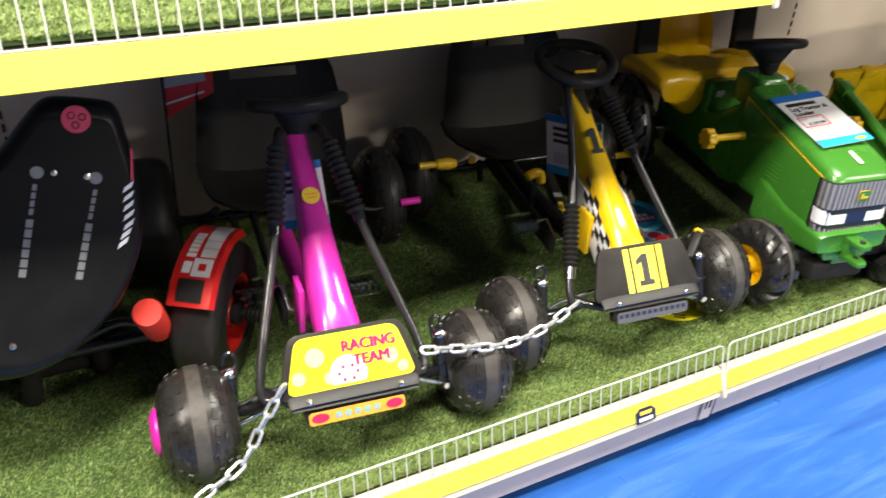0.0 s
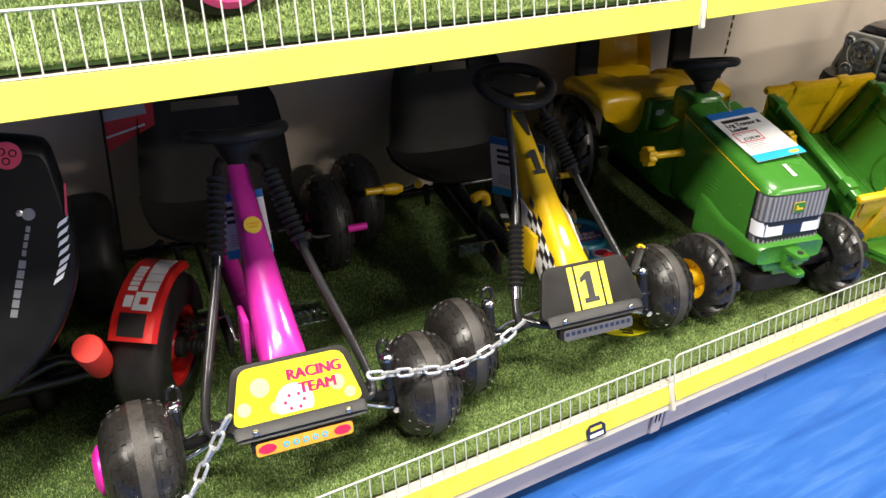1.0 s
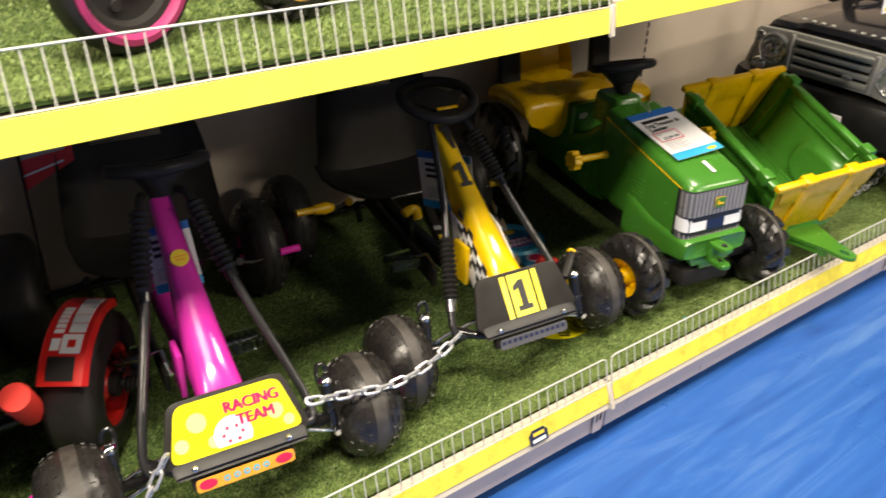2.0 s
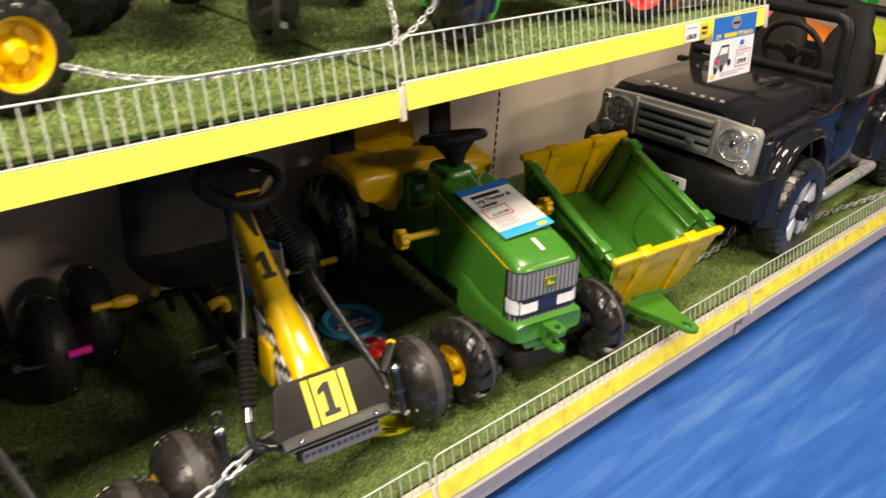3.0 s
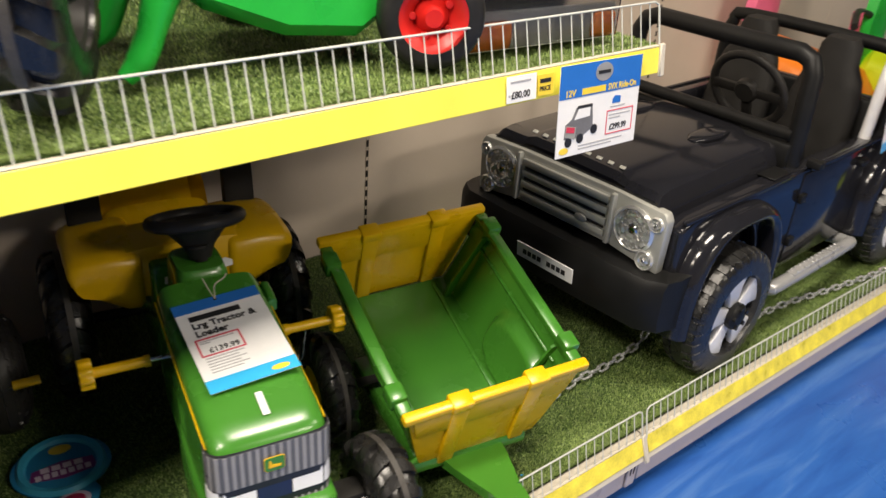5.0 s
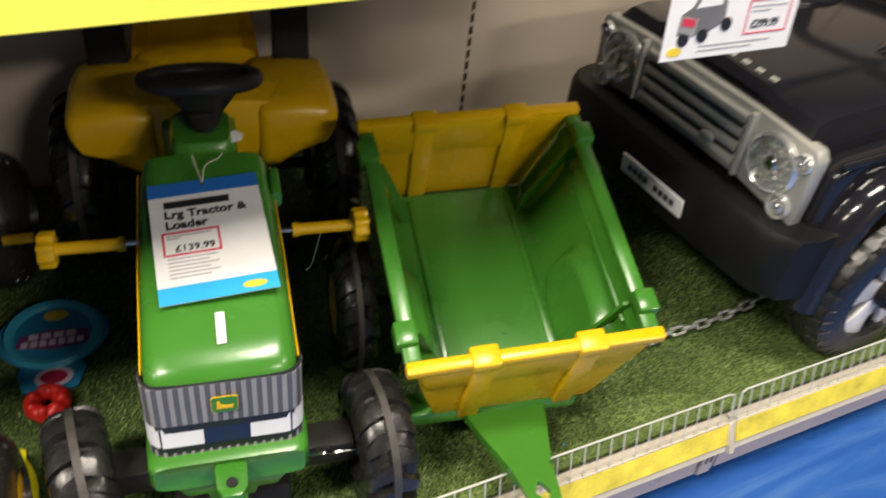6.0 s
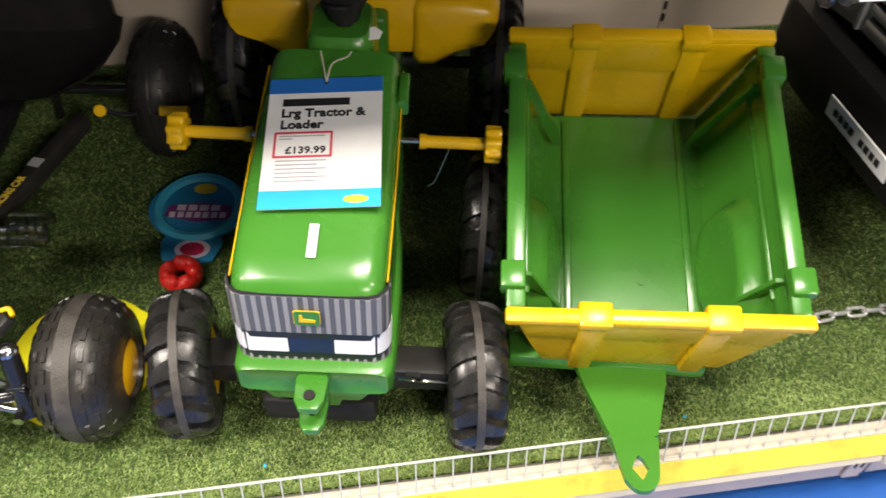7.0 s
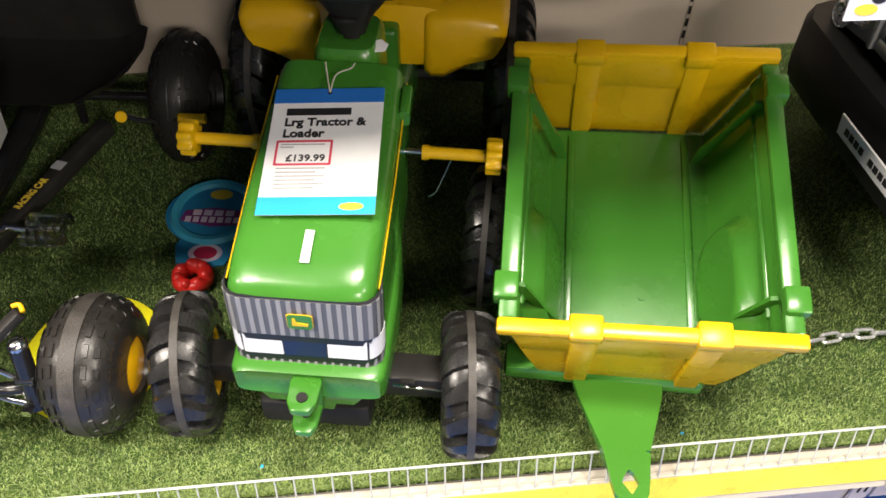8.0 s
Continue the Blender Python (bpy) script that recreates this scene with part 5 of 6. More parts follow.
def small_card(m, label):
    t = thing("price_tag", label, "price tag", m, "kart price tags")
    part("card", box(0.148, 0.21, 0.0012, (0, 0, 0), 0.0004, 1), CARD, t)
    part("blue_header", box(0.148, 0.026, 0.0006, (0, 0.092, 0.001)), CARDBLUE, t)
    part("cyan_footer", box(0.148, 0.028, 0.0006, (0, -0.091, 0.001)), CARDCYAN, t)
    bars(t, "print", pose(0, 0, 0.0009), [(-0.055, 0.045, 0.058), (-0.055, 0.055, 0.036), (-0.055, 0.02, 0.014)], INK, tall=0.012)
    bars(t, "small_print", pose(0, 0, 0.0009), [(-0.055, 0.03, -0.03 - 0.008 * k) for k in range(5)], CARDGREY, tall=0.0025)


small_card(frame_of((1.800, 0.555, 0.482), (0.03, -0.21, 0.05), (0.02, 0.03, 1.0)) @ Matrix.Diagonal((1.35, 0.74, 1.0, 1.0)), "white and blue price card hung behind a yellow kart column")
small_card(frame_of((1.043, 0.45, 0.56), (0.86, -0.10, 0.02), (0.06, 0.50, 0.86)) @ Matrix.Scale(0.62, 4), "white and blue price card hung behind a magenta kart column")


def round_card():
    """A yellow card that lies on the turf under a kart wheel."""
    t = thing("round_card", "round yellow card with black print lying under a kart wheel", "card", pose(1.940, 0.284, TURF_Z + 0.0095, 1.5, 1, 0))
    edge = [(0.116 * math.cos(TWO * k / 40), 0.126 * math.sin(TWO * k / 40)) for k in range(40)]
    edge = [(max(x, y * 0.2 + 0.090) if 0.3 < math.atan2(y, x) < 0.75 else x, y) for x, y in edge]
    part("card", prism(edge, 0.0015), LEMON, t)
    bars(t, "print", pose(-0.03, -0.104, 0.0012) @ pose(0, 0, 0, 0, 0, -35), [(-0.022, 0.012, 0.004), (-0.016, 0.012, -0.006)], INK, tall=0.006)


round_card()


def paper_scrap(m):
    t = thing("paper_scrap", "tiny cyan paper scrap lying on green turf", "paper scrap", m, "paper scraps")
    part("paper", prism([(-0.003, -0.0015), (0.001, -0.003), (0.003, 0.0005), (0.0, 0.003)], 0.0006), CARDCYAN, t)


paper_scrap(pose(2.224, 0.056, TURF_Z + 0.0088, 8, 5, 20))
paper_scrap(pose(2.872, 0.051, TURF_Z + 0.0088, -6, 8, 70))


# ---- black toy off-road car ----
REFLECTOR = mat("bright_reflector", (0.80, 0.80, 0.78), 0.14, 0.7, var=0.05)
RIMSILVER = mat("bright_silver_rim", (0.80, 0.80, 0.81), 0.34, 0.12, var=0.05)


def toy_jeep():
    t = thing("toy_car", "glossy black ride-on toy off-road car with silver grille, floor-blue cast in its paint", "toy car", pose(3.318, 0.408, TURF_Z + 0.006, 0, 0, 2.6))
    HW = 0.315

    def arch(cx, r, n=14):
        return [(cx + r * math.cos(math.pi - math.pi * k / n), 0.155 + 0.252 * math.sin(math.pi * k / n) ** 0.72) for k in range(n + 1)]
    side = [(0.01, 0.155), (0.03, 0.155)] + arch(0.240, 0.172) + [(0.44, 0.155), (1.00, 0.155)] + arch(1.222, 0.19) + [(1.45, 0.20), (1.45, 0.46), (0.60, 0.46), (0.55, 0.462), (0.06, 0.452), (0.012, 0.435)]
    ym = Matrix(((1, 0, 0, 0), (0, 0, 1, 0), (0, 1, 0, 0), (0, 0, 0, 1)))
    for sy in (-1, 1):
        part("body_side", prism(side, 0.05, Matrix.Translation((0, sy * (HW - 0.025), 0)) @ ym, 0.010, 3), JEEPBLACK, t)
    part("wing_deck", box(0.50, 2 * HW - 0.09, 0.05, (0.27, 0, 0.42), 0.006), JEEPBLACK, t)
    part("nose_panel", box(0.03, 2 * HW - 0.09, 0.28, (0.03, 0, 0.30), 0.004), JEEPBLACK, t)
    part("tail_panel", box(0.03, 2 * HW - 0.09, 0.28, (1.43, 0, 0.32), 0.004), JEEPBLACK, t)
    part("rear_bulkhead", box(0.03, 0.56, 0.34, (1.09, 0, 0.37), 0.01), JEEPTRIM, t)
    part("floor_pan", box(1.38, 2 * HW - 0.10, 0.03, (0.73, 0, 0.19), 0.006), JEEPTRIM, t)
    # bonnet: a raised panel with a stepped centre and a rounded front edge
    rows = []
    for x, z, hw in ((-0.012, 0.455, 0.262), (-0.014, 0.490, 0.258), (0.0, 0.508, 0.252), (0.03, 0.516, 0.250), (0.25, 0.520, 0.246), (0.45, 0.520, 0.242), (0.54, 0.516, 0.240)):
        ring = []
        for u, dz in ((-1.09, -0.066), (-1.05, -0.034), (-1.0, -0.008), (-0.95, -0.001), (-0.64, 0.0), (-0.58, 0.006), (-0.5, 0.010), (0, 0.012), (0.5, 0.010), (0.58, 0.006), (0.64, 0.0), (0.95, -0.001), (1.0, -0.008), (1.05, -0.034), (1.09, -0.066)):
            ring.append((x, hw * u, max(z + dz, 0.40)))
        ring += [(x, hw * 1.08, 0.40), (x, -hw * 1.08, 0.40)]
        rows.append(ring)
    bonnet = part("bonnet", loft(rows), JEEPBLACK, t, angle=30)
    for k in range(9):
        if k != 4:
            part("bonnet_letter_bar", box(0.010, 0.016, 0.003, (0.012, 0.148 - 0.0345 * k, 0.5245), 0.001, 1, (0, -32, 0)), SILVER, bonnet)
    for sy in (-1, 1):
        part("bonnet_scoop", loft([oval(0.030 * w, 0.010 * w, x, sy * 0.12, 0.530, 3, 18) for x, w in ((0.30, 0.3), (0.33, 0.9), (0.40, 1.1), (0.45, 0.8), (0.47, 0.3))]), JEEPBLACK, bonnet).matrix_basis = Matrix(((0, 1, 0, 0), (1, 0, 0, 0), (0, 0, 1, 0), (0, 0, 0, 1)))
        part("wing_vent", box(0.09, 0.05, 0.003, (0.46, sy * 0.285, 0.4635), 0.001, 1, (0, 0, 0)), JEEPTRIM, t)
    # silver front panel
    gm = Matrix(((0, 0, -1, -0.012), (-1, 0, 0, 0), (0, 1, 0, 0), (0, 0, 0, 1)))
    front = part("front_panel", prism([(-0.292, 0.325), (-0.145, 0.345), (0.145, 0.345), (0.292, 0.325), (0.297, 0.46), (0.285, 0.478), (0.16, 0.484), (-0.16, 0.484), (-0.285, 0.478), (-0.297, 0.46)], 0.03, gm, 0.006), SILVER, t, "satin silver grille panel")
    part("grille_recess", box(0.006, 0.285, 0.118, (-0.026, 0, 0.412), 0.003, 1), SILVER, front)
    for k in range(3):
        part("grille_gap", box(0.004, 0.266, 0.010, (-0.0285, 0, 0.383 + 0.0295 * k), 0.002, 1), SLOT, front)
        part("grille_slat", box(0.012, 0.276, 0.0195, (-0.030, 0, 0.3685 + 0.0295 * k), 0.004, 2), SILVER, front)
    part("grille_slat", box(0.014, 0.276, 0.0195, (-0.031, 0, 0.3685 + 0.0295 * 3), 0.004, 2), SILVER, front)
    for sy in (-1, 1):
        part("grille_cheek", box(0.020, 0.012, 0.128, (-0.031, sy * 0.150, 0.414), 0.003, 2), SILVER, front)
    part("oval_emblem", prism(disc(0.018, 20, 0.55), 0.004, gm @ pose(0.07, 0.386, 0.028), 0.001), STEELGREY, front)
    for sy in (-1, 1):
        for r, y, z in ((0.055, 0.214, 0.412), (0.024, 0.258, 0.350), (0.018, 0.272, 0.446)):
            lampm = Matrix.Translation((-0.027, sy * y, z)) @ pose(0, 0, 0, 0, -90, 0)
            hl = part("headlight", xf(lathe([(r, -0.004), (r * 1.04, 0.004), (r * 0.92, 0.008), (r * 0.86, 0.002), (0, -0.004)], 26), lampm), REFLECTOR, front, "round clear headlight")
            part("bulb", xf(lathe([(r * 0.30, 0.0), (r * 0.26, 0.005), (r * 0.14, 0.009), (0, 0.010)], 18), lampm), CHROME, hl)
            rng = random.Random(int(1000 * r))
            facets = bmesh.new()
            for ring in range(4 if r > 0.03 else 2):
                r0, r1 = r * (0.26 + 0.15 * ring), r * (0.40 + 0.15 * ring)
                count = 9 + 5 * ring
                for k in range(count):
                    a0, a1 = TWO * k / count, TWO * (k + 0.92) / count
                    corners = [(q * math.cos(a), q * math.sin(a), 0.003 + rng.uniform(0.0, 0.006)) for q, a in ((r0, a0), (r1, a0), (r1, a1), (r0, a1))]
                    top = [facets.verts.new(c) for c in corners]
                    low = [facets.verts.new((c[0], c[1], -0.004)) for c in corners]
                    facets.faces.new(top)
                    for p in range(4):
                        facets.faces.new((low[p], low[(p + 1) % 4], top[(p + 1) % 4], top[p]))
            bmesh.ops.recalc_face_normals(facets, faces=facets.faces)
            tagged(part("lens_pattern", xf(facets, lampm), REFLECTOR, hl, angle=5), kind="stuff")
    # bumper
    part("bumper", loft([[(x, y, z) for x, z in ((-0.035 + c, 0.185), (-0.075 + c, 0.195), (-0.082 + c, 0.225), (-0.08 + c, 0.305), (-0.068 + c, 0.325), (0.0 + c, 0.328), (0.03 + c, 0.30), (0.03 + c, 0.20))] for y, c in ((-0.345, 0.07), (-0.335, 0.035), (-0.29, 0.006), (-0.15, 0.0), (0.15, 0.0), (0.29, 0.006), (0.335, 0.035), (0.345, 0.07))]), JEEPTRIM, t)
    plate = part("name_plate", box(0.004, 0.185, 0.042, (-0.088, -0.018, 0.254), 0.001, 1, (0, -6, 0)), WHITESTICK, t)
    bars(plate, "plate_print", gm @ pose(0.018, 0.009, 0.0785), [(-0.07 + 0.016 * k, -0.058 + 0.016 * k, 0.245) for k in range(9) if k != 4], INK, tall=0.013, thick=0.002)
    # wheel arches, doors, steps
    for cx in (0.240, 1.222):
        for sy in (-1, 1):
            n = 18
            rings = []
            for k in range(n + 1):
                a = math.pi * (k / n)
                c, s_ = -math.cos(a), math.sin(a)
                ring = []
                for dr, dy in ((0.0, 0.0), (0.002, 0.040), (0.010, 0.050), (0.022, 0.052), (0.038, 0.040), (0.047, 0.016), (0.048, -0.004), (0.0, -0.03)):
                    flat = math.copysign(abs(c) ** (0.60 if c > 0 else 0.72), c)
                    ring.append((cx + ((0.174 if cx < 0.5 else 0.192) + dr) * flat, sy * (HW + dy), 0.155 + (0.248 + 0.75 * dr) * s_ ** 0.66))
                rings.append(ring)
            part("wheel_arch", loft(rings), JEEPBLACK, t, angle=50)
    for sy in (-1, 1):
        door = part("door", box(0.40, 0.006, 0.272, (0.775, sy * (HW + 0.001), 0.310), 0.003, 2), JEEPBLACK, t)
        part("door_handle", box(0.045, 0.018, 0.018, (0.93, sy * (HW + 0.012), 0.405), 0.004), JEEPTRIM, door)
        for z in (0.375, 0.245):
            part("hinge", box(0.028, 0.014, 0.026, (0.585, sy * (HW + 0.007), z), 0.003), JEEPTRIM, door)
        part("belt_rail", box(0.84, 0.014, 0.012, (1.01, sy * (HW + 0.004), 0.458), 0.004), JEEPBLACK, t)
        part("belt_rail", box(0.50, 0.014, 0.012, (0.27, sy * (HW - 0.004), 0.452), 0.004), JEEPBLACK, t)
        step = part("side_step", join(tube([(0.44, sy * 0.27, 0.13), (0.47, sy * 0.345, 0.145), (0.52, sy * 0.36, 0.15), (0.90, sy * 0.36, 0.15), (0.95, sy * 0.345, 0.145), (0.97, sy * 0.27, 0.13)], 0.019, 14, smooth=4), box(0.30, 0.025, 0.006, (0.71, sy * 0.362, 0.168), 0.002)), STEELGREY, t)
        stud = mesh_of("step_stud", cyl(0.004, 0.004, seg=8, bev=0.001), STEELGREY)
        for k in range(24):
            share("step_stud", stud, step, pose(0.58 + 0.0235 * (k // 2), sy * (0.354 + 0.016 * (k % 2)), 0.1725))
        part("mirror_stub", box(0.03, 0.04, 0.022, (0.575, sy * (HW + 0.02), 0.48), 0.004), JEEPTRIM, t)
    # windscreen frame, roll hoop
    part("windscreen_frame", join(tube([(0.555, -0.275, 0.46), (0.555, -0.275, 0.56), (0.565, -0.268, 0.702), (0.57, -0.252, 0.734), (0.572, -0.22, 0.747), (0.572, 0.22, 0.747), (0.57, 0.252, 0.734), (0.565, 0.268, 0.702), (0.555, 0.275, 0.56), (0.555, 0.275, 0.46)], 0.025, 14),
         tube([(0.54, -0.27, 0.545), (0.54, 0.27, 0.545)], 0.017, 12), box(0.03, 0.56, 0.07, (0.535, 0, 0.49), 0.01)), JEEPTRIM, t)
    part("rear_hoop", tube([(1.10, -0.285, 0.46), (1.10, -0.285, 0.60), (1.10, -0.27, 0.67), (1.10, -0.22, 0.70), (1.10, 0.22, 0.70), (1.10, 0.27, 0.67), (1.10, 0.285, 0.60), (1.10, 0.285, 0.46)], 0.020, 14, smooth=3), JEEPTRIM, t)
    part("grab_rail", tube([(0.975, -0.292, 0.45), (0.985, -0.292, 0.58), (1.005, -0.290, 0.665), (1.045, -0.285, 0.705), (1.09, -0.278, 0.70)], 0.017, 14, smooth=4), RIMSILVER, t, "bent silver grab rail")
    part("rear_stay", tube([(1.10, -0.275, 0.68), (1.25, -0.28, 0.60), (1.32, -0.285, 0.46)], 0.017, 12, smooth=4), JEEPTRIM, t)
    # cabin
    part("dashboard", loft([oval(0.27, 0.05, y, 0, z, 4, 24) for y, z in ((0.0, 0.44), (0.02, 0.47), (0.09, 0.47), (0.11, 0.43))]), JEEPTRIM, t).matrix_basis = Matrix(((0, 1, 0, 0.55), (1, 0, 0, 0), (0, 0, 1, 0), (0, 0, 0, 1)))
    sw = part("steering_wheel", join(tube([(0.112 * math.cos(TWO * k / 30), 0.112 * math.sin(TWO * k / 30), 0) for k in range(30)], 0.0125, 10, closed=True), cyl(0.036, 0.03, (0, 0, -0.006), seg=20, bev=0.006), box(0.215, 0.03, 0.012, (0, 0, -0.006), 0.003), box(0.03, 0.10, 0.012, (0, -0.05, -0.006), 0.003)), BLACKPLASTIC, t)
    sw.matrix_basis = pose(0.715, -0.03, 0.575, 0, 68, 0) @ pose(0, 0, 0, 0, 0, 90)
    for y in (-0.135, 0.135):
        rows = []
        for z, hw, x in ((0.30, 0.11, 0.94), (0.40, 0.115, 0.97), (0.54, 0.105, 1.00), (0.60, 0.088, 1.01), (0.64, 0.062, 1.015), (0.69, 0.058, 1.02), (0.715, 0.042, 1.022)):
            rows.append([(x + 0.04 * math.copysign(abs(math.sin(a)) ** 0.7, math.sin(a)), y + hw * math.copysign(abs(math.cos(a)) ** 0.6, math.cos(a)), z) for a in (TWO * k / 20 for k in range(20))])
        seat = part("seat", loft(rows), BLACKMATT, t, "black moulded seat")
        part("seat_cushion", box(0.24, 0.22, 0.07, (0.84, y, 0.27), 0.02, 3), BLACKMATT, seat)
    # wheels: silver five-spoke centres in blocky tyres
    tyre, skin = tyre_bm(0.172, 0.105, 0.112, 4.2, 48)
    blocks = []
    for sign in (-1, 1):
        for k in range(34):
            a = TWO * (k + 0.25 * sign) / 34
            blocks.append(tread(skin, sign * 0.06, sign * 0.40, a - 0.055, a + 0.055, 0.004, n=1))
            blocks.append(tread(skin, sign * 0.46, sign * 0.80, a - 0.05, a + 0.05, 0.004, n=2))
    tyre_me, tread_me = mesh_of("tyre", tyre, TYRE, 30), mesh_of("tread", merge_all(blocks), TYRE, 30)
    band_me = mesh_of("tread_band", band_bm(skin, -0.05, 0.05, 0.001), TYRE)
    rimring = xf(lathe([(0.120, -0.045), (0.124, -0.048), (0.122, -0.052), (0.112, -0.046), (0.108, -0.02), (0.108, 0.03), (0.120, 0.045)], 36), XAX)
    spokes = []
    for k in range(5):
        a = TWO * k / 5
        sp = prism([(0.018, -0.017), (0.070, -0.026), (0.110, -0.048), (0.110, 0.048), (0.070, 0.026), (0.018, 0.017)], 0.016, Matrix(), 0.003)
        spokes.append(xf(sp, pose(-0.034, 0, 0) @ pose(0, 0, 0, math.degrees(a), 0, 0) @ Matrix(((0, 0, 1, 0), (1, 0, 0, 0), (0, 1, 0, 0), (0, 0, 0, 1)))))
    rim_me = mesh_of("rim", join(rimring, *spokes), RIMSILVER)
    dish_me = mesh_of("rim_backing", xf(lathe([(0.112, 0.0), (0.0, 0.0), (0.0, 0.004), (0.112, 0.004)], 30), XAX), BLACKMATT)
    hub_me = mesh_of("hub_cap", xf(join(lathe([(0.034, -0.034), (0.036, -0.055), (0.030, -0.062), (0.014, -0.066), (0, -0.066)], 20), *[cyl(0.0065, 0.02, (0.026 * math.cos(TWO * k / 5), 0.026 * math.sin(TWO * k / 5), -0.058), seg=8) for k in range(5)]), XAX), JEEPTRIM)
    for cx in (0.224, 1.222):
        for sy in (-1, 1):
            w = share("wheel", tyre_me, t, pose(cx, sy * 0.340, 0.172, 0, 0, 90 if sy < 0 else -90) @ pose(0, 0, 0, 11, 0, 0), "black tyre on a silver five-spoke rim")
            tagged(share("tread", tread_me, w), kind="stuff")
            share("tread_band", band_me, w)
            share("rim", rim_me, w)
            share("rim_backing", dish_me, w)
            share("hub_cap", hub_me, w)
    part("axle", join(tube([(0.224, -0.3, 0.172), (0.224, 0.3, 0.172)], 0.012, 8), tube([(1.222, -0.3, 0.172), (1.222, 0.3, 0.172)], 0.012, 8)), BLACKMATT, t)
    part("underbody", box(1.2, 0.42, 0.08, (0.73, 0, 0.15), 0.02), BLACKMATT, t)
    return t


toy_jeep()


def shelf_card():
    """The picture price card on the end of the upper shelf."""
    m = frame_of((2.994, 0.104, 0.958), (1, 0.0, -0.012), (0, 0.10, 0.995))
    t = thing("price_card", "white price card with a blue header on the upper price rail", "price card", m)
    w, h = 0.216, 0.163
    part("card", box(w, h, 0.0012, (0, 0, 0), 0.0004, 1), CARD, t)
    part("blue_header", box(w, 0.058, 0.0006, (0, h / 2 - 0.029, 0.001)), CARDBLUE, t)
    part("round_emblem", prism(disc(0.023, 24, 0.72), 0.0006, pose(0.004, h / 2 - 0.020, 0.0016)), STEELGREY, t)
    part("emblem_bar", box(0.032, 0.006, 0.0006, (0.004, h / 2 - 0.020, 0.0022)), INK, t)
    part("brand_bar", box(0.062, 0.011, 0.0006, (-0.02, 0.032, 0.0016)), CARDYELLOW, t)
    lettering("title", "12V", 0.0165, CARDYELLOW, t, pose(-0.094, 0.0265, 0.0014))
    lettering("title", "SVX Ride-On", 0.0165, CARDYELLOW, t, pose(0.018, 0.0265, 0.0014), squeeze=0.86)
    # picture of the car, as flat shapes
    car = part("car_picture", prism([(-0.090, -0.05), (-0.088, -0.02), (-0.070, -0.01), (-0.058, 0.012), (-0.010, 0.012), (-0.006, -0.012), (-0.004, -0.035), (-0.04, -0.052)], 0.0006, pose(0, 0, 0.001) @ pose(-0.012, -0.006, 0) @ Matrix.Scale(0.86, 4)), DIMPRINT, t)
    part("car_picture_window", prism([(-0.066, -0.016), (-0.056, 0.002), (-0.026, 0.002), (-0.026, -0.014)], 0.0006, pose(0, 0, 0.0016)), CARD, car)
    part("car_picture_roof", prism([(-0.062, 0.003), (-0.058, 0.008), (-0.022, 0.008), (-0.02, 0.003)], 0.0006, pose(0, 0, 0.0016)), INK, car)
    part("car_picture_grille", prism([(-0.086, -0.036), (-0.085, -0.026), (-0.064, -0.030), (-0.065, -0.040)], 0.0006, pose(0, 0, 0.0022)), CARDRED, car)
    part("car_picture_light", prism([(-0.088, -0.044), (-0.086, -0.024), (-0.060, -0.030), (-0.062, -0.052)], 0.0006, pose(0, 0, 0.0016)), SILVER, car)
    for x, y in ((-0.048, -0.052), (-0.012, -0.040), (-0.078, -0.055)):
        part("car_picture_wheel", prism(disc(0.009, 16), 0.0006, pose(x, y, 0.0014)), INK, car)
    part("delivery_sign", prism([(0.034, 0.000), (0.056, 0.000), (0.056, 0.012), (0.040, 0.014), (0.034, 0.008)], 0.0006, pose(0, 0, 0.001)), CARDBLUE, t)
    part("price_frame", join(*[box(*s, 0.0008, at) for s, at in (((0.072, 0.0018), (0.058, -0.013, 0.001)), ((0.072, 0.0018), (0.058, -0.056, 0.001)), ((0.0018, 0.0448), (0.022, -0.0345, 0.001)), ((0.0018, 0.0448), (0.094, -0.0345, 0.001)))]), CARDRED, t)
    lettering("price", "£299.99", 0.0155, INK, t, pose(0.031, -0.049, 0.001), squeeze=0.95)
    bars(t, "small_print", pose(0, 0, 0.0009), [(0.028, 0.088, -0.021), (0.028, 0.06, -0.027), (-0.05, 0.07, -0.066), (-0.05, 0.04, -0.072), (0.03, 0.07, -0.006)], CARDGREY, tall=0.002)
    part("footer_emblem", prism(disc(0.012, 18, 0.5), 0.0006, pose(-0.088, -0.070, 0.001)), CARDYELLOW, t)
    n = frame_of((2.806, 0.1195, 1.013), (1, 0, 0), (0, 0.12, 0.99))
    s = thing("shelf_ticket", "small white shelf ticket with a price on the yellow rail", "shelf ticket", n)
    part("ticket", box(0.068, 0.044, 0.001, (0, 0, 0), 0.0003, 1), CARD, s)
    lettering("price", "£80.00", 0.0165, INK, s, pose(-0.024, -0.015, 0.0008), squeeze=0.95)
    bars(s, "small_print", pose(0, 0, 0.0008), [(-0.026, 0.02, 0.012), (-0.03, -0.026, -0.01)], CARDGREY, tall=0.003)
    q = thing("shelf_ticket", "orange shelf ticket with black lettering on the yellow rail", "shelf ticket", frame_of((2.862, 0.1192, 1.012), (1, 0, 0), (0, 0.12, 0.99)))
    part("ticket", box(0.036, 0.036, 0.001, (0, 0, 0), 0.0003, 1), CARDYELLOW, q)
    bars(q, "print", pose(0, 0, 0.0008), [(-0.014, 0.012, 0.007)], INK, tall=0.007)
    lettering("word", "PRICE", 0.0115, INK, q, pose(-0.015, -0.010, 0.0008), squeeze=0.9)
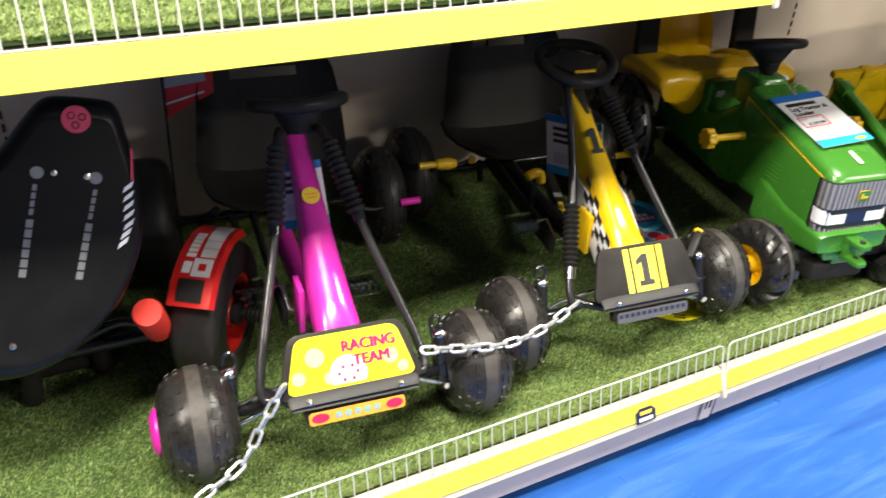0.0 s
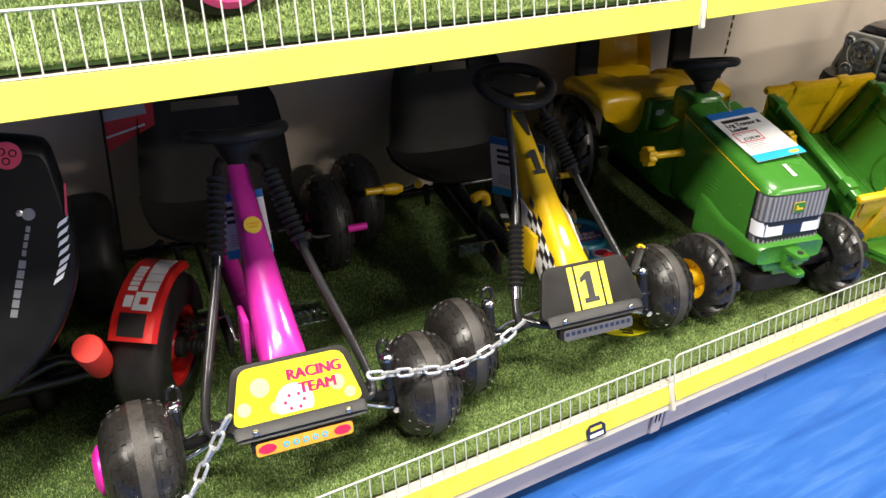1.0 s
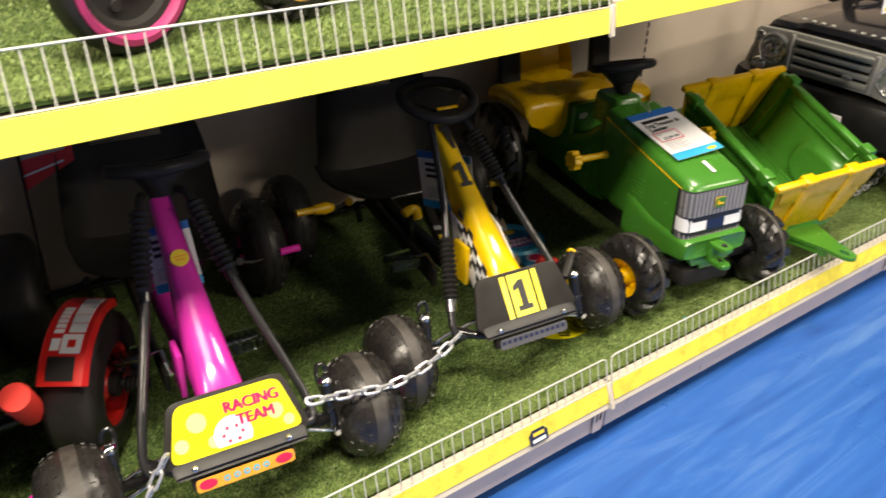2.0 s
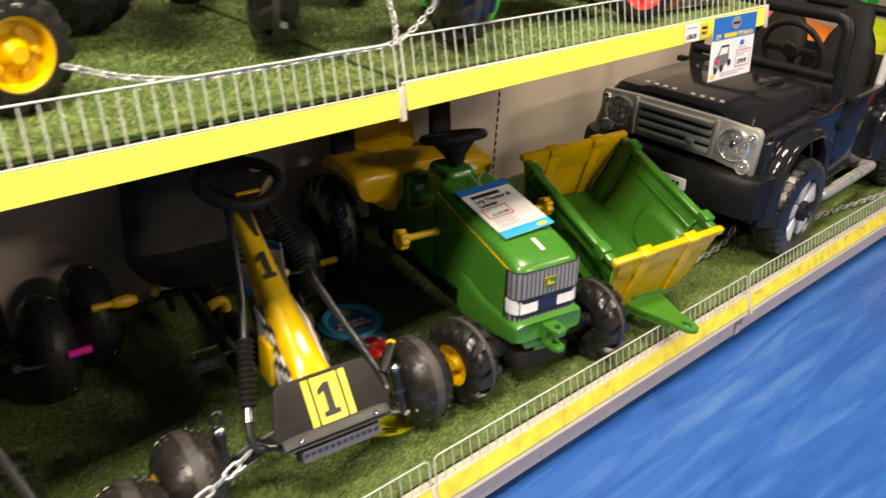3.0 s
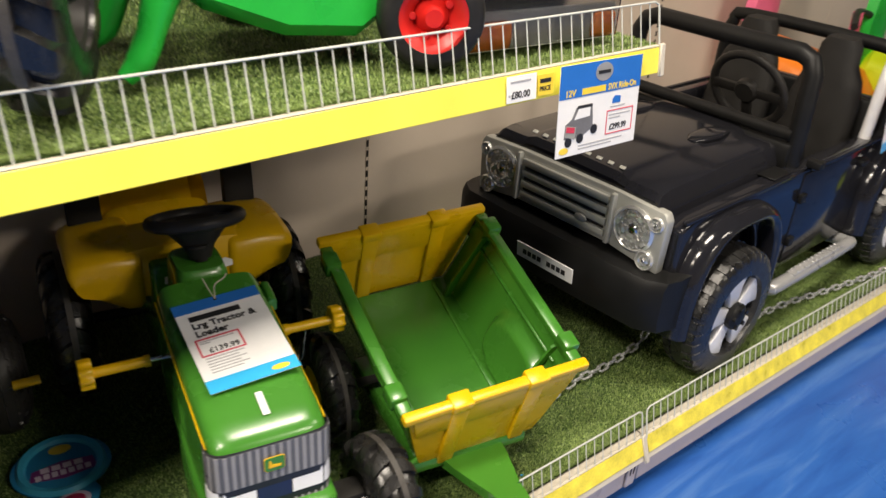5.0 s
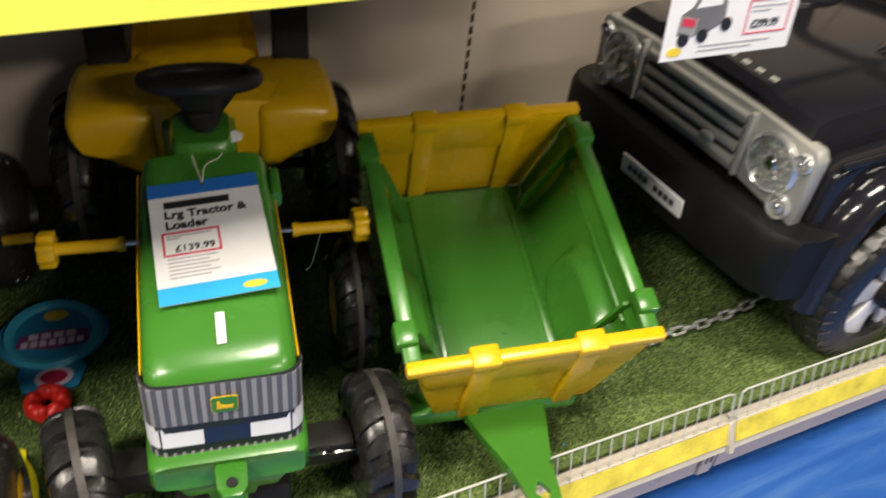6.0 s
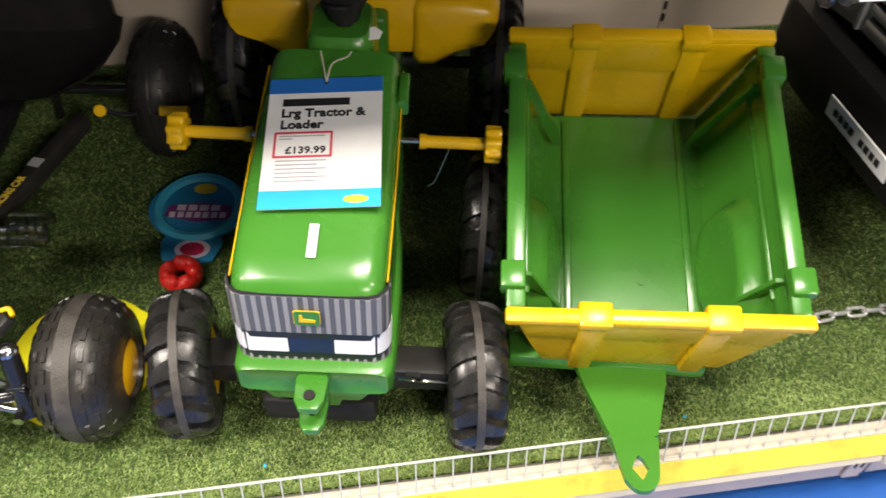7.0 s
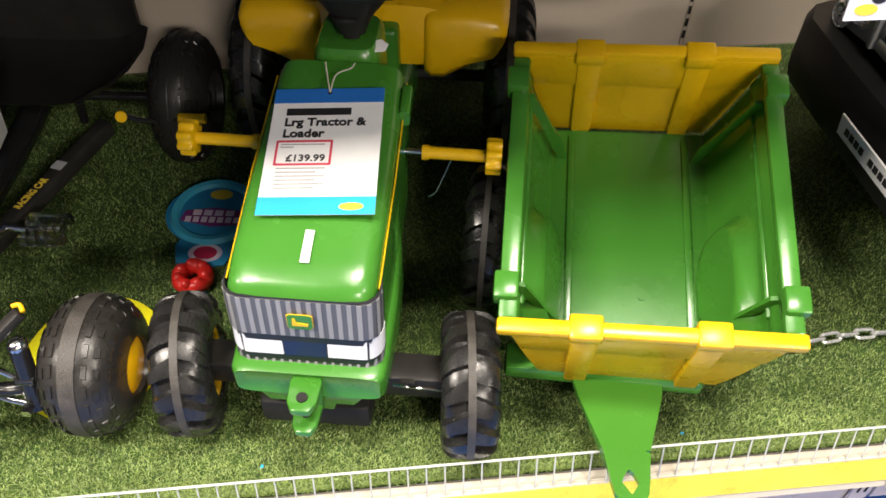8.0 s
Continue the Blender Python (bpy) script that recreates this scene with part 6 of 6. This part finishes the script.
    # emblem sticker on the lower rail
    e = thing("rail_sticker", "small blue and white emblem sticker on the lower price rail", "sticker", frame_of((1.634, -0.0302, 0.1425), (1, 0, 0), (0, 0.365, 0.93)))
    part("backing", prism([(-0.026, -0.016), (0.026, -0.016), (0.027, 0.008), (0.016, 0.018), (-0.016, 0.018), (-0.027, 0.008)], 0.0012, pose(0, 0, 0.0012)), NAVY, e)
    bars(e, "emblem_bar", pose(0, 0, 0.0022), [(-0.019, 0.019, -0.008)], WHITESTICK, tall=0.008)
    bars(e, "emblem_bar", pose(0, 0, 0.0022), [(-0.016, 0.016, 0.007)], CARDYELLOW, tall=0.008)


shelf_card()


def side_tag():
    """The tag that hangs on the car's rear hoop."""
    t = thing("price_tag", "white and blue price card hung on a roll hoop", "price tag", frame_of((4.30, 0.098, 0.735), (1, 0.16, 0), (0.0, 0.12, 1)))
    part("card", box(0.148, 0.21, 0.0012, (0, 0, 0), 0.0004, 1), CARD, t)
    part("blue_header", box(0.148, 0.026, 0.0006, (0, 0.092, 0.001)), CARDBLUE, t)
    part("cyan_footer", box(0.148, 0.028, 0.0006, (0, -0.091, 0.001)), CARDCYAN, t)
    bars(t, "print", pose(0, 0, 0.0009), [(-0.055, 0.045, 0.058), (-0.055, 0.055, 0.036)], INK, tall=0.012)
    bars(t, "small_print", pose(0, 0, 0.0009), [(-0.055, 0.03, -0.01 - 0.008 * k) for k in range(6)], CARDGREY, tall=0.0025)


side_tag()


# ---- black kart with a red mudguard ----
def rocker_kart():
    t = thing("toy_kart", "black ride-on kart shell tipped up beside a red-guarded wheel", "toy kart", pose(0.0, 0.0, TURF_Z + 0.006))
    # tipped-up shell
    sm = frame_of((0.574, 0.27, 0.474), (0.95, -0.06, -0.27), (0.25, 0.16, 0.39))
    outline = [(-0.032, 0.230), (-0.011, 0.240), (0.06, 0.244), (0.079, 0.238), (0.096, 0.196), (0.113, 0.149), (0.128, 0.095), (0.137, 0.04), (0.132, -0.016), (0.112, -0.083), (0.077, -0.134), (0.037, -0.180), (-0.012, -0.206), (-0.058, -0.217), (-0.11, -0.212), (-0.16, -0.18), (-0.19, -0.1), (-0.19, 0.0), (-0.15, 0.06), (-0.084, 0.138), (-0.053, 0.198)]
    for _ in range(2):
        outline = [q for a, b in zip(outline, outline[1:] + outline[:1]) for q in ((a[0] * 0.75 + b[0] * 0.25, a[1] * 0.75 + b[1] * 0.25), (a[0] * 0.25 + b[0] * 0.75, a[1] * 0.25 + b[1] * 0.75))]
    rings = []
    for z, f in ((-0.085, 0.93), (-0.06, 1.0), (-0.034, 1.0), (-0.016, 0.985), (-0.005, 0.955), (0.002, 0.915), (0.005, 0.875)):
        rings.append([(x * f, y * f, z) for x, y in outline])
    face = [[(x * f, y * f, z) for x, y in outline] for z, f in ((0.003, 0.885), (0.0058, 0.87), (0.0066, 0.82))]
    shell = part("shell", xf(loft(rings), sm), SHELLRIM, t, "curved black shell with white side stripes")
    part("shell_face", xf(loft(face), sm), SHELLBLACK, shell)
    up = sm @ pose(0, 0, 0.0078)
    badge = part("red_badge", prism(disc(0.021), 0.001, up @ pose(0.017, 0.207, 0)), REDSTICK, shell)
    for k in range(3):
        a = TWO * k / 3 + 0.5
        part("badge_lobe", tube([(up @ Vector((0.017 + 0.009 * math.cos(a) + 0.005 * math.cos(b_), 0.207 + 0.009 * math.sin(a) + 0.005 * math.sin(b_), 0.001))) for b_ in (TWO * j / 10 for j in range(10))], 0.0011, 5, closed=True), BLACKMATT, shell)
    for x, lean in ((-0.036, -93), (0.047, -95)):
        line = up @ pose(x, 0.032, 0) @ pose(0, 0, 0, 0, 0, lean)
        bars(shell, "shell_print", line, [(-0.070 + 0.0125 * k, -0.0605 + 0.0125 * k, 0.0) for k in range(4)], DIMPRINT, tall=0.006)
        bars(shell, "shell_print", line, [(-0.016 + 0.0155 * k, -0.0035 + 0.0155 * k, 0.0) for k in range(6)], DIMPRINT, tall=0.010)
        part("print_dot", prism(disc(0.0095), 0.001, up @ pose(x + 0.005, 0.120, 0)), DIMPRINT, shell)
    for x, y in ((-0.008, 0.122), (0.039, 0.121), (-0.045, -0.151)):
        part("screw", part_screw(up @ pose(x, y, 0)), CHROME, shell)
    for k in range(7):
        y = 0.112 - 0.0150 * k
        x1 = 0.1085 + 0.0016 * k if k < 5 else 0.115 - 0.003 * (k - 4)
        x0 = x1 - 0.013
        part("side_stripe", prism([(x0 - 0.002, y - 0.012), (x1 - 0.002, y), (x1, y + 0.0098), (x0, y - 0.0022)], 0.001, up), WHITESTICK, shell)
    part("red_line", prism([(0.0, 0.0), (0.004, 0.0), (-0.002, 0.05), (-0.005, 0.05)], 0.001, up @ pose(0.104, 0.122, 0)), REDSTICK, shell)
    # wheel with red rim and mudguard
    tyre, skin = tyre_bm(0.150, 0.10, 0.085, 4.5, 44)
    ty = part("wheel", tyre, RUBBER, t, "wide black slick wheel with red rim")
    ty.matrix_basis = pose(0.850, 0.450, 0.152, 0, 0, -34)
    part("rim", rim_bm(0.088, 0.045, 5), RED, ty)
    part("hub", xf(lathe([(0.026, 0.0), (0.026, 0.05), (0.010, 0.055), (0.010, 0.085), (0, 0.085)], 16), XAX), BLACKMATT, ty)
    part("axle_knob", xf(join(cyl(0.013, 0.05, (0, 0, 0.085), seg=14), *[lathe([(0.012, -0.003), (0.019, 0), (0.012, 0.003)], 14, (0, 0, 0.065 + 0.009 * k)) for k in range(5)]), XAX), RUBBER, ty)
    rings = []
    for k in range(13):
        a = radians(38 + 98 * k / 12)
        ring = []
        w = 0.047 if k < 11 else 0.047 - 0.010 * (k - 10)
        for u, dr in ((-1, 0.0), (-0.85, 0.012), (0.85, 0.012), (1, 0.0), (0.9, -0.006), (-0.9, -0.006)):
            rr = 0.160 + dr
            ring.append((w * u, -rr * math.cos(a), rr * math.sin(a)))
        rings.append(ring)
    guard = part("mudguard", loft(rings), RED, t, "red plastic mudguard with white decal")
    guard.matrix_basis = ty.matrix_basis.copy()
    def patch(a0, a1, u0, u1, mt, lift=0.0135):
        rows = []
        for k in range(5):
            a = radians(a0 + (a1 - a0) * k / 4)
            rows.append([(u * 0.047, -(0.160 + d) * math.cos(a), (0.160 + d) * math.sin(a)) for u, d in ((u0, lift), (u1, lift), (u1, lift - 0.002), (u0, lift - 0.002))])
        part("decal", loft(rows), mt, guard)
    patch(58, 71, -0.15, 0.62, WHITESTICK)
    patch(62, 67, 0.10, 0.40, RED, 0.0142)
    for k in range(5):
        patch(72.5 + 8 * k, 79.5 + 8 * k, 0.02 - 0.02 * k, 0.64, WHITESTICK)
    patch(41, 56, -0.55, 0.50, BLACKMATT)
    patch(60, 68, -0.55, -0.22, WHITESTICK)
    for k in range(6):
        patch(72 + 4.2 * k, 75 + 4.2 * k, -0.55, -0.18, CARD)
    # red foam grip and its bar
    part("handle_bar", tube([(0.724, 0.385, 0.19), (0.66, 0.46, 0.17), (0.56, 0.46, 0.14)], 0.011, 10, smooth=4), BLACKTUBE, t)
    g0, g1 = Vector((0.700, 0.305, 0.292)), Vector((0.724, 0.385, 0.190))
    part("foam_grip", tube([g0, g0 + (g1 - g0) * 0.05, g1], 0.02, 20, radii=[0.025, 0.0275, 0.026]), REDFOAM, t, "red foam hand grip")
    part("frame_bar", tube([(0.50, 0.50, 0.10), (0.80, 0.46, 0.12), (0.80, 0.40, 0.15)], 0.016, 10, smooth=4), BLACKTUBE, t)
    part("shell_prop", join(tube([(0.48, 0.50, 0.0), (0.52, 0.40, 0.40)], 0.02, 10), tube([(0.62, 0.55, 0.0), (0.60, 0.42, 0.45)], 0.02, 10), box(0.24, 0.16, 0.16, (0.55, 0.62, 0.08), 0.03, 3)), BLACKMATT, t)
    part("rear_wheel", xf(tyre_bm(0.15, 0.12, 0.08, 3.2)[0], pose(0.80, 0.86, 0.15, 0, 0, -10)), RUBBER, t)
    # pennant on its whip
    part("whip", tube([(0.875, 0.93, 0.10), (0.885, 0.95, 0.60)], 0.0032, 6), BLACKMATT, t)
    flag = part("pennant", prism([(0, 0.03), (0.115, 0.085), (0.12, 0.16), (0.0, 0.15)], 0.001, frame_of((0.885, 0.945, 0.335), (0.97, -0.22, 0.05), (0, 0.05, 1))), RED, t, "red cloth pennant with pale print")
    fm = frame_of((0.885, 0.9435, 0.335), (0.97, -0.22, 0.05), (0, 0.05, 1))
    bars(flag, "pennant_print", fm @ pose(0.02, 0.075, 0.001) @ pose(0, 0, 0, 0, 0, 6), [(-0.012, 0.085, 0.045)], CARDGREY, tall=0.026)
    bars(flag, "pennant_print", fm @ pose(0.02, 0.03, 0.001) @ pose(0, 0, 0, 0, 0, 14), [(-0.012, 0.085, 0.04)], WHITESTICK, tall=0.005)
    return t


def part_screw(m):
    return xf(lathe([(0.006, 0.0), (0.005, 0.002), (0.0, 0.003)], 12), m)


rocker_kart()


# ---- skipping toy on the turf ----
PLUM = mat("plum_print", (0.22, 0.04, 0.20), 0.4, var=0.08)


def skipper_toy():
    t = thing("skipping_toy", "blue carded skipping toy with a red ring lying on turf", "skipping toy", pose(2.110, 0.608, TURF_Z + 0.012, 2, 0, -8))
    card = part("round_card", prism([(0.095 * math.cos(TWO * k / 36), 0.082 * math.sin(TWO * k / 36)) for k in range(36)], 0.006, Matrix(), 0.002), SUBLUE, t)
    part("blister", lathe([(0.086, 0.003), (0.080, 0.012), (0.070, 0.010), (0.066, 0.003)], 36), BLUESTICK, card)
    part("lower_tab", prism([(-0.045, -0.055), (0.045, -0.055), (0.058, -0.09), (0.045, -0.130), (0.0, -0.142), (-0.045, -0.130), (-0.055, -0.09)], 0.005, Matrix(), 0.0015), SUBLUE, t)
    part("red_spot", prism(disc(0.022, 20, 0.7), 0.0012, pose(0.005, -0.105, 0.003)), REDSTICK, t)
    part("pale_spot", prism(disc(0.032, 20, 0.7), 0.001, pose(0.005, -0.105, 0.0026)), LILAC, t)
    part("top_spot", prism(disc(0.022, 20, 0.6), 0.001, pose(0.004, 0.046, 0.004)), CARDYELLOW, card)
    part("word_backing", prism([(-0.062, -0.012), (0.0, -0.026), (0.064, -0.018), (0.060, 0.016), (0.0, 0.024), (-0.056, 0.014)], 0.001, pose(0, -0.014, 0.004)), PLUM, card)
    bars(card, "word_bar", pose(0, -0.014, 0.0052), [(-0.040 + 0.021 * k, -0.024 + 0.021 * k, 0.009) for k in range(4)] + [(-0.052 + 0.0155 * k, -0.041 + 0.0155 * k, -0.009) for k in range(7)], LILAC, tall=0.014)
    ring = []
    for k in range(28):
        a = TWO * k / 28
        ring.append((0.024 * math.cos(a), -0.172 + 0.024 * math.sin(a), 0.014 + 0.004 * math.sin(5 * a)))
    rr = part("red_ring", tube(ring, 0.014, 10, closed=True), RED, t, "knotted red plastic ring")
    for k in range(7):
        part("ring_knot", ball(0.011, (0.024 * math.cos(TWO * k / 7), -0.172 + 0.024 * math.sin(TWO * k / 7), 0.022), 10), RED, rr)
    return t


skipper_toy()


# ---- chains ----
chain([(0.60, 0.0, 0.245), (0.708, 0.04, 0.262), (0.785, 0.065, 0.282), (0.826, 0.082, 0.332), (0.873, 0.092, 0.402)], "zinc chain hanging from a kart down to the guard")
chain([(1.147, 0.075, 0.407), (1.225, 0.075, 0.386), (1.31, 0.072, 0.368), (1.402, 0.075, 0.376), (1.50, 0.092, 0.405)], "zinc chain slung between two pedal karts")
chain([(3.00, 0.15, 0.21), (3.08, 0.185, 0.192), (3.2, 0.203, 0.190), (3.32, 0.203, 0.190), (3.45, 0.212, 0.200), (3.48, 0.215, 0.225)], "zinc chain between a trailer and a car")
chain([(3.74, 0.13, 0.19), (3.88, 0.118, 0.189), (4.013, 0.108, 0.189), (4.236, 0.072, 0.189), (4.5, 0.042, 0.189), (4.79, 0.045, 0.189)], "zinc chain along the turf by a car wheel")


# ---- things on the upper shelf ----
DULLPINK = mat("dull_pink_rubber", (0.36, 0.03, 0.13), 0.5, var=0.15, bump=0.1)


def upper_tractor():
    """Only wheels and underside come into view."""
    t = thing("toy_tractor", "dark ride-on toy with pink and yellow wheels on the upper shelf", "toy tractor", pose(1.05, 0.34, UPPER_Z - 0.004, 0, 0, -20))
    w1 = part("wheel", tyre_bm(0.115, 0.05, 0.094, 3.5)[0], RUBBER, t, "black tyre with a pink ring")
    w1.matrix_basis = pose(-0.04, -0.085, 0.115, 0, 0, -50)
    part("pink_ring", xf(lathe([(0.100, -0.028), (0.090, -0.030), (0.084, -0.02), (0.084, 0.02), (0.090, 0.030), (0.100, 0.028)], 36, closed=True), XAX), DULLPINK, w1)
    part("spoke_disc", rim_bm(0.086, 0.016, 3), BLACKMATT, w1)
    w2 = wheel(t, lug_meshes(0.092, 0.07, YELLOW, 15, 0.62), (0.222, 0.058, 0.092), -58, label="black lugged wheel with yellow rim")
    part("under_body", join(box(0.60, 0.28, 0.14, (0.18, 0.34, 0.30), 0.04, 3), box(0.16, 0.2, 0.2, (0.05, 0.25, 0.18), 0.03, 3)), BLACKMATT, t)
    w3 = wheel(t, lug_meshes(0.150, 0.09, BLACKPLASTIC, 15, 0.56), (0.32, 0.55, 0.150), -58, label="black lugged wheel with yellow rim")
    w4 = part("wheel", tyre_bm(0.115, 0.05, 0.094, 3.5)[0], RUBBER, t)
    w4.matrix_basis = pose(-0.18, 0.35, 0.115, 0, 0, -50)
    return t


upper_tractor()


def upper_quad():
    t = thing("toy_quad", "black ride-on quad with lugged tyres on the upper shelf", "toy quad", pose(1.945, 0.33, UPPER_Z + 0.008, 0, 0, -8))
    lug = lug_meshes(0.155, 0.10, BLACKPLASTIC, 12, 0.5)
    for at in ((-0.165, 0.085, 0.155), (0.185, -0.045, 0.155), (-0.19, 0.52, 0.155), (0.22, 0.46, 0.155)):
        wheel(t, lug, at, -20, label="black lugged wheel")
    part("frame", join(box(0.2, 0.66, 0.08, (0.0, 0.22, 0.22), 0.02, 3), tube([(-0.12, 0.0, 0.155), (0.15, -0.04, 0.155)], 0.013, 10)), BLACKMATT, t)
    part("body_shell", loft([oval(hw, hh, y, 0, z, 4, 24) for y, hw, hh, z in ((-0.1, 0.06, 0.03, 0.33), (-0.06, 0.12, 0.06, 0.33), (0.2, 0.14, 0.09, 0.36), (0.5, 0.16, 0.07, 0.36), (0.56, 0.12, 0.04, 0.36))]), BLACKPLASTIC, t)
    for x in (-0.06, 0.03):
        part("damper", join(tube([(x, -0.03, 0.15), (x, 0.02, 0.30)], 0.012, 10), bellows((x, -0.02, 0.18), (x, 0.01, 0.27), 0.014, 0.02, 6)), CHROME, t)
    part("blue_flash", box(0.05, 0.02, 0.05, (0.10, -0.07, 0.28), 0.008, 2, (0, 20, 0)), CARDBLUE, t)
    return t


upper_quad()


def upper_frog():
    """A bright green moulded toy on bowed legs with a red-rimmed wheel."""
    t = thing("rocking_toy", "bright green moulded ride-on toy with red wheels", "ride-on toy", pose(2.465, 0.35, UPPER_Z + 0.008, 0, 0, -6))
    body = part("body", loft([[(x, yy, z) for yy, z in ((-0.09, lo + 0.02), (-0.07, lo), (0.09, lo), (0.11, lo + 0.02), (0.10, hi), (0.06, hi + 0.03), (-0.06, hi + 0.03), (-0.09, hi))] for x, lo, hi in ((-0.16, 0.16, 0.24), (-0.12, 0.10, 0.28), (0.0, 0.055, 0.30), (0.12, 0.045, 0.30), (0.19, 0.09, 0.28), (0.22, 0.14, 0.24))]), LIME, t)
    for y in (-0.065, 0.13):
        part("leg", tube([(-0.13, y, 0.22), (-0.17, y, 0.13), (-0.205, y - 0.005, 0.045), (-0.235, y - 0.01, 0.014)], 0.02, 12, smooth=5, radii=[0.036, 0.035, 0.033, 0.030, 0.028, 0.026, 0.024, 0.022, 0.02, 0.02, 0.02, 0.02, 0.018, 0.016, 0.014, 0.012]), LIME, t)
    for x, y in ((0.22, -0.125), (0.22, 0.2)):
        w = part("wheel", tyre_bm(0.085, 0.07, 0.055, 3.4)[0], RUBBER, t, "black wheel with a red rim")
        w.matrix_basis = pose(x, y, 0.085, 0, 0, 68)
        part("rim", rim_bm(0.056, 0.034, 5), RED, w)
    part("axle", tube([(0.2, -0.1, 0.085), (0.2, 0.2, 0.085)], 0.01, 8), BLACKMATT, t)
    return t


upper_frog()


def boxed_toy():
    t = thing("boxed_toy", "clear-wrapped boxed toy with orange corners on the upper shelf", "boxed toy", pose(2.93, 0.33, UPPER_Z + 0.010, 0, 0, -3))
    part("tray", join(box(0.36, 0.24, 0.02, (0, 0, 0.012), 0.004), box(0.36, 0.012, 0.06, (0, -0.115, 0.04), 0.004)), CARD, t)
    part("orange_corner", join(box(0.10, 0.03, 0.05, (-0.12, -0.118, 0.032), 0.012, 3), box(0.06, 0.03, 0.045, (0.15, -0.118, 0.034), 0.01, 3)), ORANGE, t)
    part("toy_body", join(box(0.22, 0.16, 0.10, (0.0, 0.0, 0.09), 0.03, 3), box(0.10, 0.10, 0.12, (0.02, 0.01, 0.16), 0.02, 3)), JEEPTRIM, t)
    part("blue_band", box(0.05, 0.14, 0.05, (-0.13, 0.0, 0.09), 0.01), CARDBLUE, t)
    part("wrap", join(box(0.37, 0.012, 0.13, (0, -0.132, 0.075), 0.004), ), CLEAR, t)
    part("dark_box", box(0.34, 0.3, 0.28, (-0.25, 0.36, 0.15), 0.006), JEEPTRIM, t)
    return t


boxed_toy()
chain([(1.31, 0.17, 1.13), (1.373, 0.155, 1.111), (1.467, 0.152, 1.094), (1.575, 0.151, 1.092), (1.73, 0.151, 1.095), (1.85, 0.151, 1.096), (1.92, 0.17, 1.108), (2.0, 0.20, 1.138)], "zinc chain draped along the upper wire guard", 0.56)
chain([(1.87, 0.152, 1.10), (1.90, 0.19, 1.115), (1.925, 0.24, 1.15), (1.93, 0.28, 1.19)], "short zinc chain rising from the upper guard", 0.56)
lock = thing("padlock", "small bright padlock on the upper chain", "padlock", pose(2.01, 0.202, 1.150, 15, 0, 20))
part("lock_body", box(0.018, 0.012, 0.030, (0, 0, 0), 0.004), ZINC, lock)
part("shackle", tube([(-0.006, 0, 0.013), (-0.006, 0, 0.026), (0, 0, 0.031), (0.006, 0, 0.026), (0.006, 0, 0.013)], 0.002, 8, smooth=4), CHROME, lock)


# ---- bright ride-ons past the car ----
def far_ride_on(x, y, body, seat, label):
    t = thing("ride_on_toy", label, "ride-on toy", pose(x, y, TURF_Z + 0.006, 0, 0, 12), "bright ride-on toys")
    part("body", loft([oval(hw, hh, yy, 0, z, 3.2, 24) for yy, hw, hh, z in ((-0.26, 0.10, 0.06, 0.30), (-0.2, 0.17, 0.13, 0.30), (0.0, 0.19, 0.15, 0.32), (0.18, 0.18, 0.16, 0.34), (0.26, 0.12, 0.10, 0.34))]), body, t)
    part("back_rest", loft([[(u * w, 0.18 + 0.03 * abs(u), z) for u in (-1, -0.6, 0.6, 1)] + [(u * w, 0.25, z) for u in (1, 0.6, -0.6, -1)] for z, w in ((0.42, 0.15), (0.60, 0.15), (0.74, 0.12), (0.79, 0.08))]), seat, t)
    part("handle", tube([(-0.14, -0.16, 0.62), (0, -0.13, 0.65), (0.14, -0.16, 0.62)], 0.014, 10, smooth=4), BLACKPLASTIC, t)
    part("stem", tube([(0, -0.14, 0.40), (0, -0.13, 0.65)], 0.02, 10), seat, t)
    for sx in (-1, 1):
        for yy in (-0.17, 0.17):
            w = part("wheel", tyre_bm(0.10, 0.06, 0.06, 3.2)[0], RUBBER, t)
            w.matrix_basis = pose(sx * 0.19, yy, 0.10)
            part("rim", rim_bm(0.06, 0.03, 5), seat, w)


far_ride_on(5.10, 0.78, ORANGE, PINKTOY, "orange ride-on toy with a pink backrest")
far_ride_on(5.42, 0.46, YELLOWGREEN, LIME, "lime yellow ride-on toy with a green backrest")
far_ride_on(5.16, 0.18, RED, YELLOWGREEN, "red ride-on toy with a lime backrest")
